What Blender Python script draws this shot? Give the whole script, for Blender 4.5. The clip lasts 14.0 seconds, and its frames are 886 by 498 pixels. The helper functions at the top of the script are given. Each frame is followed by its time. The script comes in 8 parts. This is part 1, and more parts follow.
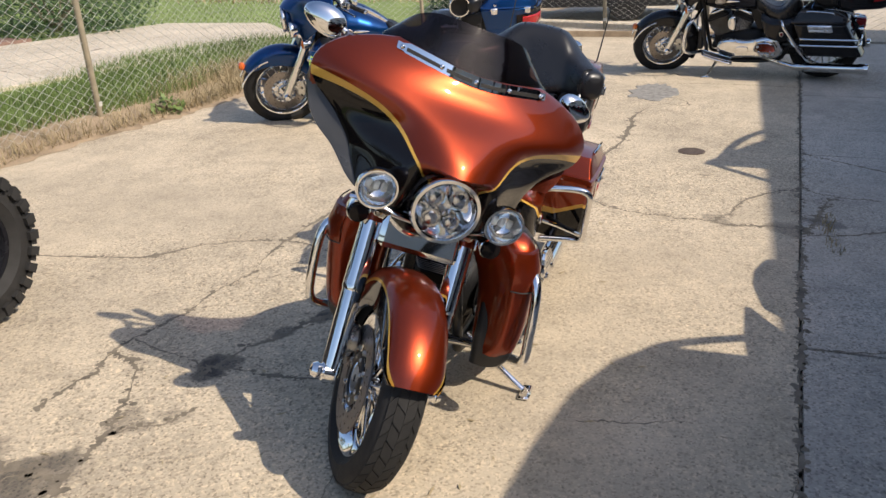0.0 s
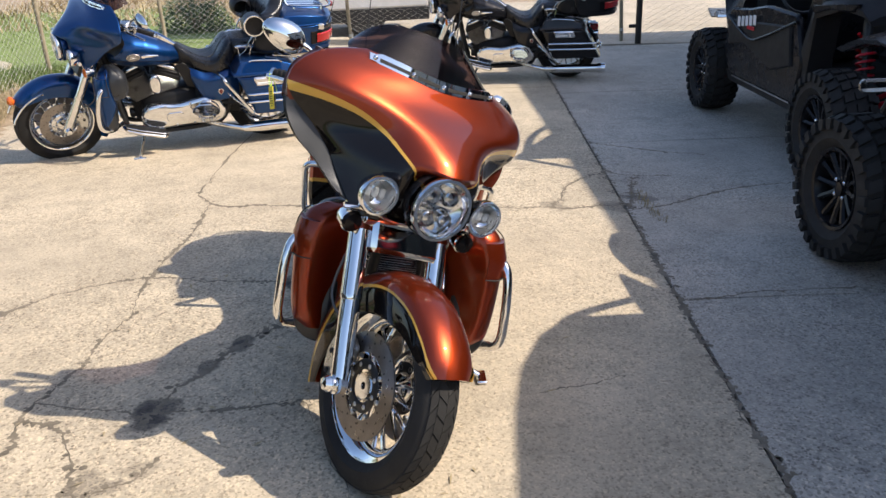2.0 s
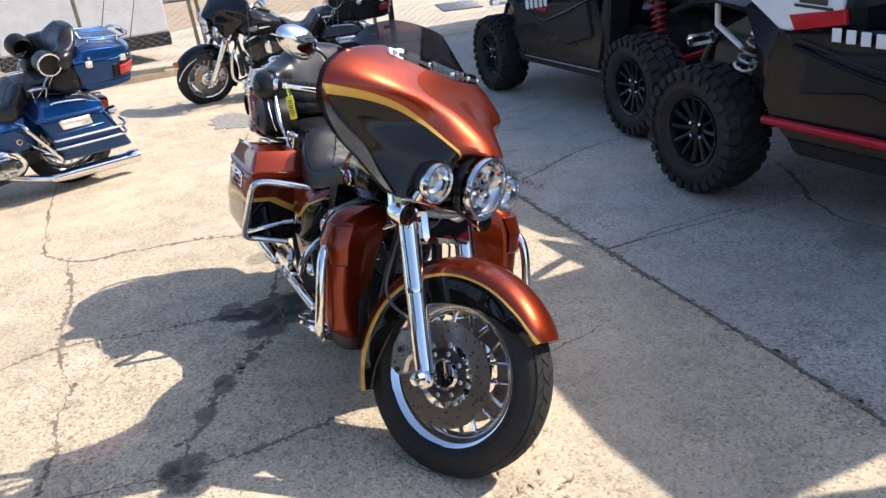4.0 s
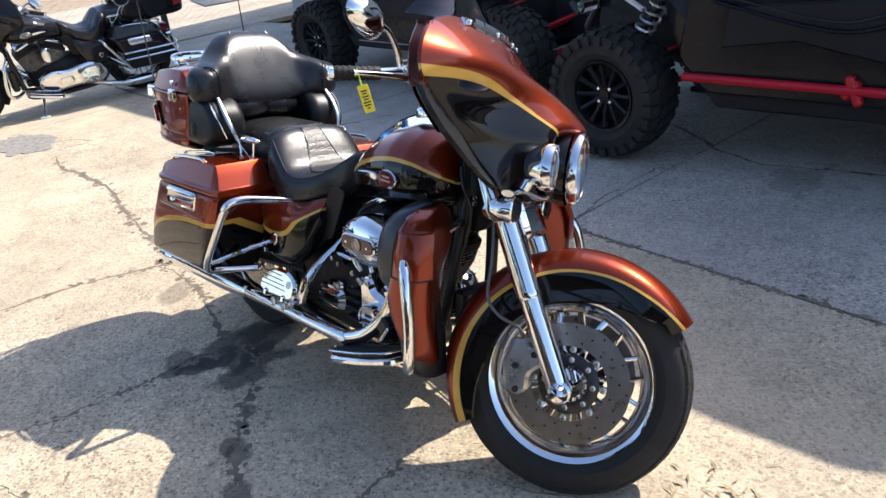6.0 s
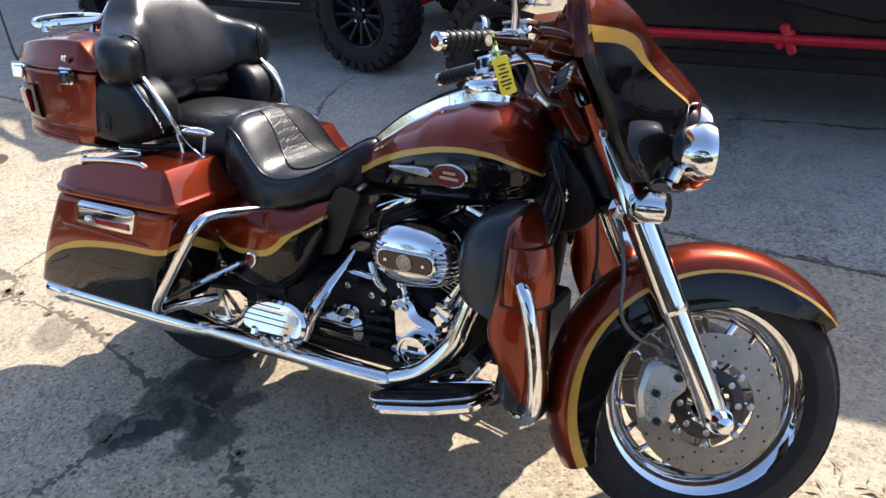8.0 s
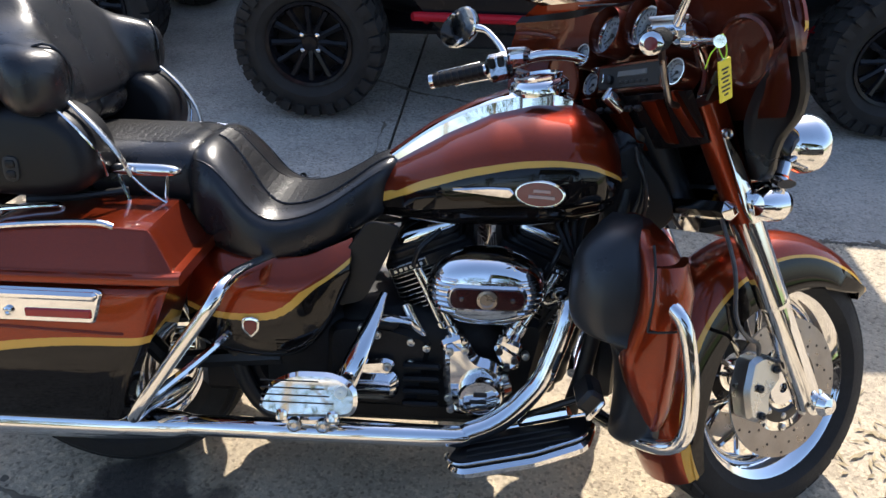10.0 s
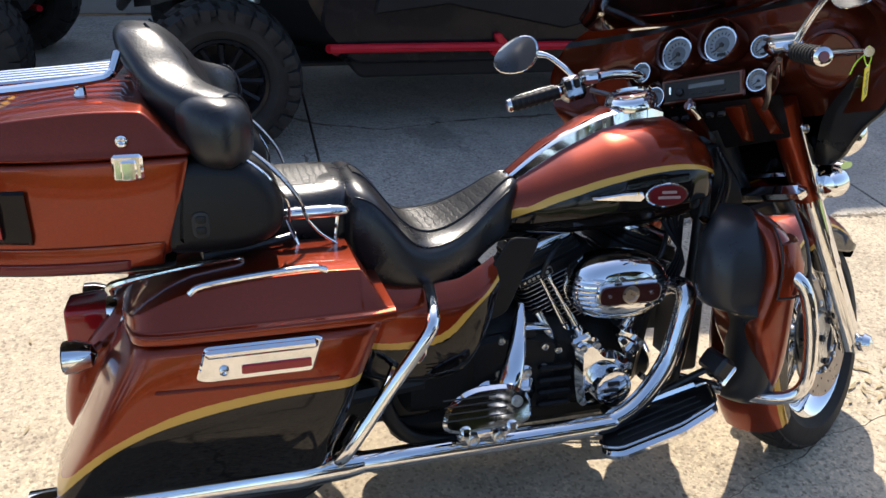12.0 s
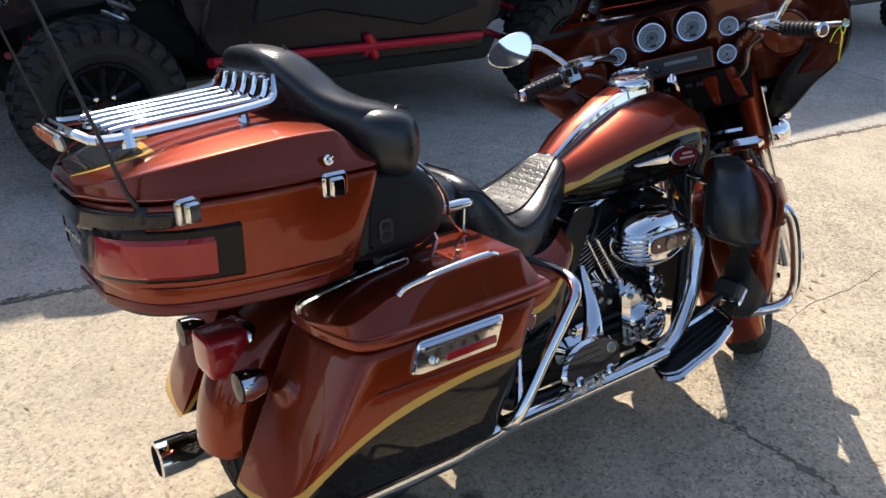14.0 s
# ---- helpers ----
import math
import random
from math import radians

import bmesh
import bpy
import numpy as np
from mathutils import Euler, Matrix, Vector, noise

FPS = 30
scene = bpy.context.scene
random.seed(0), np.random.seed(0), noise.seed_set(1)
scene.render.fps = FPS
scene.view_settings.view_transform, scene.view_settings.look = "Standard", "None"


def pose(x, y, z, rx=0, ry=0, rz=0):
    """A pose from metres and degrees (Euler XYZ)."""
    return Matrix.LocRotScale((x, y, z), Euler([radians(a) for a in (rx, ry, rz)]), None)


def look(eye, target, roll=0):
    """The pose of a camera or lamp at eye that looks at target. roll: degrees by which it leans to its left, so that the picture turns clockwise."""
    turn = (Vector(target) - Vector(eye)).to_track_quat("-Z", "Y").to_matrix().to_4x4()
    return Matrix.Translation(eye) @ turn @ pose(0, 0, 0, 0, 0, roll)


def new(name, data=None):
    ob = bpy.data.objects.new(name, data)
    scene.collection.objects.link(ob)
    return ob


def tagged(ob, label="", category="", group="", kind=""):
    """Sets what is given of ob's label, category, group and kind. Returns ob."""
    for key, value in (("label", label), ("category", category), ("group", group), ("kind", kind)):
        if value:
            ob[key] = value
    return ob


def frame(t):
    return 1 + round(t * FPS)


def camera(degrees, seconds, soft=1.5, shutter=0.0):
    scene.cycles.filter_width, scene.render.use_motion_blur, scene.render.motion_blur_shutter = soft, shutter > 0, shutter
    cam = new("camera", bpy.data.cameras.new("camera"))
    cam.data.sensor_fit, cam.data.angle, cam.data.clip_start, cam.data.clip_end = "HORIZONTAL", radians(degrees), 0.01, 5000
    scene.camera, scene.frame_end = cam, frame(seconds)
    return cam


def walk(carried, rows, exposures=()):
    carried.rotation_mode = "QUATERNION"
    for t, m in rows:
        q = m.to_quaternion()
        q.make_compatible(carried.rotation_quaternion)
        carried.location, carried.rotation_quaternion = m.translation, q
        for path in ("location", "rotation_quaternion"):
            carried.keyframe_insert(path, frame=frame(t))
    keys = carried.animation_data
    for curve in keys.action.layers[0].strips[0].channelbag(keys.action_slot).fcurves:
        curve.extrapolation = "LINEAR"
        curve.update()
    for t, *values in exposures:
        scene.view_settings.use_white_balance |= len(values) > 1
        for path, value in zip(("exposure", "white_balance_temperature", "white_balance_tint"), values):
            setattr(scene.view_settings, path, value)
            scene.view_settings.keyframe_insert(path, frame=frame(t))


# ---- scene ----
cam = camera(57.3, 14.0)
PATH = [
    (0, (3.556, 0.905, 1.56), (1.789, 0.328, 0.821), -1.9),
    (0.5, (3.597, 0.771, 1.551), (1.792, 0.3, 0.828), -1.5),
    (1, (3.597, 0.582, 1.546), (1.765, 0.245, 0.816), -2.7),
    (1.5, (3.671, 0.351, 1.559), (1.815, 0.229, 0.825), -2.3),
    (2, (3.784, 0.15, 1.574), (1.92, 0.23, 0.854), -2.1),
    (2.5, (3.772, -0.028, 1.553), (1.909, 0.211, 0.864), -4.2),
    (3, (3.696, -0.272, 1.565), (1.862, 0.111, 0.865), -5.6),
    (3.5, (3.674, -0.522, 1.56), (1.893, 0.03, 0.834), -5.7),
    (3.7, (3.678, -0.63, 1.575), (1.92, -0.017, 0.846), -6.1),
    (5.8, (2.907, -1.375, 1.586), (1.478, -0.244, 0.763), -8.3),
    (6, (2.835, -1.404, 1.587), (1.448, -0.224, 0.759), -8.3),
    (6.5, (2.598, -1.414, 1.583), (1.273, -0.181, 0.732), -7.8),
    (7, (2.372, -1.436, 1.57), (1.142, -0.145, 0.664), -6.6),
    (7.5, (2.108, -1.487, 1.585), (1.034, -0.101, 0.624), -6.9),
    (7.7, (2.011, -1.495, 1.583), (1.004, -0.068, 0.609), -6.5),
    (9.8, (0.987, -1.502, 1.552), (0.87, 0.196, 0.501), 0.7),
    (10, (0.885, -1.474, 1.56), (0.832, 0.225, 0.507), 1.4),
    (10.5, (0.692, -1.479, 1.553), (0.73, 0.232, 0.519), 4.2),
    (11, (0.476, -1.524, 1.552), (0.679, 0.197, 0.553), 4.7),
    (11.5, (0.241, -1.571, 1.566), (0.631, 0.124, 0.579), 3.6),
    (12, (0.063, -1.491, 1.571), (0.579, 0.175, 0.592), 3.6),
    (12.5, (-0.168, -1.451, 1.564), (0.511, 0.167, 0.605), 4.0),
    (13, (-0.388, -1.472, 1.584), (0.467, 0.073, 0.645), 3.8),
    (13.5, (-0.557, -1.41, 1.571), (0.43, 0.063, 0.645), 3.8),
    (14, (-0.738, -1.289, 1.578), (0.345, 0.101, 0.632), 4.4),
]
walk(cam, [(t, look(eye, target, roll)) for t, eye, target, roll in PATH],
     exposures=[(0.0, 0.34, 6380, 13), (1.5, 0.50, 6350, 13), (3.0, 0.82, 6220, 13), (6.5, 1.00, 6080, 13), (11.0, 1.00, 6150, 12), (14.0, 0.72, 6280, 12)])

# world and sun: high morning sun from the far side of the yard
SUN = Vector((0.26, 1.0, 1.0)).normalized()
world = bpy.data.worlds.new("sky")
scene.world = world
world.use_nodes = True
wt = world.node_tree
sky = wt.nodes.new("ShaderNodeTexSky")
sky.sky_type, sky.sun_disc = "NISHITA", False
sky.sun_elevation = math.asin(SUN.z)
sky.sun_rotation = math.atan2(SUN.x, SUN.y)
sky.air_density, sky.dust_density, sky.ozone_density = 1.0, 1.5, 1.0
wt.links.new(sky.outputs[0], wt.nodes["Background"].inputs[0])
wt.nodes["Background"].inputs[1].default_value = 0.145
sun = new("sun", bpy.data.lights.new("sun", "SUN"))
sun.data.energy, sun.data.angle, sun.data.color = 4.3, radians(0.55), (1.0, 0.90, 0.74)
sun.matrix_world = look(SUN * 30, (0, 0, 0))


# ---- materials ----
def nodes_of(name):
    m = bpy.data.materials.new(name)
    m.use_nodes = True
    return m, m.node_tree, m.node_tree.nodes["Principled BSDF"]


def noise_node(nt, scale, detail=4.0, rough=0.55, coord="Object"):
    tc = nt.nodes.new("ShaderNodeTexCoord")
    n = nt.nodes.new("ShaderNodeTexNoise")
    n.inputs["Scale"].default_value, n.inputs["Detail"].default_value, n.inputs["Roughness"].default_value = scale, detail, rough
    nt.links.new(tc.outputs[coord], n.inputs["Vector"])
    return n.outputs[0]


def ramp(nt, src, stops):
    r = nt.nodes.new("ShaderNodeValToRGB")
    e = r.color_ramp.elements
    while len(e) < len(stops):
        e.new(0.5)
    for k, (p, c) in zip(e, stops):
        k.position = p
        k.color = (*c, 1) if isinstance(c, tuple) else (c, c, c, 1)
    nt.links.new(src, r.inputs[0])
    return r.outputs[0]


def mixc(nt, fac, a, b, mode="MIX"):
    m = nt.nodes.new("ShaderNodeMix")
    m.data_type, m.blend_type = "RGBA", mode
    for sock, val in ((m.inputs[0], fac), (m.inputs[6], a), (m.inputs[7], b)):
        if isinstance(val, (int, float)):
            sock.default_value = val
        elif isinstance(val, tuple):
            sock.default_value = (*val, 1)
        else:
            nt.links.new(val, sock)
    return m.outputs[2]


def bump(nt, b, src, strength, dist=0.01, prev=None):
    n = nt.nodes.new("ShaderNodeBump")
    n.inputs["Strength"].default_value, n.inputs["Distance"].default_value = strength, dist
    nt.links.new(src, n.inputs["Height"])
    if prev is not None:
        nt.links.new(prev, n.inputs["Normal"])
    nt.links.new(n.outputs[0], b.inputs["Normal"])
    return n.outputs[0]


def mat(name, col, rough=0.5, metal=0.0, coat=0.0, var=0.12, scale=6.0, bmp=0.0, bscale=80.0, rvar=0.08, emit=0.0, trans=0.0, ior=1.5):
    m, nt, b = nodes_of(name)
    lo = tuple(max(0.0, c * (1 - var)) for c in col)
    hi = tuple(min(1.0, c * (1 + var)) for c in col)
    big = noise_node(nt, scale)
    small = noise_node(nt, scale * 14, 3.0)
    c = mixc(nt, ramp(nt, big, [(0.3, 0.0), (0.7, 1.0)]), lo, hi)
    c = mixc(nt, 0.35, c, mixc(nt, small, lo, hi))
    nt.links.new(c, b.inputs["Base Color"])
    r = ramp(nt, noise_node(nt, scale * 2.3, 5.0), [(0.25, max(0.02, rough - rvar)), (0.75, min(1.0, rough + rvar))])
    nt.links.new(r, b.inputs["Roughness"])
    b.inputs["Metallic"].default_value = metal
    b.inputs["Coat Weight"].default_value, b.inputs["Coat Roughness"].default_value = coat, 0.04
    b.inputs["IOR"].default_value = ior
    if coat > 0 and metal < 0.5:
        b.inputs["Specular IOR Level"].default_value = 0.05
    b.inputs["Transmission Weight"].default_value = trans
    if emit:
        b.inputs["Emission Color"].default_value, b.inputs["Emission Strength"].default_value = (*col, 1), emit
    if bmp:
        bump(nt, b, noise_node(nt, bscale, 6.0), bmp, 0.004)
    return m


def flake(nt, col):
    """Metallic lacquer: fine flakes over a slow drift of colour."""
    f = noise_node(nt, 900.0, 1.0)
    d = noise_node(nt, 3.0, 2.0)
    c = mixc(nt, ramp(nt, f, [(0.4, 0.0), (0.65, 1.0)]), tuple(x * 0.8 for x in col), tuple(min(1, x * 1.25) for x in col))
    return mixc(nt, ramp(nt, d, [(0.3, 0.0), (0.7, 0.35)]), c, tuple(x * 0.75 for x in col))


def lacquer(name, col, metal=0.80, rough=0.33):
    m, nt, b = nodes_of(name)
    nt.links.new(flake(nt, col), b.inputs["Base Color"])
    b.inputs["Metallic"].default_value, b.inputs["Roughness"].default_value = metal, rough
    b.inputs["Coat Weight"].default_value, b.inputs["Coat Roughness"].default_value = 1.0, 0.03
    b.inputs["Coat IOR"].default_value = 1.40
    b.inputs["Specular IOR Level"].default_value = 0.0
    bump(nt, b, noise_node(nt, 14.0, 2.0), 0.04, 0.004)
    return m


def two_tone(name, top, line, low, metal=0.80, rough=0.33, low_metal=0.2):
    """Lacquer in two colours with a painted line; the mesh carries the distance from the line's middle in half widths."""
    m, nt, b = nodes_of(name)
    at = nt.nodes.new("ShaderNodeAttribute")
    at.attribute_name = "stripe"
    hi = ramp(nt, at.outputs["Fac"], [(0.0, 0.0), (0.5, 0.0), (0.503, 1.0), (1.0, 1.0)])
    mid = ramp(nt, at.outputs["Fac"], [(0.0, 0.0), (0.4, 0.0), (0.403, 1.0), (1.0, 1.0)])
    c = mixc(nt, hi, mixc(nt, mid, low, line), flake(nt, top))
    nt.links.new(c, b.inputs["Base Color"])
    nt.links.new(ramp(nt, at.outputs["Fac"], [(0.0, low_metal), (0.4, low_metal), (0.403, 0.15), (0.5, 0.15), (0.503, metal), (1.0, metal)]), b.inputs["Metallic"])
    b.inputs["Roughness"].default_value = rough
    b.inputs["Coat Weight"].default_value, b.inputs["Coat Roughness"].default_value = 1.0, 0.03
    b.inputs["Coat IOR"].default_value = 1.40
    b.inputs["Specular IOR Level"].default_value = 0.0
    bump(nt, b, noise_node(nt, 14.0, 2.0), 0.04, 0.004)
    return m


COPPER = (0.225, 0.0300, 0.0082)
M_COPPER = lacquer("copper_lacquer", COPPER)
M_TWO = two_tone("copper_black_lacquer", COPPER, (0.62, 0.36, 0.07), (0.006, 0.005, 0.005), low_metal=0.0)
# copper lacquer with the shade inside the fairing put into its colour
M_DASH = lacquer("shaded_copper_panel", (0.105, 0.021, 0.010), 0.70, 0.34)
M_BLUE = lacquer("blue_lacquer", (0.006, 0.045, 0.16))
M_BLACKL = lacquer("black_lacquer", (0.012, 0.012, 0.014), 0.1, 0.25)
M_CHROME = mat("chrome", (0.80, 0.80, 0.80), 0.04, 1.0, var=0.05, rvar=0.025)
M_ALU = mat("satin_aluminium", (0.55, 0.55, 0.54), 0.3, 1.0, bmp=0.05, bscale=220)
M_STEEL = mat("brushed_steel", (0.29, 0.265, 0.25), 0.32, 1.0, var=0.2, scale=20)
M_DARK = mat("black_metal", (0.02, 0.02, 0.021), 0.38, 0.3, var=0.3)
M_CAST = mat("black_cast_alloy", (0.016, 0.016, 0.017), 0.5, 0.4, bmp=0.25, bscale=160, var=0.3)
M_PLASTIC = mat("black_plastic", (0.007, 0.007, 0.008), 0.42, bmp=0.10, bscale=300, var=0.25)
M_RUBBER = mat("tyre_rubber", (0.022, 0.021, 0.020), 0.75, bmp=0.25, bscale=120, var=0.35, scale=9)
M_LEATHER = mat("black_leather", (0.012, 0.012, 0.0135), 0.30, bmp=0.16, bscale=240, var=0.3)
M_RED = mat("red_lens", (0.35, 0.012, 0.014), 0.12, coat=1.0)
M_REFR = mat("red_reflector", (0.17, 0.022, 0.020), 0.2, coat=0.6)
M_AMBER = mat("amber_lens", (0.55, 0.12, 0.015), 0.15, coat=1.0)
M_WHITE = mat("dial_white", (0.75, 0.76, 0.76), 0.35, coat=0.6)
M_DIAL = mat("dial_silver", (0.24, 0.26, 0.28), 0.35, 0.3, coat=0.6)
M_DIALD = mat("dial_grey", (0.13, 0.14, 0.15), 0.4, 0.2, coat=0.4)
M_GOLD = mat("gold_line_paint", (0.62, 0.36, 0.07), 0.25, coat=1.0)
M_YELLOW = mat("tag_yellow", (0.78, 0.62, 0.03), 0.5)
M_LIME = mat("tag_string", (0.45, 0.72, 0.05), 0.6)
M_INK = mat("dark_print", (0.02, 0.018, 0.016), 0.6)
M_BADGE = mat("badge_red", (0.13, 0.010, 0.014), 0.25, 0.2, coat=1.0)
M_INSERT = mat("dark_red_insert", (0.040, 0.009, 0.010), 0.2, 0.3, coat=1.0)
M_BADGEB = mat("badge_print", (0.42, 0.30, 0.28), 0.4, 0.3)
M_SMOKE = mat("smoked_plastic", (0.010, 0.008, 0.008), 0.12, coat=0.3, var=0.05)
M_LENS = mat("clear_lens", (0.9, 0.92, 0.94), 0.03, trans=1.0, var=0.02, rvar=0.01)
M_MIRROR = mat("mirror_glass", (0.88, 0.9, 0.9), 0.015, 1.0, var=0.01, rvar=0.005)
M_GREYP = mat("grey_plastic", (0.018, 0.019, 0.021), 0.32, bmp=0.06, bscale=300, var=0.2)
M_HOSE = mat("grey_hose", (0.10, 0.10, 0.10), 0.4, 0.2)

for q in (M_PLASTIC, M_RUBBER, M_CAST):
    q.node_tree.nodes["Principled BSDF"].inputs["Specular IOR Level"].default_value = 0.28


def croc_mat():
    m, nt, b = nodes_of("embossed_leather")
    b.inputs["Base Color"].default_value = (0.009, 0.009, 0.0095, 1)
    b.inputs["Roughness"].default_value = 0.40
    tc = nt.nodes.new("ShaderNodeTexCoord")
    v = nt.nodes.new("ShaderNodeTexVoronoi")
    v.feature = "DISTANCE_TO_EDGE"
    v.inputs["Scale"].default_value = 85
    v.inputs["Randomness"].default_value = 0.42
    sc = nt.nodes.new("ShaderNodeMapping")
    sc.inputs["Scale"].default_value = (0.75, 1.25, 0.5)
    nt.links.new(tc.outputs["Object"], sc.inputs["Vector"])
    nt.links.new(sc.outputs["Vector"], v.inputs["Vector"])
    n = bump(nt, b, ramp(nt, v.outputs[0], [(0.0, 0.0), (0.20, 1.0)]), 0.42, 0.0017)
    bump(nt, b, noise_node(nt, 260, 4), 0.15, 0.002, n)
    return m


M_CROC = croc_mat()


# ---- shapes ----
I4 = Matrix.Identity(4)
RX90 = Matrix.Rotation(radians(90), 4, "X")     # plan drawn in x, z; outward to the right side (-y)
RY90 = Matrix.Rotation(radians(90), 4, "Y")     # axis along x


def T(x, y, z):
    return Matrix.Translation((x, y, z))


def RX(a):
    return Matrix.Rotation(radians(a), 4, "X")


def RY(a):
    return Matrix.Rotation(radians(a), 4, "Y")


def RZ(a):
    return Matrix.Rotation(radians(a), 4, "Z")


class Geo:
    def __init__(self):
        self.v, self.f = [], []

    def add(self, v, f):
        o = len(self.v)
        self.v += [Vector(p) for p in v]
        self.f += [tuple(i + o for i in q) for q in f]
        return self

    def join(self, *gs):
        for g in gs:
            self.add(g.v, g.f)
        return self

    def at(self, m):
        g = Geo()
        g.v, g.f = [m @ p for p in self.v], list(self.f)
        return g

    def flip(self):
        """The mirror image across the thing's middle plane."""
        g = Geo()
        g.v, g.f = [Vector((p.x, -p.y, p.z)) for p in self.v], [q[::-1] for q in self.f]
        return g

    def both(self):
        return Geo().join(self, self.flip())


def loft(rings, closed=True, cap=True):
    n, v, f = len(rings[0]), [], []
    for r in rings:
        v += list(r)
    for a in range(len(rings) - 1):
        for b in range(n if closed else n - 1):
            c = (b + 1) % n
            f.append((a * n + b, a * n + c, (a + 1) * n + c, (a + 1) * n + b))
    if cap and closed:
        f.append(tuple(range(n))[::-1])
        f.append(tuple((len(rings) - 1) * n + i for i in range(n)))
    return Geo().add(v, f)


def spline(pts, k=6):
    """Catmull-Rom through the points."""
    p = [Vector(q) for q in pts]
    p = [p[0] * 2 - p[1]] + p + [p[-1] * 2 - p[-2]]
    out = []
    for i in range(1, len(p) - 2):
        for j in range(k):
            t = j / k
            a, b, c, d = p[i - 1], p[i], p[i + 1], p[i + 2]
            out.append(0.5 * ((2 * b) + (c - a) * t + (2 * a - 5 * b + 4 * c - d) * t * t + (3 * b - a - 3 * c + d) * t ** 3))
    return out + [p[-2]]


def tube(pts, r, n=10, k=0, flat=1.0, cap=True):
    """A round bar along the points; r one radius or one for each point."""
    p = spline(pts, k) if k else [Vector(q) for q in pts]
    rs = r if isinstance(r, (list, tuple)) else [r] * len(p)
    if len(rs) != len(p):
        rs = [float(np.interp(i / (len(p) - 1), np.linspace(0, 1, len(rs)), rs)) for i in range(len(p))]
    rings, up = [], None
    for i, q in enumerate(p):
        d = (p[min(i + 1, len(p) - 1)] - p[max(i - 1, 0)]).normalized()
        if up is None:
            up = Vector((0, 0, 1)) if abs(d.z) < 0.9 else Vector((0, 1, 0))
        side = d.cross(up).normalized()
        up = side.cross(d).normalized()
        rings.append([q + rs[i] * (math.cos(a) * side + math.sin(a) * flat * up) for a in (2 * math.pi * j / n for j in range(n))])
    g = loft(rings, True, cap)
    return g


def lathe(profile, n=24, m=I4, ring=False):
    """A body of revolution about z from (radius, height) pairs."""
    prof = list(profile) + ([profile[0]] if ring else [])
    rings = [[Vector((r * math.cos(a), r * math.sin(a), h)) for a in (2 * math.pi * j / n for j in range(n))] for r, h in prof]
    return loft(rings, True, False).at(m)


def box(sx, sy, sz, m=I4, b=0.004):
    """A box with chamfered edges."""
    hx, hy, hz = sx / 2, sy / 2, sz / 2
    b = min(b, hx * 0.9, hy * 0.9, hz * 0.9)
    v, idx = [], {}
    for x in (-1, 1):
        for y in (-1, 1):
            for z in (-1, 1):
                for ax in range(3):
                    p = [x * (hx - b), y * (hy - b), z * (hz - b)]
                    p[ax] = (x * hx, y * hy, z * hz)[ax]
                    idx[x, y, z, ax] = len(v)
                    v.append(p)
    f = []
    for ax in range(3):
        o = [a for a in range(3) if a != ax]
        for s in (-1, 1):
            q = []
            for a, c in ((-1, -1), (1, -1), (1, 1), (-1, 1)):
                k = [0, 0, 0]
                k[ax], k[o[0]], k[o[1]] = s, a, c
                q.append(idx[(*k, ax)])
            f.append(tuple(q if (s > 0) == (ax != 1) else q[::-1]))
        for a in (-1, 1):
            for c in (-1, 1):
                q = []
                for s, axis in ((-1, o[0]), (1, o[0]), (1, o[1]), (-1, o[1])):
                    k = [0, 0, 0]
                    k[ax], k[o[0]], k[o[1]] = s, a, c
                    q.append(idx[(*k, axis)])
                f.append(tuple(q))
    for x in (-1, 1):
        for y in (-1, 1):
            for z in (-1, 1):
                f.append(tuple(idx[x, y, z, a] for a in range(3)))
    return Geo().add(v, f).at(m)


def inset(pts, d):
    """A closed plan outline moved inwards by d."""
    n, out = len(pts), []
    area = sum(pts[i][0] * pts[(i + 1) % n][1] - pts[(i + 1) % n][0] * pts[i][1] for i in range(n))
    s = 1 if area > 0 else -1
    for i in range(n):
        a, b, c = Vector(pts[i - 1]), Vector(pts[i]), Vector(pts[(i + 1) % n])
        e1, e2 = (b - a).normalized(), (c - b).normalized()
        nn = Vector((-e1.y - e2.y, e1.x + e2.x))
        if nn.length < 1e-6:
            nn = Vector((-e1.y, e1.x))
        nn.normalize()
        out.append(tuple(b + nn * d * s))
    return out


def rounded(pts, r=0.02, k=4):
    """A closed plan outline with its corners rounded."""
    out, n = [], len(pts)
    for i in range(n):
        a, b, c = Vector(pts[i - 1]), Vector(pts[i]), Vector(pts[(i + 1) % n])
        ra, rc = min(r, (a - b).length * 0.45), min(r, (c - b).length * 0.45)
        p, q = b + (a - b).normalized() * ra, b + (c - b).normalized() * rc
        for j in range(k + 1):
            t = j / k
            out.append(tuple((1 - t) ** 2 * p + 2 * t * (1 - t) * b + t * t * q))
    return out


def plate(pts, t, m=I4, b=0.003):
    """A flat piece with the given plan outline, thickness t along z and chamfered rims."""
    b = min(b, t * 0.45)
    ins = inset(pts, b)
    rings = [[Vector((*p, h)) for p in o] for o, h in ((ins, -t / 2), (pts, -t / 2 + b), (pts, t / 2 - b), (ins, t / 2))]
    return loft(rings).at(m)


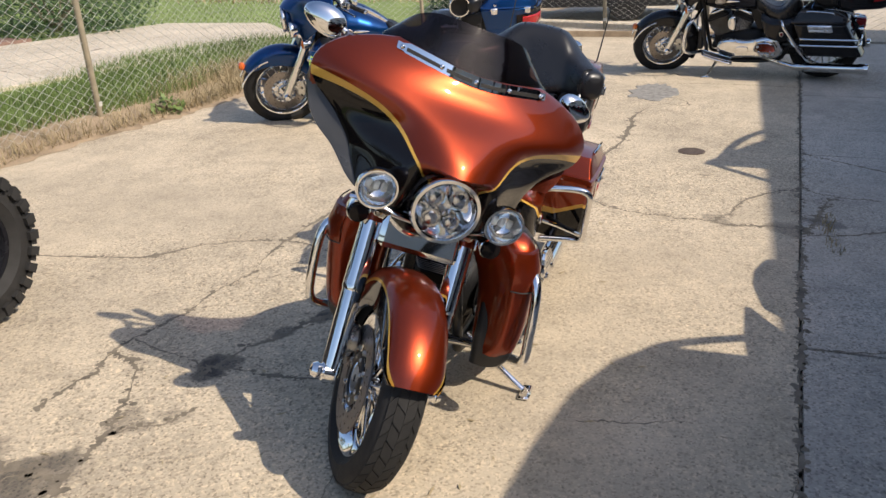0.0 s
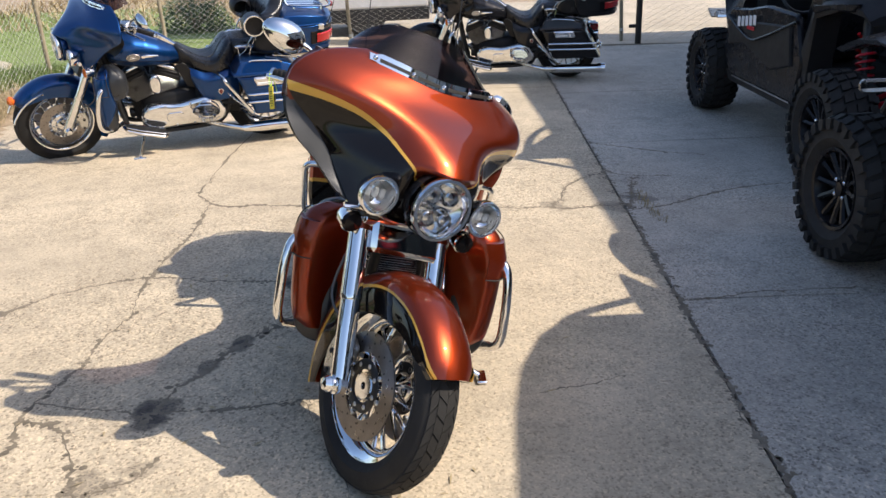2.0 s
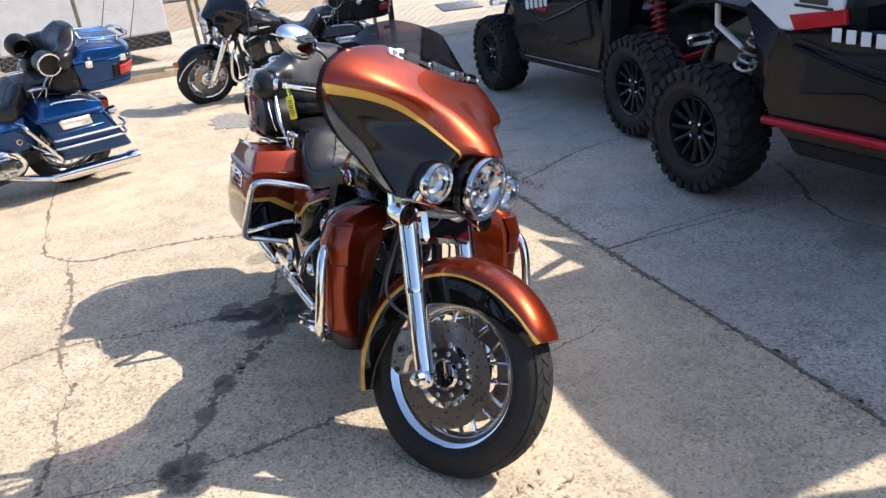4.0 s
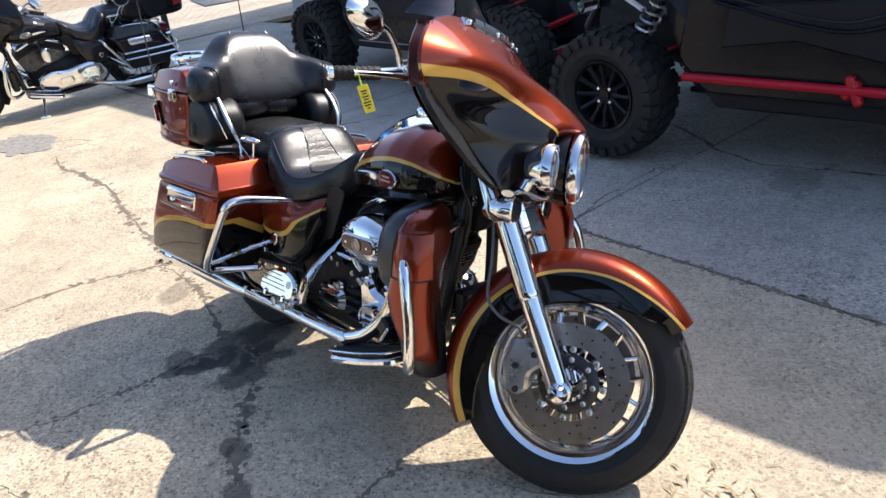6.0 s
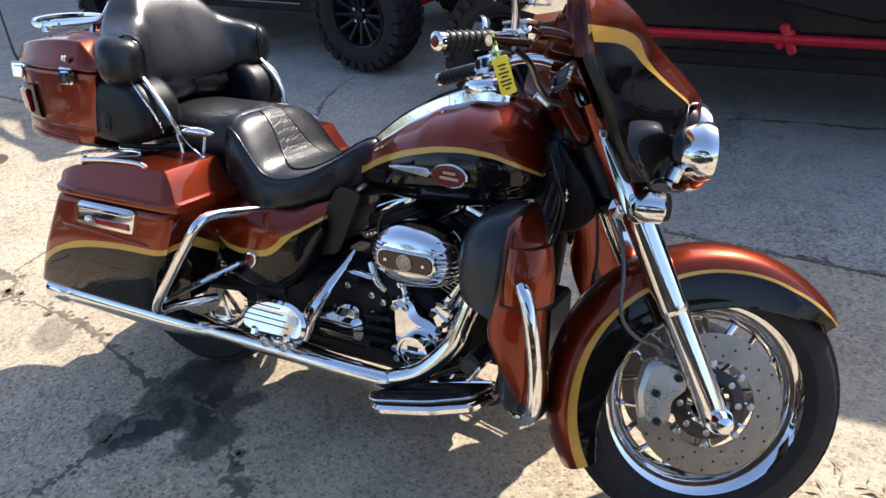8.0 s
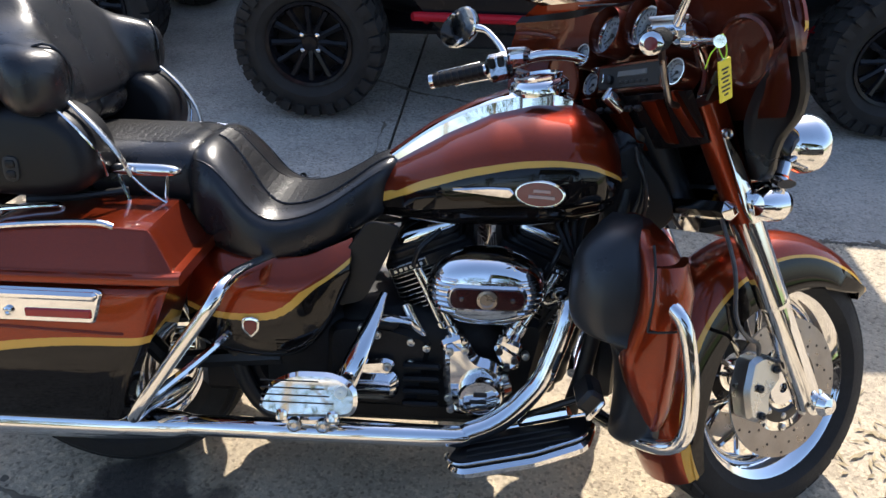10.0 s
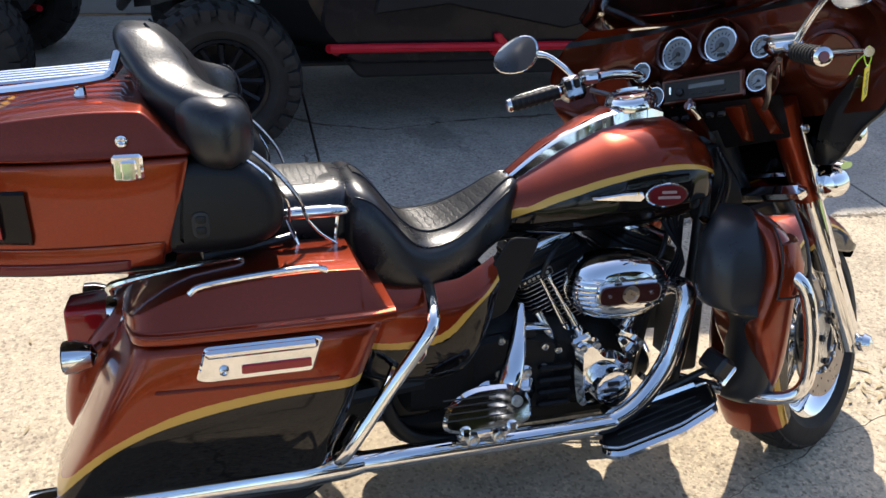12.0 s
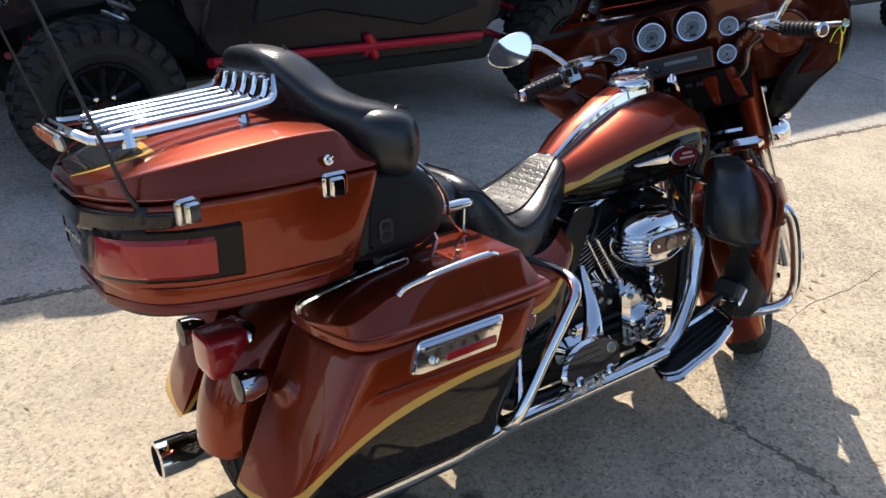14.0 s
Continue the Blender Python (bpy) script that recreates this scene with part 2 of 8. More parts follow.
def cushion(pts, t, r, m=I4, k=4, dome=0.0):
    """A flat piece with the given plan outline, thickness t along z and rims rounded by r; dome: how far its two faces swell."""
    low = []
    for i in range(k, -1, -1):
        a = math.pi / 2 * i / k
        low.append([Vector((*p, r - r * math.sin(a) - t / 2)) for p in inset(pts, r * (1 - math.cos(a)))])
    high = [[Vector((p.x, p.y, -p.z)) for p in ring] for ring in low[::-1]]
    body = low + high
    if dome:
        cx, cy = sum(p[0] for p in pts) / len(pts), sum(p[1] for p in pts) / len(pts)
        face = [[Vector((cx + (p.x - cx) * f, cy + (p.y - cy) * f, p.z + dome * (1 - f * f))) for p in high[-1]] for f in (0.8, 0.55, 0.3, 0.05)]
        body = [[Vector((p.x, p.y, -p.z)) for p in ring] for ring in face[::-1]] + body + face
    return loft(body).at(m)


def ball(rx, ry, rz, m=I4, n=16, k=10):
    rings = []
    for i in range(k + 1):
        a = math.pi * (i + 0.02 * (i == 0) - 0.02 * (i == k)) / k - math.pi / 2
        rings.append([Vector((rx * math.cos(a) * math.cos(2 * math.pi * j / n), ry * math.cos(a) * math.sin(2 * math.pi * j / n), rz * math.sin(a))) for j in range(n)])
    return loft(rings).at(m)


def superring(x, y0, z0, hy, hz, e=2.6, n=28, tilt=0.0):
    """A rounded-square cross-section across x."""
    out = []
    for j in range(n):
        a = 2 * math.pi * j / n
        c, s = math.cos(a), math.sin(a)
        y = hy * math.copysign(abs(c) ** (2 / e), c)
        z = hz * math.copysign(abs(s) ** (2 / e), s)
        out.append(Vector((x + tilt * z, y0 + y, z0 + z)))
    return out


def part(name, g, material, parent=None, label="", m=None, sharp=38, stripe=None):
    """Links a shape as one mesh under a thing or a part. stripe: signed distance from a painted line, in metres, and its half width."""
    me = bpy.data.meshes.new(name)
    vs = g.v if m is None else [m @ p for p in g.v]
    me.from_pydata([tuple(p) for p in vs], [], g.f)
    if stripe:
        at = me.attributes.new("stripe", "FLOAT", "POINT")
        at.data.foreach_set("value", [min(1.0, max(0.0, 0.45 + 0.05 * d / w)) for d, w in (stripe(p) for p in g.v)])
    me.materials.append(material)
    me.polygons.foreach_set("use_smooth", [True] * len(me.polygons))
    me.set_sharp_from_angle(angle=radians(sharp))
    bm = bmesh.new()
    bm.from_mesh(me)
    bmesh.ops.recalc_face_normals(bm, faces=bm.faces)
    bm.to_mesh(me)
    bm.free()
    ob = new(name, me)
    if parent is not None:
        ob.parent = parent
    return tagged(ob, label)


def thing(name, label, category, m=I4, group="", kind=""):
    ob = new(name)
    ob.matrix_world = m
    return tagged(ob, label, category, group, kind)


def lerp_fn(pts):
    xs, ys = [p[0] for p in pts], [p[1] for p in pts]
    s = spline([(x, y, 0) for x, y in pts], 6)
    sx, sy = [p.x for p in s], [p.y for p in s]
    return lambda x: float(np.interp(x, sx, sy))


# ---- motorcycles ----
def tyre_geo(R, w, rim, n=56):
    """A tyre's cross-section turned about y."""
    h = w / 2
    prof = [(rim, -h * 0.62), (rim + 0.012, -h * 0.78), (rim + 0.35 * (R - rim), -h), (R - 0.028, -h * 0.93), (R - 0.010, -h * 0.68), (R - 0.001, -h * 0.30), (R, 0.0)]
    prof += [(r, -z) for r, z in prof[-2::-1]]
    return lathe(prof, n, RX90, True)


def tread_geo(R, w, count, h=0.004):
    """Slanted tread blocks round a road tyre."""
    g = Geo()
    for i in range(count):
        a0 = 2 * math.pi * i / count
        for y0, y1, dr0, dr1, sh in ((-0.37, -0.226, 0.012, 0.004, 0.55), (-0.219, -0.004, 0.003, 0.0, -0.45), (0.004, 0.219, 0.0, 0.003, 0.45), (0.226, 0.37, 0.004, 0.012, -0.55)):
            st = 2 * math.pi / count
            v = []
            for ya, yb, dr, off in ((y0 * w, y0 * w, dr0, 0.0), (y1 * w, y1 * w, dr1, sh)):
                for da in (0.06, 0.93):
                    for up in (-0.004, h):
                        a = a0 + (da + off) * st
                        r = R - dr + up
                        v.append((r * math.cos(a), ya, r * math.sin(a)))
            g.add(v, [(0, 1, 3, 2), (4, 6, 7, 5), (1, 5, 7, 3), (0, 4, 5, 1), (2, 3, 7, 6)])
    return g


def wheel_parts(parent, name, c, R, w, rim, chrome, m=I4, discs=(1, -1), spokes=9, disc_r=0.15, fine=True):
    """Rim with twin spokes, tyre with tread and drilled discs, about the axle at c."""
    A = T(*c)
    h = w * 0.36
    g = lathe([(rim + 0.004, -h), (rim + 0.012, -h * 1.06), (rim + 0.014, -h * 0.9), (rim - 0.006, -h * 0.7), (rim - 0.018, -h * 0.25), (rim - 0.018, h * 0.25), (rim - 0.006, h * 0.7),
               (rim + 0.014, h * 0.9), (rim + 0.012, h * 1.06), (rim + 0.004, h), (rim - 0.016, h * 0.62), (rim - 0.030, h * 0.2), (rim - 0.030, -h * 0.2), (rim - 0.016, -h * 0.62)], 56, RX90, True)
    g.join(lathe([(0.012, -0.075), (0.04, -0.075), (0.045, -0.05), (0.034, -0.03), (0.034, 0.03), (0.045, 0.05), (0.04, 0.075), (0.012, 0.075)], 20, RX90))
    rim_ob = part(name, g.at(A), chrome, parent, "chrome rim with slender twin spokes", m)
    for i in range(spokes):
        for s in (-1, 1):
            a = 2 * math.pi * (i + s * 0.17) / spokes
            b = 2 * math.pi * (i + s * 0.30) / spokes
            p = [Vector((0.03 * math.cos(a), 0.018 * s, 0.03 * math.sin(a))), Vector((0.6 * rim * math.cos(a), 0.012 * s, 0.6 * rim * math.sin(a))), Vector(((rim - 0.02) * math.cos(b), 0, (rim - 0.02) * math.sin(b)))]
            part("spoke", tube(p, [0.011, 0.008, 0.010], 8, 3, 0.7).at(A), chrome, rim_ob, "", m)
    part("tyre", tyre_geo(R, w, rim + 0.004).at(A), M_RUBBER, rim_ob, "black road tyre", m)
    tagged(part("tread", tread_geo(R, w, 38 if fine else 30).at(A), M_RUBBER, rim_ob, "cut tread blocks", m, 20), kind="stuff")
    for s in discs:
        d = Geo()
        ro, ri, n = disc_r, disc_r * 0.62, 60
        y = s * (w * 0.5 + 0.008)
        rings = []
        for r, dy in ((ri, -0.0025), (ro, -0.0025), (ro, 0.0025), (ri, 0.0025)):
            rings.append([Vector((r * math.cos(2 * math.pi * j / n), y + dy, r * math.sin(2 * math.pi * j / n))) for j in range(n)])
        d = loft(rings + [rings[0]], True, False)
        part("brake_disc", d.at(A), M_STEEL, rim_ob, "steel brake disc with drilled holes", m)
        hg = Geo()
        for i in range(36):
            a = 2 * math.pi * i / 36
            r = disc_r * (0.94, 0.82, 0.70)[i % 3]
            hg.join(lathe([(0.0035, 0), (0.0035, 0.0008), (0.0001, 0.0008)], 8, T(r * math.cos(a), y - 0.0023 + (0.0046 if s > 0 else 0), r * math.sin(a)) @ (RX90 if s < 0 else RX(-90))))
        tagged(part("holes", hg.at(A), M_INK, rim_ob, "drilled disc holes", m), kind="stuff")
        cg = lathe([(disc_r * 0.30, 0.0), (disc_r * 0.34, 0.006), (disc_r * 0.46, 0.005), (disc_r * 0.50, 0.0)], 36, T(0, y, 0) @ (RX90 if s < 0 else RX(-90)), True)
        carrier = part("disc_carrier", cg.at(A), M_DARK if fine else M_CHROME, rim_ob, "dark carrier with bolts", m)
        for i in range(8):
            a = 2 * math.pi * i / 8
            for rr, rad in ((0.57, 0.009), (0.40, 0.008)):
                part("disc_bolt", lathe([(rad, -0.003), (rad, 0.006), (rad * 0.6, 0.009), (0.001, 0.009)], 10, T(disc_r * rr * math.cos(a), y, disc_r * rr * math.sin(a)) @ (RX90 if s < 0 else RX(-90))).at(A), M_ALU, carrier, "", m)
    return rim_ob


def lamp_parts(parent, c, r, name, m, aim=0.0, lights=1, deep=0.07):
    """A round lamp facing forward: chrome shell and ring, reflector bowl, inner lamps and a clear lens."""
    A = T(*c) @ RZ(aim) @ RY90
    shell = part(name, lathe([(0.001, -deep), (r * 0.45, -deep * 0.93), (r * 0.82, -deep * 0.6), (r * 0.97, -deep * 0.15), (r * 1.06, 0.0), (r * 1.10, 0.014), (r * 1.06, 0.026), (r * 0.96, 0.026), (r * 0.94, 0.012)], 36, A), M_CHROME, parent, "round chrome lamp", m)
    bowl = Geo().join(lathe([(r * 0.93, 0.014), (r * 0.88, -0.002), (r * 0.6, -0.022), (0.002, -0.03)], 32, A))
    part("reflector", bowl, M_CHROME, shell, "", m)
    inner = Geo()
    if lights == 1:
        for dz in (-0.42, 0.0, 0.42):
            inner.join(box(r * 0.5, r * 0.32, 0.012, A @ T(dz * r * 0, dz * r, -0.008), 0.004))
    else:
        for dx, dy, rr in ((-0.42, 0.30, 0.34), (0.36, 0.34, 0.30), (-0.30, -0.42, 0.30), (0.40, -0.30, 0.34)):
            inner.join(lathe([(r * rr, -0.02), (r * rr, 0.0), (r * rr * 0.9, 0.008), (r * rr * 0.8, 0.002), (r * rr * 0.6, 0.010), (0.001, 0.014)], 18, A @ T(r * dx, r * dy, -0.004)))
    part("projector", inner, M_CHROME if lights > 1 else M_WHITE, shell, "", m)
    part("lens", lathe([(r * 0.95, 0.018), (r * 0.8, 0.028), (r * 0.4, 0.034), (0.001, 0.035), (0.001, 0.031), (r * 0.4, 0.030), (r * 0.8, 0.024), (r * 0.94, 0.014)], 32, A), M_LENS, shell, "clear lens", m)
    return shell


# fairing outline: height against rear edge (x, half width) and the nose on the middle line
def table(zs, vs):
    """A smooth curve through the values at the heights."""
    s = spline([(z, v, 0) for z, v in zip(zs, vs)], 8)
    return [p.x for p in s], [p.y for p in s]


F_Z, F_W = table((0.760, 0.80, 0.85, 0.90, 0.95, 0.985, 1.01, 1.05, 1.10, 1.15, 1.185, 1.205), (0.215, 0.242, 0.272, 0.302, 0.356, 0.408, 0.438, 0.454, 0.440, 0.385, 0.305, 0.235))
I_Z, I_W = table((0.78, 0.80, 0.83, 0.866, 0.90, 0.94, 0.98, 1.02, 1.05, 1.10, 1.15), (0.235, 0.272, 0.304, 0.344, 0.396, 0.430, 0.446, 0.452, 0.450, 0.436, 0.383))
F_EZ, F_XE = table((0.76, 0.80, 0.85, 0.93, 0.99, 1.05, 1.11, 1.165, 1.205), (1.40, 1.362, 1.318, 1.265, 1.228, 1.210, 1.202, 1.192, 1.195))
F_CZ, F_XC = table((0.76, 0.80, 0.85, 0.93, 0.99, 1.05, 1.11, 1.165, 1.205), (1.46, 1.495, 1.53, 1.553, 1.518, 1.441, 1.345, 1.303, 1.275))
F_NZ, F_NOSE = table((0.76, 0.90, 1.0, 1.1, 1.2), (0.5, 0.48, 0.50, 0.06, 0.18))
F_PZ, F_POW = table((0.76, 0.90, 1.0, 1.1, 1.2), (1.6, 1.7, 1.45, 3.3, 1.9))


def fairing_x(y, z):
    """How far forward the shell stands at width y and height z."""
    xe, w, xc, a, p = (float(np.interp(z, u, v)) for u, v in ((F_EZ, F_XE), (F_Z, F_W), (F_CZ, F_XC), (F_NZ, F_NOSE), (F_PZ, F_POW)))
    u = min(1.0, abs(y) / w)
    s = 0.195 - 0.025 * min(1.0, max(0.0, (z - 1.0) / 0.1))
    return xe + (xc - xe) * (a * math.exp(-(abs(y) / s) ** 2.6) + (1 - a) * (1 - u ** p)) - 0.008 * u ** 14 - 0.085 * min(1.0, max(0.0, (0.962 - z) / 0.035)) * math.exp(-(abs(y) / 0.108) ** 6)


def fairing_geo(scale=1.0, off=0.0, zs=44, ys=56):
    rows = []
    for i in range(zs):
        z = 0.760 + (1.205 - 0.760) * i / (zs - 1)
        w = float(np.interp(z, F_Z, F_W))
        row = []
        for j in range(ys + 1):
            t = -1 + 2 * j / ys
            y = w * math.sin(t * math.pi / 2) if abs(t) < 1 else w * t
            dip = 0.014 * math.exp(-(y / 0.16) ** 2) * max(0.0, (z - 1.12) / 0.085)
            row.append(Vector((fairing_x(y, z) - off, y, z - dip)))
        rows.append(row)
    return rows


def fairing_shell():
    outer, inner = fairing_geo(), fairing_geo(off=0.008)
    g = loft(outer, False, False)
    g.join(loft(inner, False, False))
    for a, b in ((outer[0], inner[0]), (outer[-1], inner[-1]), ([r[0] for r in outer], [r[0] for r in inner]), ([r[-1] for r in outer], [r[-1] for r in inner])):
        g.join(loft([a, b], False, False))
    return g


F_LINE = lerp_fn([(0.0, 0.900), (0.085, 0.912), (0.106, 0.938), (0.136, 0.965), (0.179, 1.002), (0.225, 1.024), (0.272, 1.037), (0.330, 1.043), (0.384, 1.042), (0.45, 1.034), (0.48, 1.030)])
TANK = ((0.665, 0.735, 0.030, 0.035), (0.70, 0.742, 0.070, 0.060), (0.76, 0.757, 0.115, 0.082), (0.84, 0.780, 0.158, 0.108), (0.93, 0.802, 0.185, 0.130), (1.02, 0.815, 0.198, 0.140), (1.10, 0.820, 0.195, 0.135), (1.16, 0.818, 0.172, 0.115), (1.195, 0.812, 0.135, 0.085), (1.21, 0.805, 0.09, 0.05))
T_LINE = lerp_fn([(0.64, 0.700), (0.70, 0.728), (0.78, 0.770), (0.86, 0.805), (0.94, 0.830), (1.02, 0.845), (1.10, 0.845), (1.16, 0.828), (1.22, 0.79)])


def tank_geo():
    xs = [s[0] for s in TANK]
    rings = []
    for i in range(40):
        x = xs[0] + (xs[-1] - xs[0]) * (i / 39)
        zc, hy, hz = (float(np.interp(x, xs, [s[k] for s in TANK])) for k in (1, 2, 3))
        ring = []
        for j in range(48):
            a = 2 * math.pi * j / 48
            c, s = math.cos(a), math.sin(a)
            y = hy * math.copysign(abs(c) ** 0.85, c)
            z = hz * (math.copysign(abs(s) ** 0.9, s) if s > 0 else -0.85 * abs(s) ** 0.6)
            if s < -0.2:
                y *= 0.90
            ring.append(Vector((x, y, zc - 0.018 + z)))
        rings.append(ring)
    return loft(rings)


def fender_geo(c, r, a0, a1, half, inner, n=60, crown=0.016):
    """A mudguard about the axle at c from angle a0 to a1 (degrees, 0 forward, 90 up); inner: the skirts' inner radius by angle."""
    rings = []
    for i in range(n + 1):
        a = a0 + (a1 - a0) * i / n
        ca, sa = math.cos(radians(a)), math.sin(radians(a))
        ri = inner(a)
        hf = half * (1 - 0.22 * max(0.0, 1 - (a - a0) / 9.0) ** 2)
        prof = [(ri, -hf), (ri + (r - ri) * 0.45, -hf * 1.02), (r - 0.045, -hf * 0.99), (r - 0.022, -hf * 0.93), (r - 0.006, -hf * 0.72), (r + crown * 0.35, -hf * 0.40), (r + crown * 0.6, 0.0)]
        prof += [(q, -y) for q, y in prof[-2::-1]]
        back = [(q - 0.005, y * 0.94) for q, y in prof[::-1]]
        rings.append([Vector((c[0] + q * ca, c[1] + y, c[2] + q * sa)) for q, y in prof + back])
    return loft(rings)


def bag_ring(x, top, bot, yo, yi, low, r=0.04):
    """A saddlebag's section across x: outer face at yo, inner at yi, tucked in by low at the bottom."""
    pts = rounded([(yi, top), (yi, bot), (yo + low, bot), (yo, bot + 0.45 * (top - bot)), (yo, top)], r, 3)
    return [Vector((x, y, z)) for y, z in pts]


def saddlebag(parent, paint, chrome_rails, stripe, side):
    F = (lambda g: g) if side < 0 else (lambda g: g.flip())
    rings = []
    for x0, x1, yo in ((-0.296, -0.134, -0.195), (-0.294, -0.130, -0.250), (-0.284, -0.110, -0.345), (-0.264, -0.090, -0.384), (-0.195, -0.045, -0.394), (0.0, 0.06, -0.396), (0.12, 0.18, -0.396), (0.195, 0.300, -0.394), (0.215, 0.338, -0.375)):
        # the end faces slope: the bottom stands further back than the top
        r = bag_ring(0, 0.637, 0.325, yo, -0.165, 0.02, 0.022)
        rings.append([Vector((x0 + (x1 - x0) * (p.z - 0.325) / 0.312, p.y, p.z)) for p in r])
    line = lerp_fn([(-0.45, 0.20), (-0.30, 0.318), (-0.245, 0.378), (-0.19, 0.428), (-0.08, 0.482), (0.07, 0.510), (0.20, 0.520), (0.40, 0.520)])
    body = part("saddlebag", F(loft_dense(rings)), paint, parent, "hard saddlebag in two-tone lacquer", None, 38, (lambda p: (p.z - line(p.x), 0.008)) if stripe else None)
    lid = []
    # a lip round the foot, a ledge, leaning flanks and a flat top that falls to the rear
    lip = lerp_fn([(-0.202, -0.225), (-0.196, -0.275), (-0.172, -0.350), (-0.146, -0.384), (-0.08, -0.399), (0.10, -0.401), (0.30, -0.398), (0.362, -0.390)])
    crown = lerp_fn([(-0.202, 0.662), (-0.19, 0.672), (-0.15, 0.688), (-0.08, 0.708), (0.0, 0.724), (0.10, 0.736), (0.20, 0.741), (0.295, 0.738), (0.305, 0.732), (0.343, 0.669), (0.346, 0.664), (0.362, 0.662)])
    for x in (-0.202, -0.199, -0.194, -0.185, -0.172, -0.16, -0.146, -0.12, -0.08, -0.04, 0.0, 0.05, 0.10, 0.15, 0.20, 0.25, 0.285, 0.295, 0.300, 0.305, 0.324, 0.343, 0.346, 0.350, 0.358, 0.362):
        yo, top = lip(x), crown(x)
        k = min(1.0, (top - 0.658) / 0.06)
        pts = rounded([(-0.165, 0.640), (yo, 0.640), (yo, 0.6575), (yo + 0.013, 0.661), (yo + 0.013 + 0.024 * k, top), (-0.17, top + 0.003)], 0.0045, 3)
        lid.append([Vector((x * 0.67 if x < 0 else x, y, z)) for y, z in pts])
    part("bag_lid", F(loft(lid)), paint if not stripe else M_COPPER, body, "copper lid" if stripe else "")
    out = F(plate(rounded([(0.012, 0.632), (-0.008, 0.568), (0.012, 0.562), (0.20, 0.562), (0.222, 0.626), (0.21, 0.632)], 0.008), 0.014, T(0, -0.398, 0) @ RX90, 0.004))
    plate_ob = part("latch_plate", out, M_CHROME, body, "chrome latch plate")
    part("latch_bar", F(box(0.20, 0.016, 0.018, T(0.112, -0.405, 0.619), 0.006)), M_CHROME, plate_ob)
    part("reflector", F(box(0.125, 0.006, 0.017, T(0.135, -0.406, 0.583), 0.002)), M_RED if stripe else M_WHITE, plate_ob, "dark red reflector strip")
    part("lock", F(lathe([(0.009, 0), (0.009, 0.006), (0.005, 0.008), (0.001, 0.006)], 14, T(0.042, -0.404, 0.585) @ RX90)), M_CHROME, plate_ob)
    part("lid_rail", F(tube([(-0.005, -0.366, 0.722), (0.02, -0.370, 0.737), (0.12, -0.370, 0.748), (0.21, -0.367, 0.751), (0.238, -0.362, 0.742)], 0.006, 8, 4)), M_CHROME, body, "chrome lid rail")
    part("lid_rail", F(tube([(-0.150, -0.242, 0.690), (-0.145, -0.246, 0.708), (-0.07, -0.250, 0.724), (0.02, -0.252, 0.737), (0.085, -0.252, 0.742), (0.092, -0.250, 0.732)], [0.007, 0.0085, 0.005, 0.005, 0.0045, 0.004], 8, 4)), M_CHROME, body, "thin chrome lid rail")
    part("crease", F(box(0.33, 0.006, 0.006, T(0.085, -0.397, 0.545) @ RY(2.0), 0.003)), paint if not stripe else M_COPPER, body)
    if chrome_rails:
        for z in (0.50, 0.44):
            part("side_rail", F(tube([(0.27, -0.36, z - 0.01), (0.22, -0.404, z), (-0.17, -0.404, z), (-0.225, -0.385, z), (-0.25, -0.33, z), (-0.255, -0.24, z)], 0.010, 8, 4)), M_CHROME, body)
    return body


def loft_dense(rings, k=5):
    """A loft eased between its stations."""
    n = len(rings[0])
    cols = [spline([r[i] for r in rings], k) for i in range(n)]
    return loft([[cols[i][j] for i in range(n)] for j in range(len(cols[0]))])


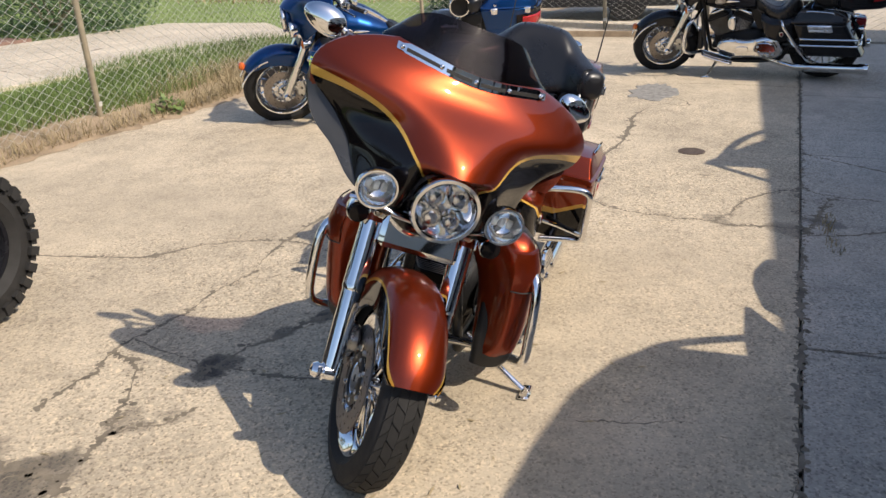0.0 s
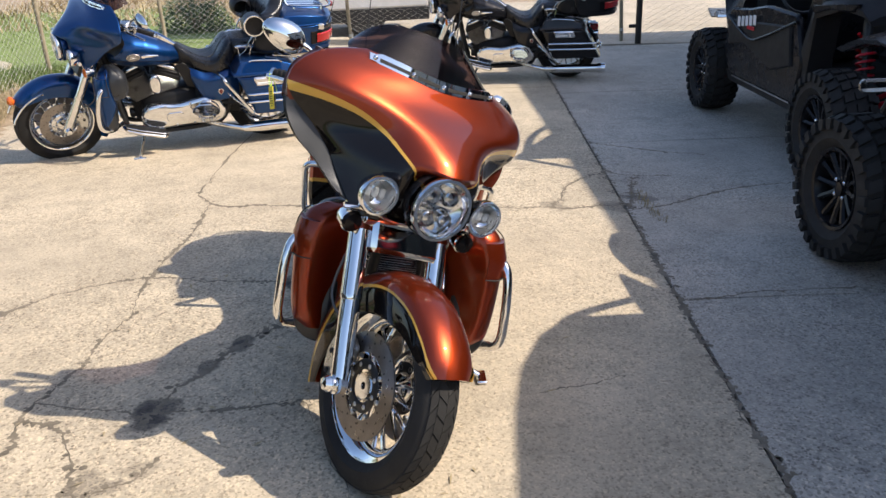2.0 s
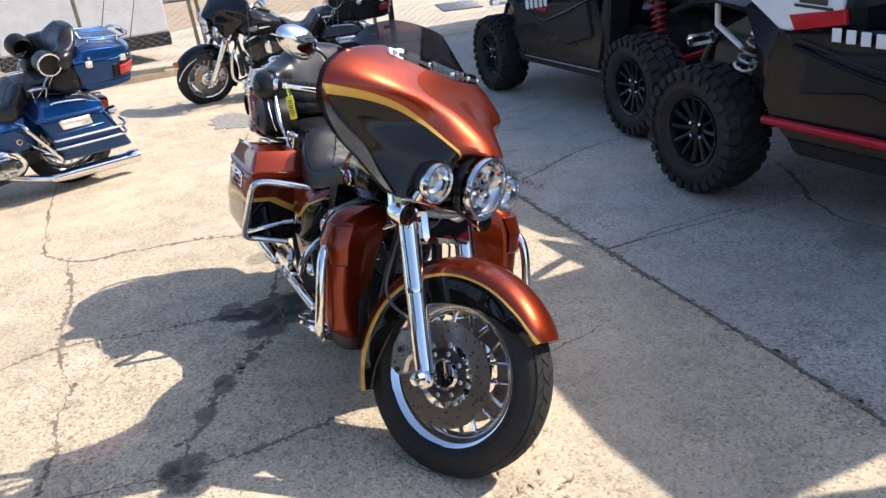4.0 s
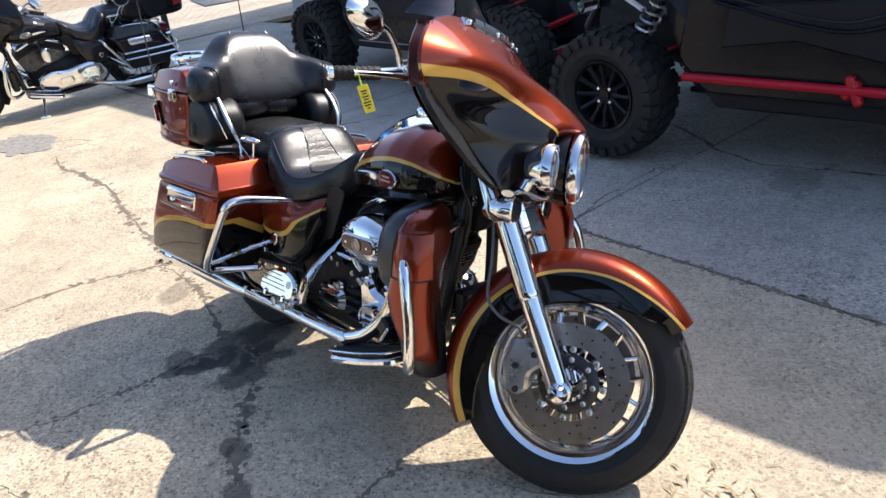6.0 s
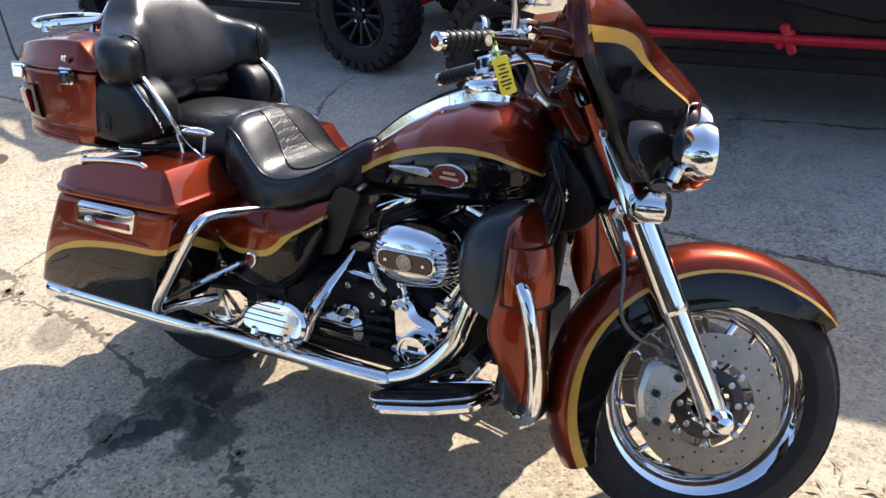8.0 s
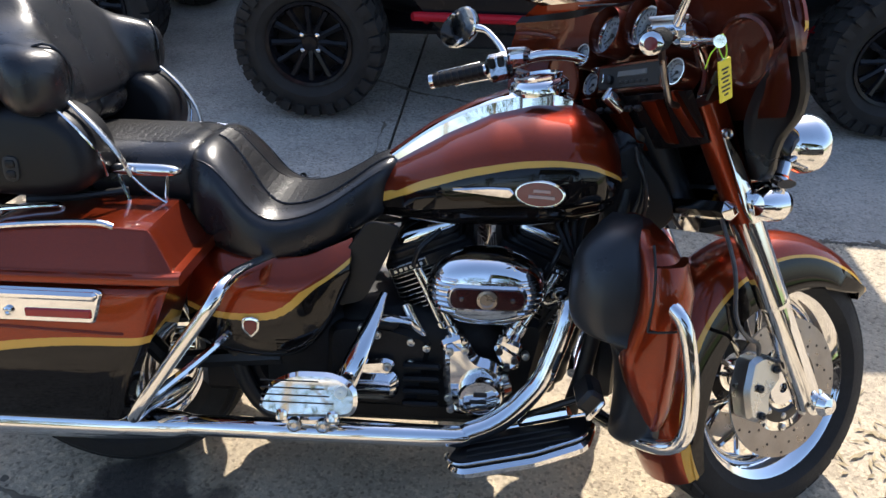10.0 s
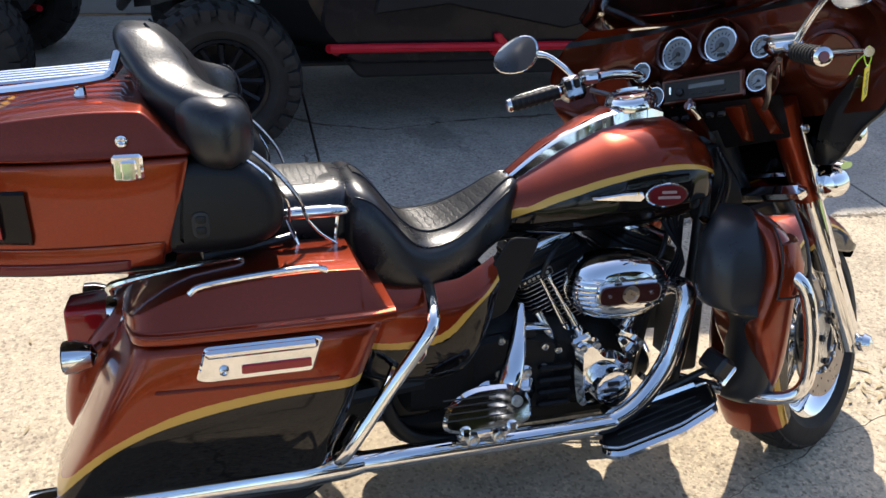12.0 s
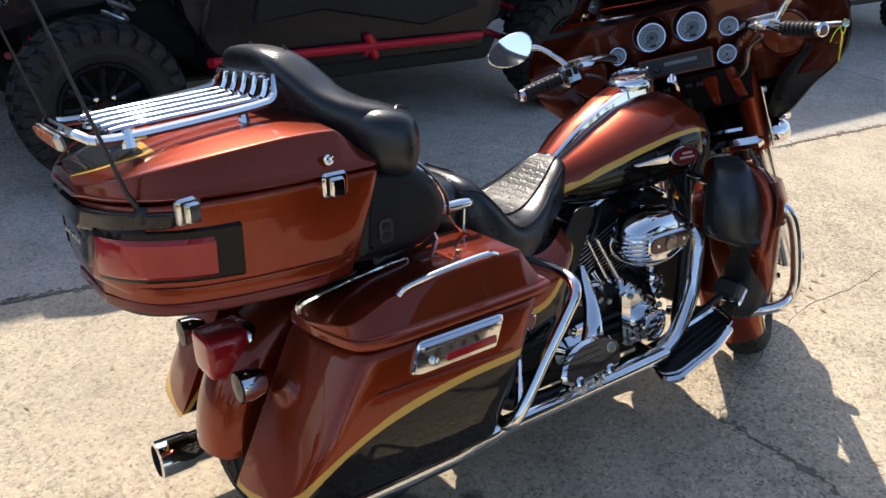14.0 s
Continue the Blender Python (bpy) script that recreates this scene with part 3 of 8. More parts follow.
def motorcycle(name, label, M, lean, steer, main, two, hero, tourpak=True, lowers=True, rails=False, stripe=True, group=""):
    """A full-dress touring motorcycle: the rear tyre stands at the origin, the nose points along x."""
    root = thing(name, label, "motorcycle", M @ RX(-lean), group)
    C = Vector((1.60, -0.010, 0.290))
    rake = 26.0
    K = Vector((-math.sin(radians(rake)), 0, math.cos(radians(rake))))
    S = T(*C) @ Matrix.Rotation(radians(steer), 4, K) @ T(*-C)
    P = lambda n, g, mt, lb="", m=None, sharp=38, st=None, to=root: part(n, g, mt, to, lb, m, sharp, st if stripe else None)
    PS = lambda n, gs, *a, **k: [P(n, g, *a, **k) for g in gs]
    chrome = M_CHROME
    body2 = two if stripe else main

    # front wheel, mudguard, fork
    wheel_parts(root, "front_wheel", (1.60, -0.01, 0.29), 0.318, 0.130, 0.215, chrome, S, (1, -1), 9, 0.165, hero)
    inner = lerp_fn([(30, 0.335), (36, 0.330), (50, 0.278), (70, 0.246), (97, 0.224), (140, 0.226), (175, 0.236), (200, 0.268), (212, 0.290)])
    guard = P("front_fender", fender_geo((1.60, -0.01, 0.29), 0.352, 36, 211, 0.088, inner), body2, "copper mudguard with a gold line and black skirts" if stripe else "lacquered mudguard", S, 38,
              lambda p: (math.hypot(p.x - 1.60, p.z - 0.29) - float(np.interp(math.degrees(math.atan2(p.z - 0.29, p.x - 1.60)) % 360, (36, 60, 85, 115, 150, 175, 211), (0.336, 0.316, 0.308, 0.303, 0.304, 0.306, 0.318))), float(np.interp(math.degrees(math.atan2(p.z - 0.29, p.x - 1.60)) % 360, (36, 90, 140, 207), (0.0035, 0.0035, 0.006, 0.012)))))
    if not stripe:
        PS("fender_rail", [tube([(1.60 + 0.345 * math.cos(radians(a)), -0.01 + s * 0.094, 0.265 + 0.315 * math.sin(radians(a))) for a in range(20, 75, 6)], 0.007, 8) for s in (-1, 1)], chrome, "", S, to=guard)
        P("fender_lamp", box(0.05, 0.07, 0.05, T(1.90, -0.01, 0.51) @ RY(35), 0.015), M_AMBER, "amber mudguard lamp", S, to=guard)
    for s in (-1, 1):
        y = s * 0.150 - 0.01
        leg = tube([(1.592, y, 0.275), (1.575, y, 0.315), (1.470, y, 0.530)], [0.030, 0.031, 0.031], 18)
        leg.join(lathe([(0.031, -0.012), (0.0335, -0.004), (0.0335, 0.006)], 18, T(1.474, y, 0.522) @ RY(-rake)))
        fork = P("fork_leg", leg, chrome, "chrome fork slider", S)
        P("fork_tube", tube([(1.474, y, 0.520), (1.385, y, 0.705)], 0.0335, 18), chrome, "", S, to=fork)
        P("fork_cover", tube([(1.392, y, 0.690), (1.27, y, 0.94)], [0.033, 0.037], 18), chrome if not stripe else M_COPPER, "copper fork cover", S, to=fork)
        P("axle_cap", lathe([(0.030, -0.02), (0.030, 0.012), (0.022, 0.016), (0.022, 0.026), (0.026, 0.032), (0.018, 0.048), (0.001, 0.052)], 20, T(1.592, y + s * 0.010, 0.285) @ (RX90 if s < 0 else RX(-90))), chrome, "domed chrome axle cap", S, to=fork)
        cal = plate(rounded([(1.440, 0.388), (1.478, 0.400), (1.528, 0.378), (1.532, 0.335), (1.500, 0.305), (1.502, 0.262), (1.472, 0.242), (1.436, 0.256), (1.424, 0.320)], 0.012), 0.055, T(0, y - s * 0.045, 0) @ RX90, 0.010)
        cb = P("brake_caliper", cal, M_ALU, "silver four-piston brake caliper", S)
        PS("caliper_bolt", [lathe([(0.009, 0), (0.009, 0.006), (0.005, 0.007), (0.001, 0.003)], 10, T(a, y - s * 0.045 + s * 0.028, b) @ (RX90 if s < 0 else RX(-90))) for a, b in ((1.508, 0.362), (1.462, 0.325), (1.470, 0.262))], M_DARK, "", S, to=cb)
        P("brake_hose", tube([(1.470, y - s * 0.03, 0.392), (1.455, y - s * 0.02, 0.425), (1.400, y, 0.452), (1.365, y + s * 0.004, 0.50), (1.362, y, 0.60), (1.345, y - s * 0.03, 0.72)], 0.0046, 8, 5), M_HOSE, "", S, to=cb)
        # passing lamps on their bar, bullet indicators below
        lamp_parts(root, (1.475, s * 0.198 - 0.010, 0.852), 0.056, "passing_lamp", S, 0, 1, 0.052)
        P("indicator", lathe([(0.001, -0.05), (0.022, -0.044), (0.034, -0.02), (0.036, 0.012), (0.033, 0.016)], 20, T(1.40, s * 0.215, 0.735) @ RY90), chrome, "chrome bullet indicator", S)
        P("indicator_lens", lathe([(0.033, 0.0), (0.028, 0.012), (0.001, 0.018)], 18, T(1.416, s * 0.215, 0.735) @ RY90), M_SMOKE if hero else M_AMBER, "", S)
    P("lamp_bar", tube([(1.40, -0.25, 0.775), (1.42, -0.19, 0.785), (1.44, -0.08, 0.772), (1.44, 0.06, 0.772), (1.42, 0.17, 0.785), (1.40, 0.23, 0.775)], 0.020, 12, 4, 0.45), chrome, "chrome lamp bracket", S)
    for s in (-1, 1):
        P("lamp_stalk", tube([(1.43, s * 0.198 - 0.01, 0.79), (1.44, s * 0.198 - 0.01, 0.815)], 0.016, 10), chrome, "", S)
    for sd in (-1, 1):
        strip = cushion(rounded([(1.272, 0.884), (1.292, 0.888), (1.372, 0.735), (1.388, 0.700), (1.362, 0.694), (1.342, 0.716)], 0.009, 3), 0.008, 0.003, T(0, sd * 0.192 - 0.010, 0) @ RX90, 2)
        br = P("bracket_strip", strip, chrome, "chrome strip along the fork cover", S)
        PS("strip_bolt", [lathe([(0.010, -0.002), (0.010, 0.006), (0.007, 0.008), (0.005, 0.005), (0.001, 0.005)], 14, T(x, sd * 0.196 - 0.010, z) @ (RX90 if sd < 0 else RX(-90))) for x, z in ((1.285, 0.874), (1.362, 0.722))], M_ALU, "", S, to=br)
    P("fork_bridge", box(0.10, 0.34, 0.045, T(1.365, -0.01, 0.735) @ RY(-rake), 0.015), chrome if hero else M_DARK, "polished fork bridge", S)
    P("fork_brace", box(0.05, 0.25, 0.13, T(1.405, -0.01, 0.715) @ RY(-rake), 0.014), chrome if hero else M_DARK, "polished fork shield", S)
    lamp_parts(root, (1.515, -0.010, 0.862), 0.093, "headlamp", S, 0, 4, 0.075)
    P("headlamp_shroud", lathe([(0.100, -0.034), (0.106, -0.014), (0.103, 0.004)], 36, T(1.505, -0.010, 0.862) @ RY90), M_BLACKL if stripe else main, "", S)

    # fairing
    shell = P("fairing", fairing_shell(), body2, "batwing fairing in copper and black with a gold line" if stripe else "batwing fairing", S, 50, lambda p: (p.z - F_LINE(abs(p.y)), float(np.interp(abs(p.y), (0.10, 0.2, 0.45), (0.005, 0.007, 0.014)))))
    rows = []
    for i in range(18):
        z = 0.90 + 0.252 * i / 17
        w = float(np.interp(z, I_Z, I_W)) - 0.014
        xe = float(np.interp(z, F_EZ, F_XE))
        rows.append([Vector((min(fairing_x(w * t, z) - 0.016 - 0.022 * min(1.0, max(0.0, (abs(t) - 0.70) / 0.25)), xe + 0.055 + 0.03 * (1.10 - z)), w * t, z)) for t in np.linspace(-1, 1, 41)])
    dash = P("inner_fairing", loft(rows, False, False), M_DASH if stripe else M_PLASTIC, "copper dash panel, coloured darker for the shade inside the fairing", S, to=shell)
    edge = rows[-1]
    P("dash_top", loft([edge, [Vector((min(fairing_x(p.y * 0.96, 1.165) - 0.014, p.x + 0.10), p.y * 0.97, 1.168)) for p in edge]], False, False), M_PLASTIC, "black dash top", S, to=shell)
    cap = []
    for i in range(9):
        v = i / 8
        cap.append([Vector((1.215 + 0.060 * v - 0.05 * max(0, abs(y) - 0.09), y * (1 - 0.06 * v), 0.958 - (0.112 - 0.35 * y * y) * v)) for y in np.linspace(-0.190, 0.190, 25)])
    lower = P("fairing_cap", loft(cap, False, False), M_SMOKE if stripe else M_PLASTIC, "dark panel below the dash with copper ribs", S, to=shell)
    for y0, y1, z0, y2, y3, z1 in ((0.050, 0.012, 0.925, 0.034, 0.002, 0.842), (-0.056, -0.098, 0.945, -0.070, -0.090, 0.856), (-0.120, -0.148, 0.960, -0.138, -0.165, 0.868), (0.120, 0.148, 0.960, 0.138, 0.165, 0.868)):
        rib = [[Vector((x + 0.022, a, z)), Vector((x, a, z)), Vector((x - 0.004, (a + b) / 2, z)), Vector((x, b, z)), Vector((x + 0.022, b, z))] for x, a, b, z in ((1.206, y0, y1, z0), (1.200, y0, y1, z0 - 0.004), (1.224, y0 * 0.5 + y2 * 0.5, y1 * 0.5 + y3 * 0.5, (z0 + z1) / 2), (1.252, y2, y3, z1 + 0.004), (1.262, y2, y3, z1))]
        P("cap_rib", loft(rib), M_COPPER if stripe else M_PLASTIC, "copper rib", S, to=lower)
    # the back half of the fairing stands out past the lower edge of the shell
    for sd in (-1, 1):
        for n, z0, z1, back, mt, lb in (("fairing_side", 0.782, 1.000, 0.034, M_GREYP, "dark grey outer rim of the inner fairing"), ("dash_rim", 0.994, 1.160, 0.046, M_DASH if stripe else M_PLASTIC, "rim of the inner fairing in copper coloured darker for shade")):
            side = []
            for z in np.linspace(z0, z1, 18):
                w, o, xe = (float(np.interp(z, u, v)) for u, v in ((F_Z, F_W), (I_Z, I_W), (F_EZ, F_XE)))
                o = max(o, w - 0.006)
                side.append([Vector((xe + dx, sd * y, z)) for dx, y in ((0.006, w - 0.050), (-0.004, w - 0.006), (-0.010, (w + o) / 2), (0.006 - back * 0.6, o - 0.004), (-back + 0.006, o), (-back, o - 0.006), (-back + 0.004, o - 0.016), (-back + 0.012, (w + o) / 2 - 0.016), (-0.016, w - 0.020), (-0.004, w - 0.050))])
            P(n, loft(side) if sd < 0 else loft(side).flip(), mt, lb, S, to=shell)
    for s in (-1, 1):
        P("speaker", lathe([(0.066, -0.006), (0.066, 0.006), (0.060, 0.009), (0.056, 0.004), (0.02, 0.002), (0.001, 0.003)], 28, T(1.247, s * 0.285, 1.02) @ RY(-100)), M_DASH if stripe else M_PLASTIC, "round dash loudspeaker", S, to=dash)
    for y, z, r in ((-0.050, 1.090, 0.038), (0.066, 1.086, 0.038), (0.174, 1.055, 0.024), (-0.148, 1.068, 0.024), (0.140, 0.988, 0.024), (-0.132, 0.994, 0.024)):
        A = T(1.226 if r > 0.03 else 1.230, y, z) @ RY(-76)
        gz = P("gauge", lathe([(r * 1.02, -0.03), (r * 1.06, 0.0), (r * 1.13, 0.006), (r * 1.10, 0.013), (r * 1.0, 0.013), (r * 0.93, 0.004)], 30, A), chrome, "chrome-rimmed round gauge", S, to=dash)
        P("dial", lathe([(r * 0.96, 0.003), (r * 0.7, 0.0045), (0.001, 0.0045)], 30, A), M_DIAL, "silver-grey dial", S, to=gz)
        P("dial_centre", lathe([(r * 0.50, 0.0046), (r * 0.46, 0.0055), (0.001, 0.0055)], 24, A), M_DIALD if r > 0.03 else M_DIAL, "", S, to=gz)
        P("dial_rim", lathe([(r * 0.95, 0.0034), (r * 0.93, 0.0056), (r * 0.84, 0.0056), (r * 0.83, 0.0040)], 30, A), M_DIAL, "", S, to=gz)
        tick = Geo()
        for i in range(14):
            a = radians(-40 + 260 * i / 13)
            tick.join(box(r * 0.16, r * 0.06, 0.001, A @ RZ(math.degrees(a)) @ T(r * 0.70, 0, 0.0060), 0.0002))
        tick.join(box(r * 0.75, r * 0.08, 0.001, A @ RZ(125) @ T(r * 0.3, 0, 0.0068), 0.0002), lathe([(r * 0.14, 0.005), (r * 0.14, 0.009), (0.001, 0.009)], 12, A))
        tick.join(box(r * 0.20, r * 0.55, 0.001, A @ T(-r * 0.62, 0, 0.0060), 0.0002))
        P("dial_print", tick, M_INK, "", S, to=gz)
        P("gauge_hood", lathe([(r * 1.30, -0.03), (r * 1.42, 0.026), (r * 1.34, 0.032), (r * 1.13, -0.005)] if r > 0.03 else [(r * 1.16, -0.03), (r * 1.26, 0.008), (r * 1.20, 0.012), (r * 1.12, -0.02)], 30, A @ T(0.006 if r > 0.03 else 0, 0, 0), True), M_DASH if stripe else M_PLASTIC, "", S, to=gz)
    RAD = T(1.226, 0.012, 0.998) @ RY(-84)
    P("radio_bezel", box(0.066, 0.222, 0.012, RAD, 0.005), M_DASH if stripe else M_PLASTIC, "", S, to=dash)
    radio = P("radio", box(0.052, 0.205, 0.016, RAD, 0.004), M_INK, "black radio", S, to=dash)
    P("radio_display", box(0.012, 0.095, 0.003, RAD @ T(0.006, -0.015, 0.0085), 0.001), M_DIALD, "", S, to=radio)
    P("radio_knob", lathe([(0.010, 0.006), (0.010, 0.016), (0.007, 0.018), (0.001, 0.018)], 14, RAD @ T(-0.004, 0.055, 0)), M_DARK, "", S, to=radio)
    for i in range(5):
        P("radio_button", box(0.006, 0.012, 0.004, RAD @ T(-0.012, 0.02 - 0.02 * i, 0.0085), 0.001), M_DARK, "", S, to=radio)
    P("radio_lever", box(0.020, 0.006, 0.004, RAD @ T(0.002, 0.082, 0.0095), 0.001), chrome, "", S, to=radio)
    P("ignition_switch", lathe([(0.015, -0.02), (0.015, 0.022), (0.013, 0.026), (0.001, 0.026)], 16, T(1.192, 0.020, 0.944) @ RY(-50)), chrome, "chrome ignition switch", S, to=dash)
    P("ignition_lever", box(0.034, 0.012, 0.008, T(1.172, 0.020, 0.962) @ RY(-50), 0.003), chrome, "", S, to=dash)
    for y in (0.075, 0.045, -0.02, -0.05):
        P("dash_switch", box(0.012, 0.020, 0.012, T(1.196, y, 0.930) @ RY(-40), 0.003), M_DARK, "", S, to=dash)
    # low smoked screen with its slotted chrome strip
    scr = []
    for i in range(9):
        v = i / 8
        scr.append([Vector((fairing_x(0.272 * t, 1.19) - 0.015 - 0.105 * v - 0.02 * v * v * t * t, (0.284 - 0.05 * v * v) * t, 1.184 - 0.014 * math.exp(-(t / 0.65) ** 2) + 0.135 * (1 - 0.30 * t * t - 0.55 * t ** 6) * v)) for t in np.linspace(-1, 1, 25)])
    scr_b = [[p + Vector((-0.004, 0, -0.001)) for p in r] for r in scr]
    wind = loft(scr, False, False).join(loft(scr_b, False, False), loft([scr[-1], scr_b[-1]], False, False), loft([[r[0] for r in scr], [r[0] for r in scr_b]], False, False), loft([[r[-1] for r in scr], [r[-1] for r in scr_b]], False, False))
    wind_ob = P("windscreen", wind, M_TINT, "low smoked windscreen", S)
    def strip_at(y):
        return Vector((fairing_x(y, 1.19) + 0.003, y, 1.191 - 0.014 * math.exp(-(y / 0.153) ** 2)))
    strip = []
    for t in np.linspace(-1, 1, 31):
        q = strip_at(0.243 * t)
        e = 1.0 if abs(t) < 0.93 else 0.6
        strip.append([q + Vector((d[0], 0, d[2] * e)) for d in ((0.007, 0, -0.018), (0.012, 0, -0.013), (0.001, 0, 0.018), (-0.006, 0, 0.016))])
    st_ob = P("windscreen_trim", loft(strip), chrome, "slotted chrome windscreen trim", S, to=wind_ob)
    for y0, hl in ((-0.165, 0.050), (-0.055, 0.040), (0.055, 0.040), (0.165, 0.050)):
        sl = []
        for t in np.linspace(-1, 1, 7):
            q = strip_at(y0 + hl * t) + Vector((0.0070, 0, 0))
            sl.append([q + Vector(d) for d in ((0.001, 0, -0.005), (0.0035, 0, -0.005), (0.0005, 0, 0.005), (-0.002, 0, 0.005))])
        P("slot", loft(sl), M_INK, "", S, to=st_ob)
    for y0 in (-0.228, -0.110, 0.0, 0.110, 0.228):
        P("trim_screw", ball(0.008, 0.008, 0.008, T(*(strip_at(y0) + Vector((0.007, 0, 0.001)))), 10, 6), chrome, "", S, to=st_ob)

    # handlebar, controls, mirrors
    half = [(1.29, 0.0, 0.93), (1.295, 0.10, 0.945), (1.275, 0.150, 1.000), (1.225, 0.178, 1.050), (1.150, 0.222, 1.062), (1.085, 0.268, 1.045), (1.037, 0.304, 1.033), (0.99, 0.347, 1.022)]
    bar = [(x, -y, z) for x, y, z in half[::-1]] + half[1:]
    P("handlebar", tube(bar, 0.0135, 12, 5), chrome, "chrome handlebar", S)
    for s in (-1, 1):
        d = Vector((-0.725, s * 0.669, -0.165)).normalized()
        g0 = Vector((1.037, s * 0.304, 1.033))
        grip = P("grip", tube([g0, g0 + d * 0.035, g0 + d * 0.115, g0 + d * 0.125], [0.018, 0.0175, 0.0175, 0.016], 14), M_PLASTIC, "black ribbed grip", S)
        PS("grip_ring", [tube([g0 + d * (0.012 + 0.016 * i), g0 + d * (0.018 + 0.016 * i)], 0.0192, 14) for i in range(7)], M_RUBBER, "", S, to=grip)
        P("grip_cap", tube([g0 + d * 0.124, g0 + d * 0.134, g0 + d * 0.138], [0.018, 0.018, 0.012], 14), chrome, "", S, to=grip)
        sw = g0 - d * 0.03
        # housing square to the bar, its buttons towards the rider
        side = Vector((0, 0, 1)).cross(d).normalized() * s
        up = d.cross(side).normalized()
        up = up if up.z > 0 else -up
        Q = Matrix(((d.x, side.x, up.x, sw.x), (d.y, side.y, up.y, sw.y), (d.z, side.z, up.z, sw.z), (0, 0, 0, 1)))
        G = (lambda g: g) if Q.to_3x3().determinant() > 0 else (lambda g: g.flip())
        hs = P("switch_housing", G(box(0.062, 0.048, 0.064, Q @ T(-0.006, 0, -0.002), 0.012)), chrome, "chrome switch housing", S)
        PS("switch_button", [G(box(0.017, 0.008, 0.026, Q @ T(x, 0.0235, 0.008), 0.004)) for x in (-0.016, 0.006)], M_INK, "black rocker button", S, to=hs)
        P("switch_button", G(box(0.014, 0.012, 0.010, Q @ T(0.004, 0.020, -0.024), 0.003)), M_INK, "", S, to=hs)
        mc = P("master_cylinder", box(0.05, 0.075, 0.030, T(sw.x + 0.042, sw.y - s * 0.032, sw.z + 0.018) @ RZ(-s * 43), 0.010), chrome, "", S)
        P("cylinder_lid", box(0.046, 0.070, 0.008, T(sw.x + 0.042, sw.y - s * 0.032, sw.z + 0.036) @ RZ(-s * 43), 0.003), M_ALU, "", S, to=mc)
        P("grip_strip", G(box(0.105, 0.010, 0.004, Q @ T(0.090, 0.0, 0.0185), 0.0015)), M_ALU, "silver strip along the grip", S, to=grip)
        P("grip_jewel", tube([g0 + d * 0.1375, g0 + d * 0.1395], [0.011, 0.009], 14), M_BADGE if stripe else chrome, "", S, to=grip)
        l0 = sw + Vector((0.045, s * 0.0, -0.006))
        P("lever", tube([l0, l0 + Vector((0.004, s * 0.03, -0.004)), (1.078, s * 0.372, 1.022), (1.040, s * 0.432, 1.014), (1.030, s * 0.442, 1.012)], [0.013, 0.010, 0.008, 0.007, 0.010], 10, 4), chrome, "chrome lever with a ball end", S)
        P("cable", tube([sw + Vector((0.03, -s * 0.04, -0.01)), (1.125, s * 0.205, 1.005), (1.150, s * 0.188, 0.960), (1.180, s * 0.165, 0.935), (1.225, s * 0.140, 0.930)], 0.0065, 8, 5), M_STEEL if hero else M_PLASTIC, "grey brake hose", S)
        mr = Vector((1.040, s * 0.425, 1.145))
        P("mirror_stem", tube([(1.085, s * 0.285, 1.060), (1.082, s * 0.310, 1.090), (1.070, s * 0.350, 1.128), (1.056, s * 0.380, 1.140)], [0.009, 0.008, 0.007, 0.010], 10, 4), chrome, "", S)
        out = [(math.cos(a) * (0.070 + 0.012 * math.cos(a)), math.sin(a) * 0.046 + 0.010 * math.cos(a)) for a in (2 * math.pi * i / 28 for i in range(28))]
        A = T(*mr) @ RZ(s * 12) @ RY(-98) @ RZ(90 if s > 0 else -90) @ RX(s * 6)
        rings = []
        for k, h in ((0.02, -0.034), (0.5, -0.030), (0.82, -0.019), (0.97, -0.006), (1.0, 0.002), (0.965, 0.004)):
            rings.append([A @ Vector((x * k, y * k, h)) for x, y in out])
        mo = P("mirror", loft(rings), chrome, "teardrop chrome mirror", S)
        P("mirror_glass", plate([(x * 0.95, y * 0.95) for x, y in out], 0.002, A @ T(0, 0, 0.0045), 0.0005), M_MIRROR, "", S, to=mo)

    # tank, console, badge
    tank = P("fuel_tank", tank_geo(), body2, "copper fuel tank with a gold line over black" if stripe else "lacquered fuel tank", None, 38, lambda p: (p.z - T_LINE(p.x) + (0.25 * max(0.0, 0.12 - abs(p.y)) if p.z > 0.75 else 0), float(np.interp(p.x, (0.7, 0.85, 1.2), (0.010, 0.008, 0.004)))))
    con = []
    for x, z, w in ((0.665, 0.765, 0.012), (0.70, 0.792, 0.024), (0.80, 0.868, 0.034), (0.90, 0.922, 0.042), (0.98, 0.950, 0.046), (1.05, 0.958, 0.044), (1.10, 0.945, 0.036)):
        con.append([Vector((x, y * w, z + dz)) for y, dz in ((-1, -0.03), (-0.95, 0.0), (-0.6, 0.008), (0, 0.010), (0.6, 0.008), (0.95, 0.0), (1, -0.03))])
    cons = P("tank_console", loft_dense(con), chrome, "chrome tank console", to=tank)
    P("console_inlay", loft([[p + Vector((0, 0, 0.0035)) if 0 else Vector((x, y * w * 0.64, z + 0.0128 - 0.003 * y * y)) for y in (-1, -0.5, 0, 0.5, 1)] for x, z, w in ((0.715, 0.803, 0.026), (0.80, 0.868, 0.034), (0.90, 0.922, 0.042), (0.965, 0.946, 0.045))], False, False), main, "", to=cons)
    P("filler_cap", lathe([(0.062, -0.012), (0.064, 0.004), (0.058, 0.014), (0.040, 0.022), (0.015, 0.025), (0.001, 0.026)], 28, T(1.03, 0.0, 0.967) @ RY(-10)), chrome, "domed chrome filler cap", to=cons)
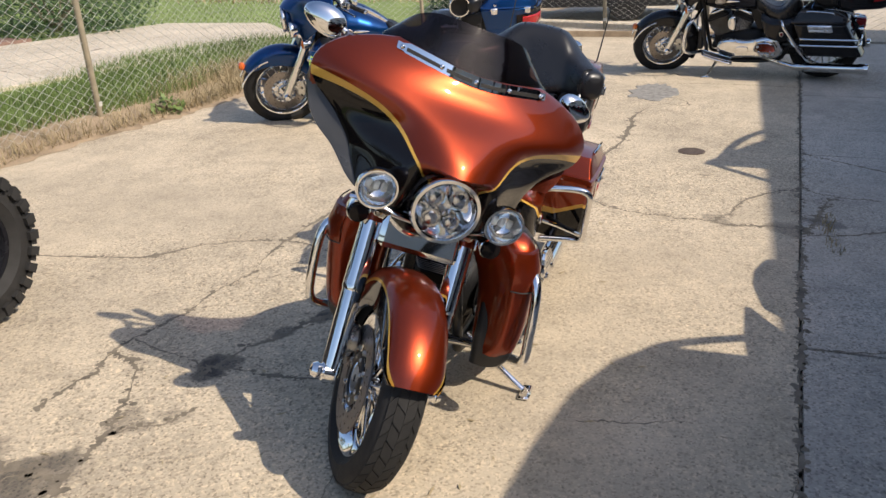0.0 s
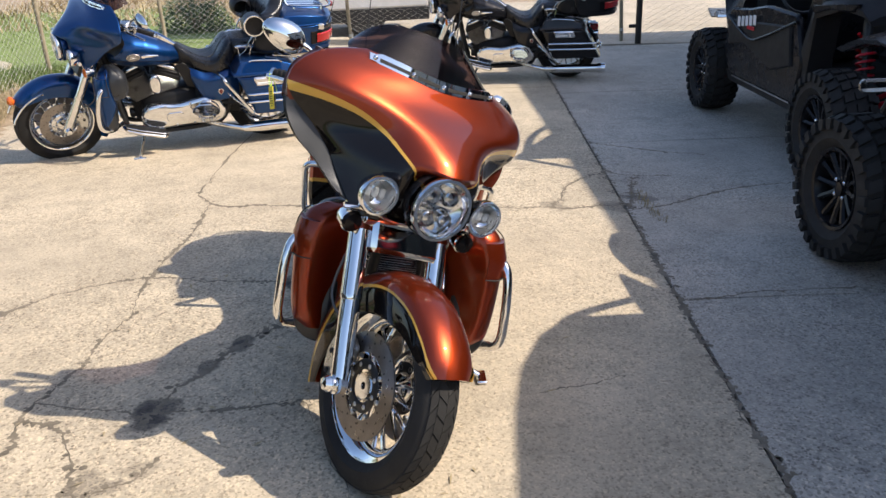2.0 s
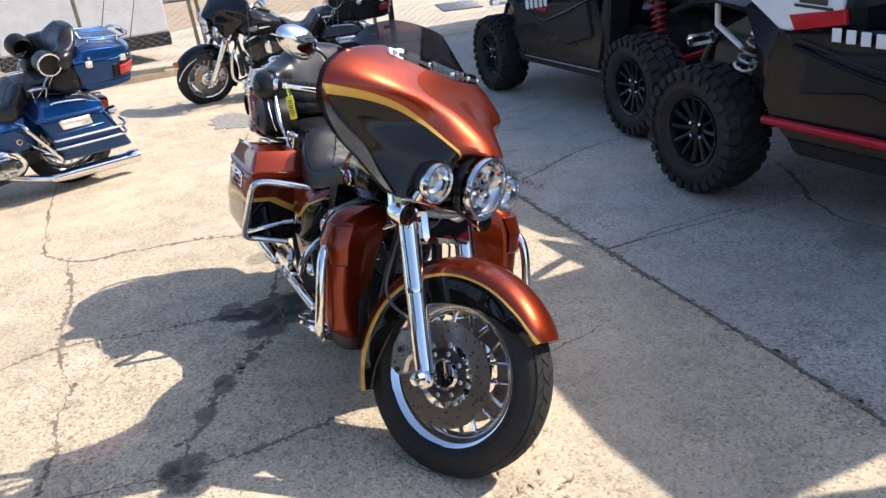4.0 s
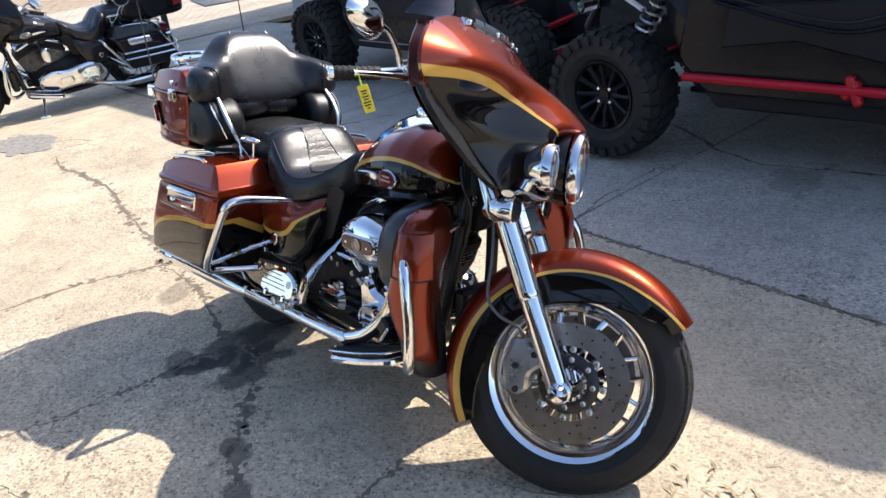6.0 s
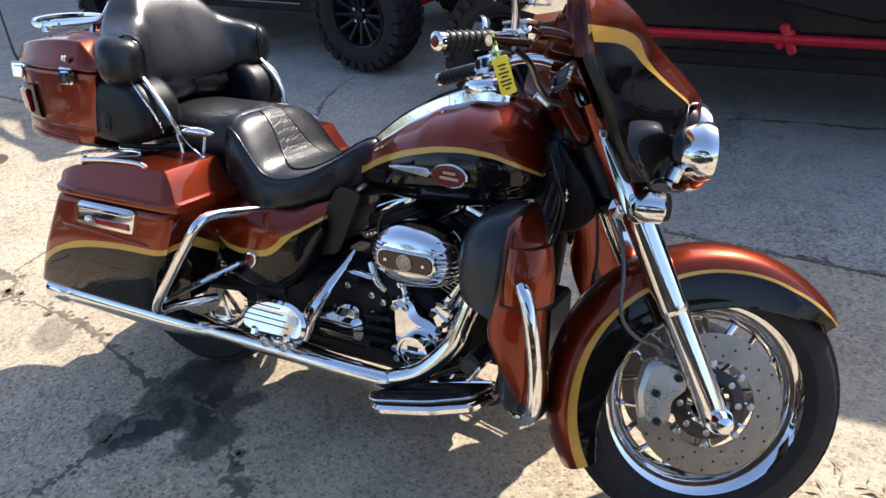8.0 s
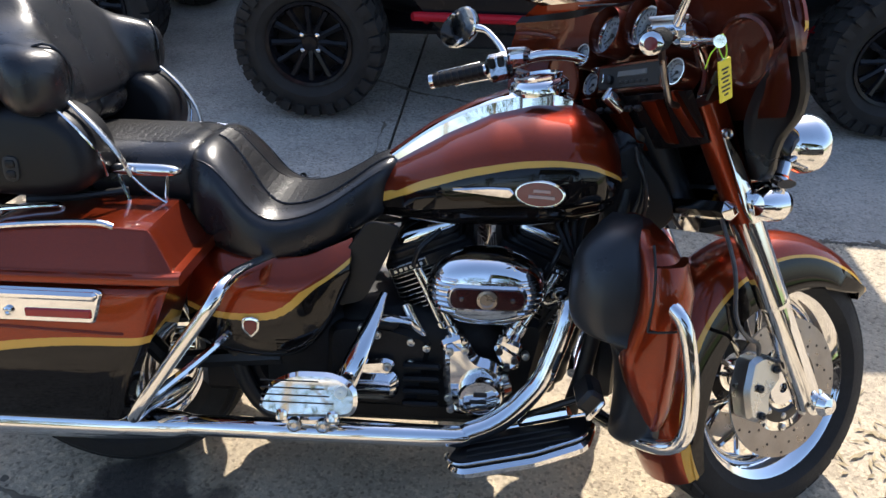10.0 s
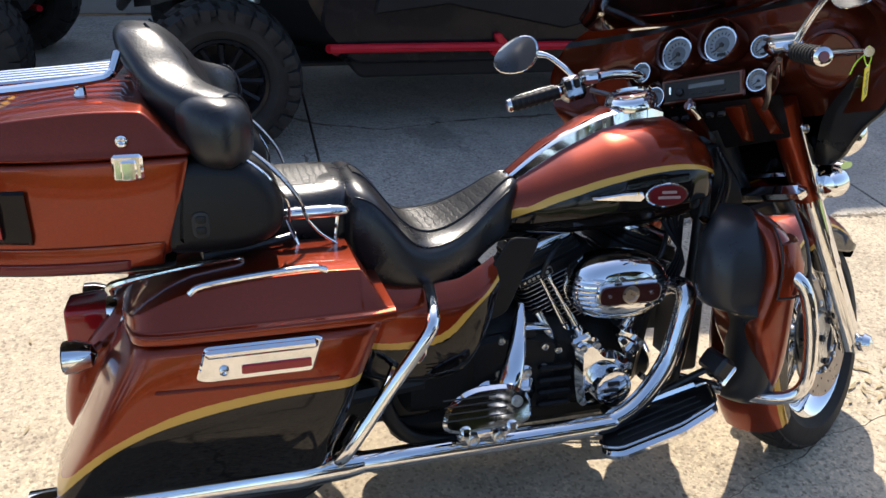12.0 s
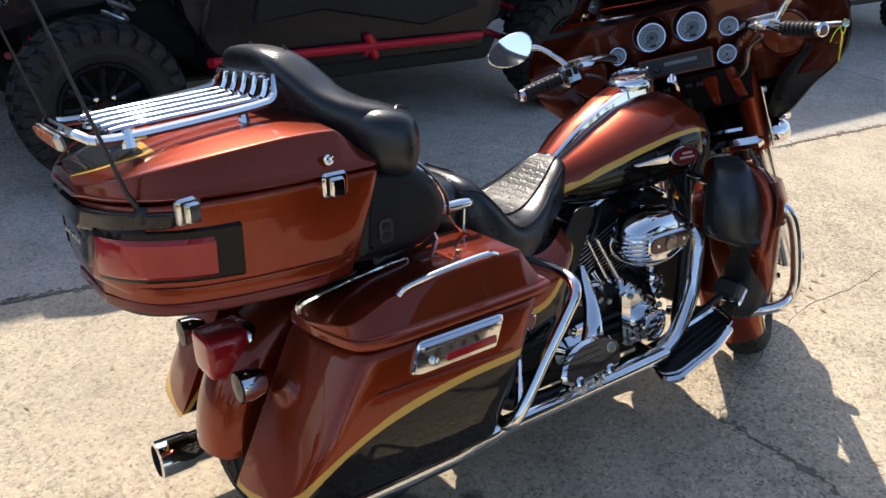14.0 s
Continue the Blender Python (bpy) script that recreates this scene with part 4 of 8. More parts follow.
    P("cap_rim", lathe([(0.050, 0.016), (0.052, 0.024), (0.046, 0.026), (0.044, 0.018)], 28, T(1.03, 0.0, 0.967) @ RY(-10), True), chrome, "", to=cons)
    for s in (-1, 1):
        F = (lambda g: g) if s < 0 else (lambda g: g.flip())
        oval = [(math.cos(a) * 0.051, math.sin(a) * 0.028) for a in (2 * math.pi * i / 30 for i in range(30))]
        A = T(1.030, -0.196, 0.787) @ RZ(-8) @ RX(-4) @ RX90
        bd = P("tank_badge", F(plate(oval, 0.010, A, 0.003)), chrome, "oval badge with a chrome rim and spear", to=tank)
        P("badge_field", F(plate([(x * 0.9, y * 0.85) for x, y in oval], 0.004, A @ T(0, 0, 0.006), 0.001)), M_BADGE if stripe else M_STEEL, "dark red field" if stripe else "silver field", to=bd)
        PS("badge_bar", [F(box(w, 0.006, 0.002, A @ T(0.004, h, 0.0085), 0.0004)) for w, h in ((0.034, 0.0070), (0.052, -0.0050))], M_BADGEB if stripe else chrome, "", to=bd)
        P("badge_spear", F(plate([(-0.175, -0.004), (-0.06, -0.012), (-0.05, 0.0), (-0.06, 0.012), (-0.10, 0.011), (-0.175, 0.001)], 0.010, T(1.03, -0.197, 0.785) @ RZ(-7) @ RX(14) @ RX90, 0.003)), chrome, "", to=bd)

    # seats and backrest
    SEAT = ((0.748, 0.786, 0.738, 0.030), (0.720, 0.808, 0.700, 0.062), (0.685, 0.796, 0.668, 0.088), (0.640, 0.766, 0.642, 0.108), (0.590, 0.736, 0.614, 0.138), (0.540, 0.717, 0.600, 0.162), (0.485, 0.714, 0.590, 0.182),
            (0.445, 0.736, 0.588, 0.188), (0.405, 0.788, 0.592, 0.188), (0.370, 0.829, 0.602, 0.182), (0.342, 0.844, 0.615, 0.174), (0.318, 0.840, 0.635, 0.158), (0.302, 0.820, 0.655, 0.130))
    seat = P("rider_seat", loft_dense([superring(x, 0, (zt + zb) / 2, hy, (zt - zb) / 2, 3.8, 40) for x, zt, zb, hy in SEAT], 6), M_LEATHER, "black leather rider seat with a deep bucket")
    sf = [lerp_fn([(q[0], q[k]) for q in SEAT[::-1]]) for k in (1, 2, 3)]

    def seat_top(x, y):
        zt, zb, hy = (f(x) for f in sf)
        return (zt + zb) / 2 + (zt - zb) / 2 * max(0.0, 1 - (abs(y) / hy) ** 3.8) ** (1 / 3.8)
    croc_w = lerp_fn([(0.345, 0.034), (0.40, 0.044), (0.44, 0.061), (0.49, 0.087), (0.54, 0.084), (0.60, 0.069), (0.66, 0.051), (0.705, 0.033), (0.738, 0.015)])
    P("seat_panel", loft([[Vector((x, croc_w(x) * t, seat_top(x, croc_w(x) * t) + 0.003)) for t in np.linspace(-1, 1, 13)] for x in np.linspace(0.345, 0.735, 44)], False, False), M_CROC, "embossed crocodile-pattern panel", to=seat)
    PS("seat_piping", [tube([Vector((x, s * croc_w(x) * 1.04, seat_top(x, croc_w(x) * 1.04) + 0.0015)) for x in np.linspace(0.345, 0.735, 34)], 0.003, 6) for s in (-1, 1)], M_LEATHER, "", to=seat)
    PS("seat_seam", [tube([Vector((x, s * sf[2](x) * 0.90, seat_top(x, sf[2](x) * 0.90) + 0.001)) for x in np.linspace(0.33, 0.70, 30)], 0.0022, 6) for s in (-1, 1)], M_LEATHER, "", to=seat)
    ps = [superring(x, 0, z - 0.027, hy * 0.95, hz, 3.2, 36) for x, z, hy, hz in ((0.335, 0.790, 0.120, 0.060), (0.31, 0.797, 0.150, 0.077), (0.24, 0.797, 0.165, 0.077), (0.14, 0.796, 0.168, 0.078), (0.05, 0.796, 0.160, 0.077), (0.015, 0.795, 0.140, 0.066))]
    pil = P("passenger_seat", loft_dense(ps, 5), M_LEATHER, "black leather passenger pillion")
    P("pillion_panel", loft([[Vector((x, 0.10 * t, 0.8495 - 0.008 * t * t)) for t in np.linspace(-1, 1, 9)] for x in np.linspace(0.06, 0.29, 8)], False, False), M_CROC, "embossed crocodile-pattern panel", to=pil)
    for s in (-1, 1):
        gr = P("grab_rail", tube([(0.308, s * 0.185, 0.802), (0.298, s * 0.198, 0.806), (0.27, s * 0.200, 0.807), (0.20, s * 0.200, 0.807), (0.178, s * 0.198, 0.806), (0.168, s * 0.185, 0.802)], [0.006, 0.010, 0.013, 0.013, 0.010, 0.006], 12, 3), chrome, "chrome passenger rail")
        for q0, q1 in (((0.285, 0.195, 0.795), (0.272, 0.200, 0.690)), ((0.185, 0.195, 0.795), (0.222, 0.205, 0.690))):
            P("rail_stay", tube([(q0[0], s * q0[1], q0[2]), (q1[0], s * q1[1], q1[2])], 0.0045, 8), chrome, "", to=gr)
    P("seat_base", Geo().join(box(0.34, 0.28, 0.12, T(0.18, 0, 0.67), 0.02), box(0.30, 0.24, 0.10, T(0.50, 0, 0.57), 0.02)), M_PLASTIC)

    # tour box with backrest, rack and lamps
    if tourpak:
        def tp_body(x, hw, z0, z1):
            return [Vector((x, y, z)) for y, z in rounded([(-hw, z1), (-hw + 0.022, z0), (hw - 0.022, z0), (hw, z1)], 0.012, 4)]

        def tp_lid(x, hw, z0, z1):
            return [Vector((x, y, z)) for y, z in rounded([(-hw, z0), (-hw + 0.006, z0 + 0.010), (-hw + 0.026 * hw / 0.3, z1 - 0.014), (-hw * 0.55, z1 - 0.002), (0, z1 + 0.006), (hw * 0.55, z1 - 0.002), (hw - 0.026 * hw / 0.3, z1 - 0.014), (hw - 0.006, z0 + 0.010), (hw, z0)], 0.006, 3)]

        def slope(ring):
            """The front face leans: its foot stands further back than its top."""
            return [Vector((p.x - 0.045 * (0.95 - p.z) / 0.19 * min(1.0, max(0.0, (p.x + 0.20) / 0.2)), p.y, p.z)) for p in ring]

        def tp_band(x, hw, z0, z1, tuck=0.004):
            return slope([Vector((x, y, z)) for y, z in rounded([(-hw, z1), (-hw + tuck, z0), (hw - tuck, z0), (hw, z1)], 0.004, 2)])
        low = [slope(tp_body(x, hw, z0, z1)) for x, hw, z0, z1 in ((0.006, 0.290, 0.775, 0.950), (0.0, 0.301, 0.768, 0.952), (-0.15, 0.302, 0.762, 0.952), (-0.28, 0.286, 0.762, 0.950), (-0.37, 0.252, 0.768, 0.948), (-0.43, 0.190, 0.780, 0.946), (-0.465, 0.10, 0.795, 0.944))]
        tp = P("tour_box", loft_dense(low), main, "copper rear luggage box")
        P("box_base", loft_dense([tp_band(x, hw, 0.738, 0.751, 0.010) for x, hw in ((0.02, 0.262), (-0.02, 0.272), (-0.15, 0.276), (-0.28, 0.260), (-0.37, 0.228), (-0.42, 0.176), (-0.450, 0.088))]), M_PLASTIC, "black base plate", to=tp)
        P("box_skirt", loft_dense([tp_band(x, hw, 0.752, 0.797) for x, hw in ((0.0, 0.278), (-0.02, 0.286), (-0.15, 0.2885), (-0.28, 0.272), (-0.37, 0.239), (-0.42, 0.186), (-0.455, 0.095))]), main, "copper lower edge", to=tp)
        P("reflector_band", loft_dense([tp_band(x, hw, 0.7485, 0.768, 0.002) for x, hw in ((-0.075, 0.2875), (-0.09, 0.2905), (-0.15, 0.2910), (-0.28, 0.2745), (-0.37, 0.2415), (-0.42, 0.1885), (-0.457, 0.097))]), M_REFR if stripe else main, "red reflector band", to=tp)
        lid = [tp_lid(x, hw, 0.957, z1) for x, hw, z1 in ((0.018, 0.288, 0.984), (0.010, 0.300, 0.988), (-0.02, 0.304, 1.010), (-0.052, 0.306, 1.040), (-0.075, 0.306, 1.046), (-0.16, 0.304, 1.046), (-0.28, 0.288, 1.034), (-0.37, 0.252, 1.018), (-0.43, 0.190, 1.000), (-0.47, 0.10, 0.985))]
        P("box_lid", loft_dense(lid, 4), main, "copper lid", to=tp)
        if stripe:
            ztop = lerp_fn([(-0.47, 0.985), (-0.43, 1.000), (-0.37, 1.018), (-0.28, 1.034)])
            hwid = lerp_fn([(-0.47, 0.10), (-0.43, 0.190), (-0.37, 0.252), (-0.28, 0.288)])

            def lid_sheet(x0, x1, w, off):
                return loft([[Vector((x, w * t * hwid(x), ztop(x) + 0.006 - 0.025 * abs(w * t) + off)) for t in np.linspace(-1, 1, 15)] for x in np.linspace(x0, x1, 8)], False, False)
            P("lid_border", lid_sheet(-0.468, -0.345, 0.60, 0.006), M_GOLD, "gold border line", to=tp)
            P("lid_field", lid_sheet(-0.4685, -0.360, 0.55, 0.0085), M_BLACKL, "black lid field", to=tp)
        P("lid_seam", loft_dense([tp_body(x, hw, 0.948, 0.959) for x, hw in ((0.014, 0.300), (-0.15, 0.309), (-0.28, 0.292), (-0.375, 0.255), (-0.435, 0.192), (-0.474, 0.10))]), main, "", to=tp)
        for s in (-1, 1):
            F = (lambda g: g) if s < 0 else (lambda g: g.flip())
            pod = rounded([(-0.030, 0.948), (0.060, 0.946), (0.122, 0.934), (0.164, 0.893), (0.178, 0.846), (0.172, 0.800), (0.138, 0.774), (0.08, 0.762), (-0.046, 0.766)], 0.03, 4)
            pd = P("speaker_pod", F(cushion(pod, 0.145, 0.035, T(0, -0.2185, 0) @ RX90, 5)), M_PLASTIC, "black passenger speaker pod", to=tp)
            P("pod_switch", F(cushion(rounded([(0.008, 0.800), (0.040, 0.800), (0.040, 0.850), (0.008, 0.850)], 0.016, 4), 0.010, 0.003, T(0, -0.2905, 0) @ RX90, 2)), M_INK, "", to=pd)
            PS("switch_rocker", [F(cushion(rounded([(0.014, z), (0.034, z), (0.034, z + 0.016), (0.014, z + 0.016)], 0.006, 3), 0.008, 0.003, T(0, -0.294, 0) @ RX90, 2)) for z in (0.807, 0.827)], M_PLASTIC, "", to=pd)
            if not stripe:
                sp = P("speaker_housing", F(lathe([(0.060, -0.13), (0.078, -0.10), (0.080, 0.0), (0.070, 0.006), (0.064, -0.006), (0.001, -0.010)], 28, T(0.168, -0.295, 0.985) @ RX90)), M_PLASTIC, "round black speaker housing", to=tp)
                P("speaker_ring", F(lathe([(0.066, 0.0), (0.068, 0.009), (0.077, 0.009), (0.079, -0.002)], 28, T(0.168, -0.296, 0.985) @ RX90, True)), chrome, "chrome speaker ring", to=sp)
            P("arm_strut", F(tube([(0.02, -0.25, 0.752), (0.10, -0.225, 0.752), (0.20, -0.19, 0.76)], 0.008, 8, 4)), M_DARK, "", to=tp)
            for x, z, yy in ((-0.086, 0.942, -0.309), (-0.338, 0.938, -0.270)):
                A = T(x, yy, z) @ RZ(0 if x > -0.2 else 18)
                lt = P("box_latch", F(box(0.050, 0.016, 0.046, A, 0.005)), chrome, "chrome latch", to=tp)
                P("latch_hook", F(box(0.026, 0.010, 0.034, A @ T(0.002, -0.010, -0.004), 0.003)), chrome, "", to=lt)
            P("box_lock", F(lathe([(0.010, 0), (0.010, 0.006), (0.006, 0.007), (0.001, 0.004)], 14, T(-0.092, -0.303, 0.987) @ RX90)), chrome, "", to=tp)
            # wrap-round lamps on the rear corners
            seg = []
            for x, hw in ((-0.255, 0.284), (-0.30, 0.272), (-0.35, 0.252), (-0.40, 0.216), (-0.435, 0.172), (-0.458, 0.12)):
                seg.append((x, hw))
            dark = [[Vector((x - 0.004, -hw - 0.006 + dy, z)) for dy, z in ((0.016, 0.805), (0.006, 0.812), (-0.004, 0.900), (0.008, 0.908))] for x, hw in seg]
            lm = P("box_lamp", F(loft_dense(dark, 3)), M_SMOKE, "dark lamp housing", to=tp)
            red = [[Vector((x - 0.006, -hw - 0.010 + dy, z)) for dy, z in ((0.012, 0.815), (0.002, 0.822), (-0.007, 0.880), (0.003, 0.888))] for x, hw in seg[1:]]
            P("box_lamp_lens", F(loft_dense(red, 3)), M_RED, "red lens", to=lm)
        back = [tp_body(x, hw, 0.893, 0.938) for x, hw in ((-0.330, 0.272), (-0.375, 0.259), (-0.438, 0.195), (-0.478, 0.10))]
        P("rear_panel", loft_dense([tp_body(x, hw, 0.815, 0.893) for x, hw in ((-0.40, 0.125), (-0.455, 0.115), (-0.468, 0.09))]), M_BLACKL, "black rear panel", to=tp)
        for i in range(5):
            P("script_bar", box(0.003, 0.014, 0.010, T(-0.474, 0.05 - 0.025 * i, 0.862 + 0.002 * (i % 2)), 0.001), M_ALU, "", to=tp)
        P("box_trim", loft_dense(back), M_BLACKL, "black rear band", to=tp)
        def upholstered(sta, e=0.60):
            """A padded form along stations of middle (x, y, z), half thickness, half height and lean."""
            rings = []
            for i, (x, y, z, hx, hz, tl) in enumerate(sta):
                a, b = sta[max(0, i - 1)], sta[min(len(sta) - 1, i + 1)]
                tg = Vector((b[0] - a[0], b[1] - a[1], 0)).normalized()
                nrm = Vector((-tg.y, tg.x, 0))
                ring = []
                for j in range(32):
                    th = 2 * math.pi * j / 32
                    c, s2 = math.cos(th), math.sin(th)
                    px, pz = hx * math.copysign(abs(c) ** e, c), hz * math.copysign(abs(s2) ** e, s2)
                    ring.append(Vector((x - tl * pz, y, z + pz)) + nrm * px)
                rings.append(ring)
            return loft_dense(rings, 5)
        half_br = ((-0.010, 0.0, 1.037, 0.058, 0.131, 0.50), (-0.009, -0.060, 1.036, 0.059, 0.130, 0.50), (-0.004, -0.105, 1.032, 0.060, 0.124, 0.49), (0.004, -0.140, 1.022, 0.061, 0.108, 0.44), (0.018, -0.176, 1.006, 0.062, 0.088, 0.36), (0.044, -0.212, 0.995, 0.060, 0.076, 0.24), (0.078, -0.243, 0.989, 0.054, 0.068, 0.12), (0.100, -0.259, 0.986, 0.044, 0.058, 0.05), (0.112, -0.267, 0.984, 0.030, 0.042, 0.0))
        bk = P("backrest", upholstered([(x, -y, z, hx, hz, tl) for x, y, z, hx, hz, tl in half_br[:0:-1]] + list(half_br)), M_LEATHER, "black leather wrap-round backrest")
        for sd in (-1, 1):
            wing = ((0.036, 0.228, 0.990, 0.052, 0.058, 0.16), (0.058, 0.250, 0.988, 0.060, 0.066, 0.12), (0.088, 0.272, 0.985, 0.058, 0.062, 0.06), (0.106, 0.284, 0.983, 0.044, 0.048, 0.0), (0.115, 0.290, 0.982, 0.018, 0.022, 0.0))
            wing = [(x, sd * y, z, hx, hz, tl) for x, y, z, hx, hz, tl in (wing if sd < 0 else wing[::-1])]
            wg = P("backrest_wing", upholstered(wing, 0.72), M_LEATHER, "padded leather wing", to=bk)
            P("wing_piping", tube([(0.082 + 0.050 * math.cos(a) * 0.72 + 0.012, sd * (0.252 - 0.030 * math.cos(a)), 0.986 + 0.067 * math.sin(a)) for a in (2 * math.pi * j / 20 for j in range(21))], 0.0026, 6), M_LEATHER, "", to=wg)
            # chrome-edged strap down the front of the loudspeaker pod
            P("pod_strap", tube([(x, sd * y, z) for x, y, z in ((0.118, 0.236, 0.950), (0.165, 0.240, 0.905), (0.205, 0.236, 0.850), (0.222, 0.222, 0.800))], [0.006, 0.009, 0.009, 0.006], 10, 4, 0.5), M_ALU, "flat silver strap", to=bk)
            PS("pod_bar", [tube([(x, sd * y, z) for x, y, z in q], 0.0028, 8, 4) for q in (((0.100, 0.262, 0.944), (0.146, 0.272, 0.905), (0.182, 0.262, 0.850), (0.186, 0.246, 0.805)), ((0.222, 0.222, 0.800), (0.250, 0.212, 0.765), (0.300, 0.200, 0.725)))], chrome, "thin chrome bar", to=bk)
        P("lumbar_pad", loft_dense([[Vector((0.030 + hx * math.cos(q), y, 0.896 + hz * math.sin(q))) for q in (2 * math.pi * j / 20 for j in range(20))] for y, hx, hz in ((-0.150, 0.012, 0.012), (-0.142, 0.045, 0.038), (-0.085, 0.062, 0.050), (-0.012, 0.052, 0.044), (0.0, 0.046, 0.040), (0.012, 0.052, 0.044), (0.085, 0.062, 0.050), (0.142, 0.045, 0.038), (0.150, 0.012, 0.012))], 4), M_LEATHER, "", to=bk)
        PS("backrest_piping", [tube([(-0.050, s * 0.080, 1.1675), (-0.006, s * 0.083, 1.120), (0.023, s * 0.086, 1.075), (0.046, s * 0.089, 1.03), (0.064, s * 0.092, 0.985)], 0.0028, 6, 4) for s in (-1, 1)], M_LEATHER, "", to=bk)
        P("backrest_stitch", tube([(0.0625, y, 0.988 - 1.2 * y * y) for y in np.linspace(-0.09, 0.09, 9)], 0.0022, 6), M_LEATHER, "", to=bk)
        rk = P("luggage_rack", Geo().join(tube([(-0.11, 0.145, 1.085), (-0.100, 0.130, 1.116), (-0.098, 0.0, 1.122), (-0.100, -0.130, 1.116), (-0.11, -0.145, 1.085)], 0.008, 8), tube([(-0.11, -0.145, 1.085), (-0.15, -0.150, 1.072), (-0.40, -0.135, 1.048), (-0.455, -0.11, 1.060), (-0.47, 0.0, 1.066), (-0.455, 0.11, 1.060), (-0.40, 0.135, 1.048), (-0.15, 0.150, 1.072), (-0.11, 0.145, 1.085)], 0.009, 8, 4)), chrome, "chrome luggage rack")
        PS("rack_bar", [tube([(-0.395, y, 1.050), (-0.38, y, 1.058), (-0.14, y, 1.075), (-0.112, y, 1.080), (-0.098, y, 1.118)], 0.0065, 8, 4) for y in (-0.10, -0.05, 0.0, 0.05, 0.10)], chrome, "", to=rk)
        PS("rack_foot", [tube([(x, s * 0.135, 1.062), (x, s * 0.14, 1.03)], [0.009, 0.013], 8) for x in (-0.17, -0.38) for s in (-1, 1)], chrome, "", to=rk)
        P("rack_lamp", box(0.016, 0.17, 0.032, T(-0.478, 0, 1.045) @ RY(-15), 0.006), M_ALU if stripe else M_RED, "clear rear lamp bar", to=rk)
        PS("lamp_cell", [box(0.006, 0.035, 0.022, T(-0.487, y, 1.0475) @ RY(-15), 0.003) for y in (-0.055, 0.0, 0.055)], M_AMBER if stripe else M_RED, "", to=rk)
        for sd in (-1, 1):
            an = P("antenna", tube([(-0.405, sd * 0.222, 0.945), (-0.420, sd * 0.225, 0.975), (-0.470, sd * 0.228, 1.16), (-0.560, sd * 0.232, 1.50)], [0.006, 0.004, 0.003, 0.0015], 6), M_DARK, "thin black aerial")
            P("aerial_base", box(0.030, 0.022, 0.030, T(-0.398, sd * 0.222, 0.932), 0.006), M_DARK, "", to=an)
    # saddlebags and their guards
    for s in (-1, 1):
        saddlebag(root, body2, rails, stripe, s)
        F = (lambda g: g) if s < 0 else (lambda g: g.flip())
        P("bag_guard", F(tube([(0.480, -0.17, 0.618), (0.462, -0.26, 0.632), (0.446, -0.335, 0.641), (0.436, -0.380, 0.636), (0.424, -0.400, 0.614), (0.395, -0.402, 0.572), (0.34, -0.401, 0.495), (0.252, -0.394, 0.365), (0.25, -0.33, 0.345), (0.30, -0.22, 0.34)], 0.0135, 10, 5)), chrome, "chrome saddlebag guard")
        P("guard_brace", F(tube([(0.27, -0.385, 0.385), (0.36, -0.28, 0.44), (0.41, -0.18, 0.47)], 0.009, 8, 4)), chrome)
        P("bag_rail", F(tube([(0.16, -0.155, 0.700), (0.02, -0.158, 0.702), (-0.13, -0.158, 0.704), (-0.175, -0.145, 0.704), (-0.18, -0.10, 0.692)], 0.007, 8, 4)), chrome)
        # side cover
        cov = []
        for x, zt, zb, yy in ((0.30, 0.625, 0.42, -0.190), (0.36, 0.622, 0.40, -0.215), (0.45, 0.612, 0.39, -0.225), (0.54, 0.610, 0.40, -0.222), (0.60, 0.628, 0.46, -0.205), (0.645, 0.640, 0.56, -0.175)):
            pts = rounded([(yy + 0.06, zt + 0.02), (yy, zt - 0.03), (yy, zb + 0.02), (yy + 0.05, zb)], 0.02, 3)
            cov.append([Vector((x, y, z)) for y, z in pts])
        sl = lerp_fn([(0.28, 0.525), (0.42, 0.525), (0.50, 0.535), (0.58, 0.575), (0.66, 0.625)])
        sc = P("side_cover", F(loft_dense(cov)), body2, "copper and black side cover", None, 38, lambda p: (p.z - sl(p.x), 0.005))
        shield = rounded([(-0.020, 0.018), (-0.008, 0.024), (0.008, 0.024), (0.020, 0.018), (0.018, -0.006), (0.0, -0.026), (-0.018, -0.006)], 0.006, 3)
        bd = P("cover_badge", F(cushion(shield, 0.008, 0.003, T(0.444, -0.2275, 0.482) @ RX90, 2)), chrome, "chrome shield badge", to=sc)
        P("badge_field", F(plate([(x * 0.72, y * 0.72) for x, y in shield], 0.003, T(0.444, -0.2325, 0.482) @ RX90, 0.001)), M_BADGE, "", to=bd)

    # rear wheel, mudguard, lamps
    wheel_parts(root, "rear_wheel", (0.055, 0, 0.322), 0.322, 0.150, 0.215, chrome, I4, (-1,), 9, 0.14, hero)
    fi = lerp_fn([(40, 0.25), (90, 0.25), (150, 0.25), (215, 0.30)])
    P("rear_fender", fender_geo((0.052, 0, 0.322), 0.350, 45, 178, 0.092, fi), main if not stripe else M_COPPER, "copper rear mudguard")
    tl = P("tail_lamp", loft_dense([superring(x, 0, 0.547, hy, hz, 6.0, 32) for x, hy, hz in ((-0.165, 0.05, 0.042), (-0.20, 0.058, 0.050), (-0.262, 0.053, 0.047), (-0.274, 0.048, 0.042), (-0.277, 0.036, 0.032))]), M_RED, "red tail lamp")
    P("lamp_rim", loft_dense([superring(x, 0, 0.547, hy, hz, 4.6, 24) for x, hy, hz in ((-0.12, 0.045, 0.05), (-0.175, 0.061, 0.055), (-0.190, 0.061, 0.055))]), chrome, "", to=tl)
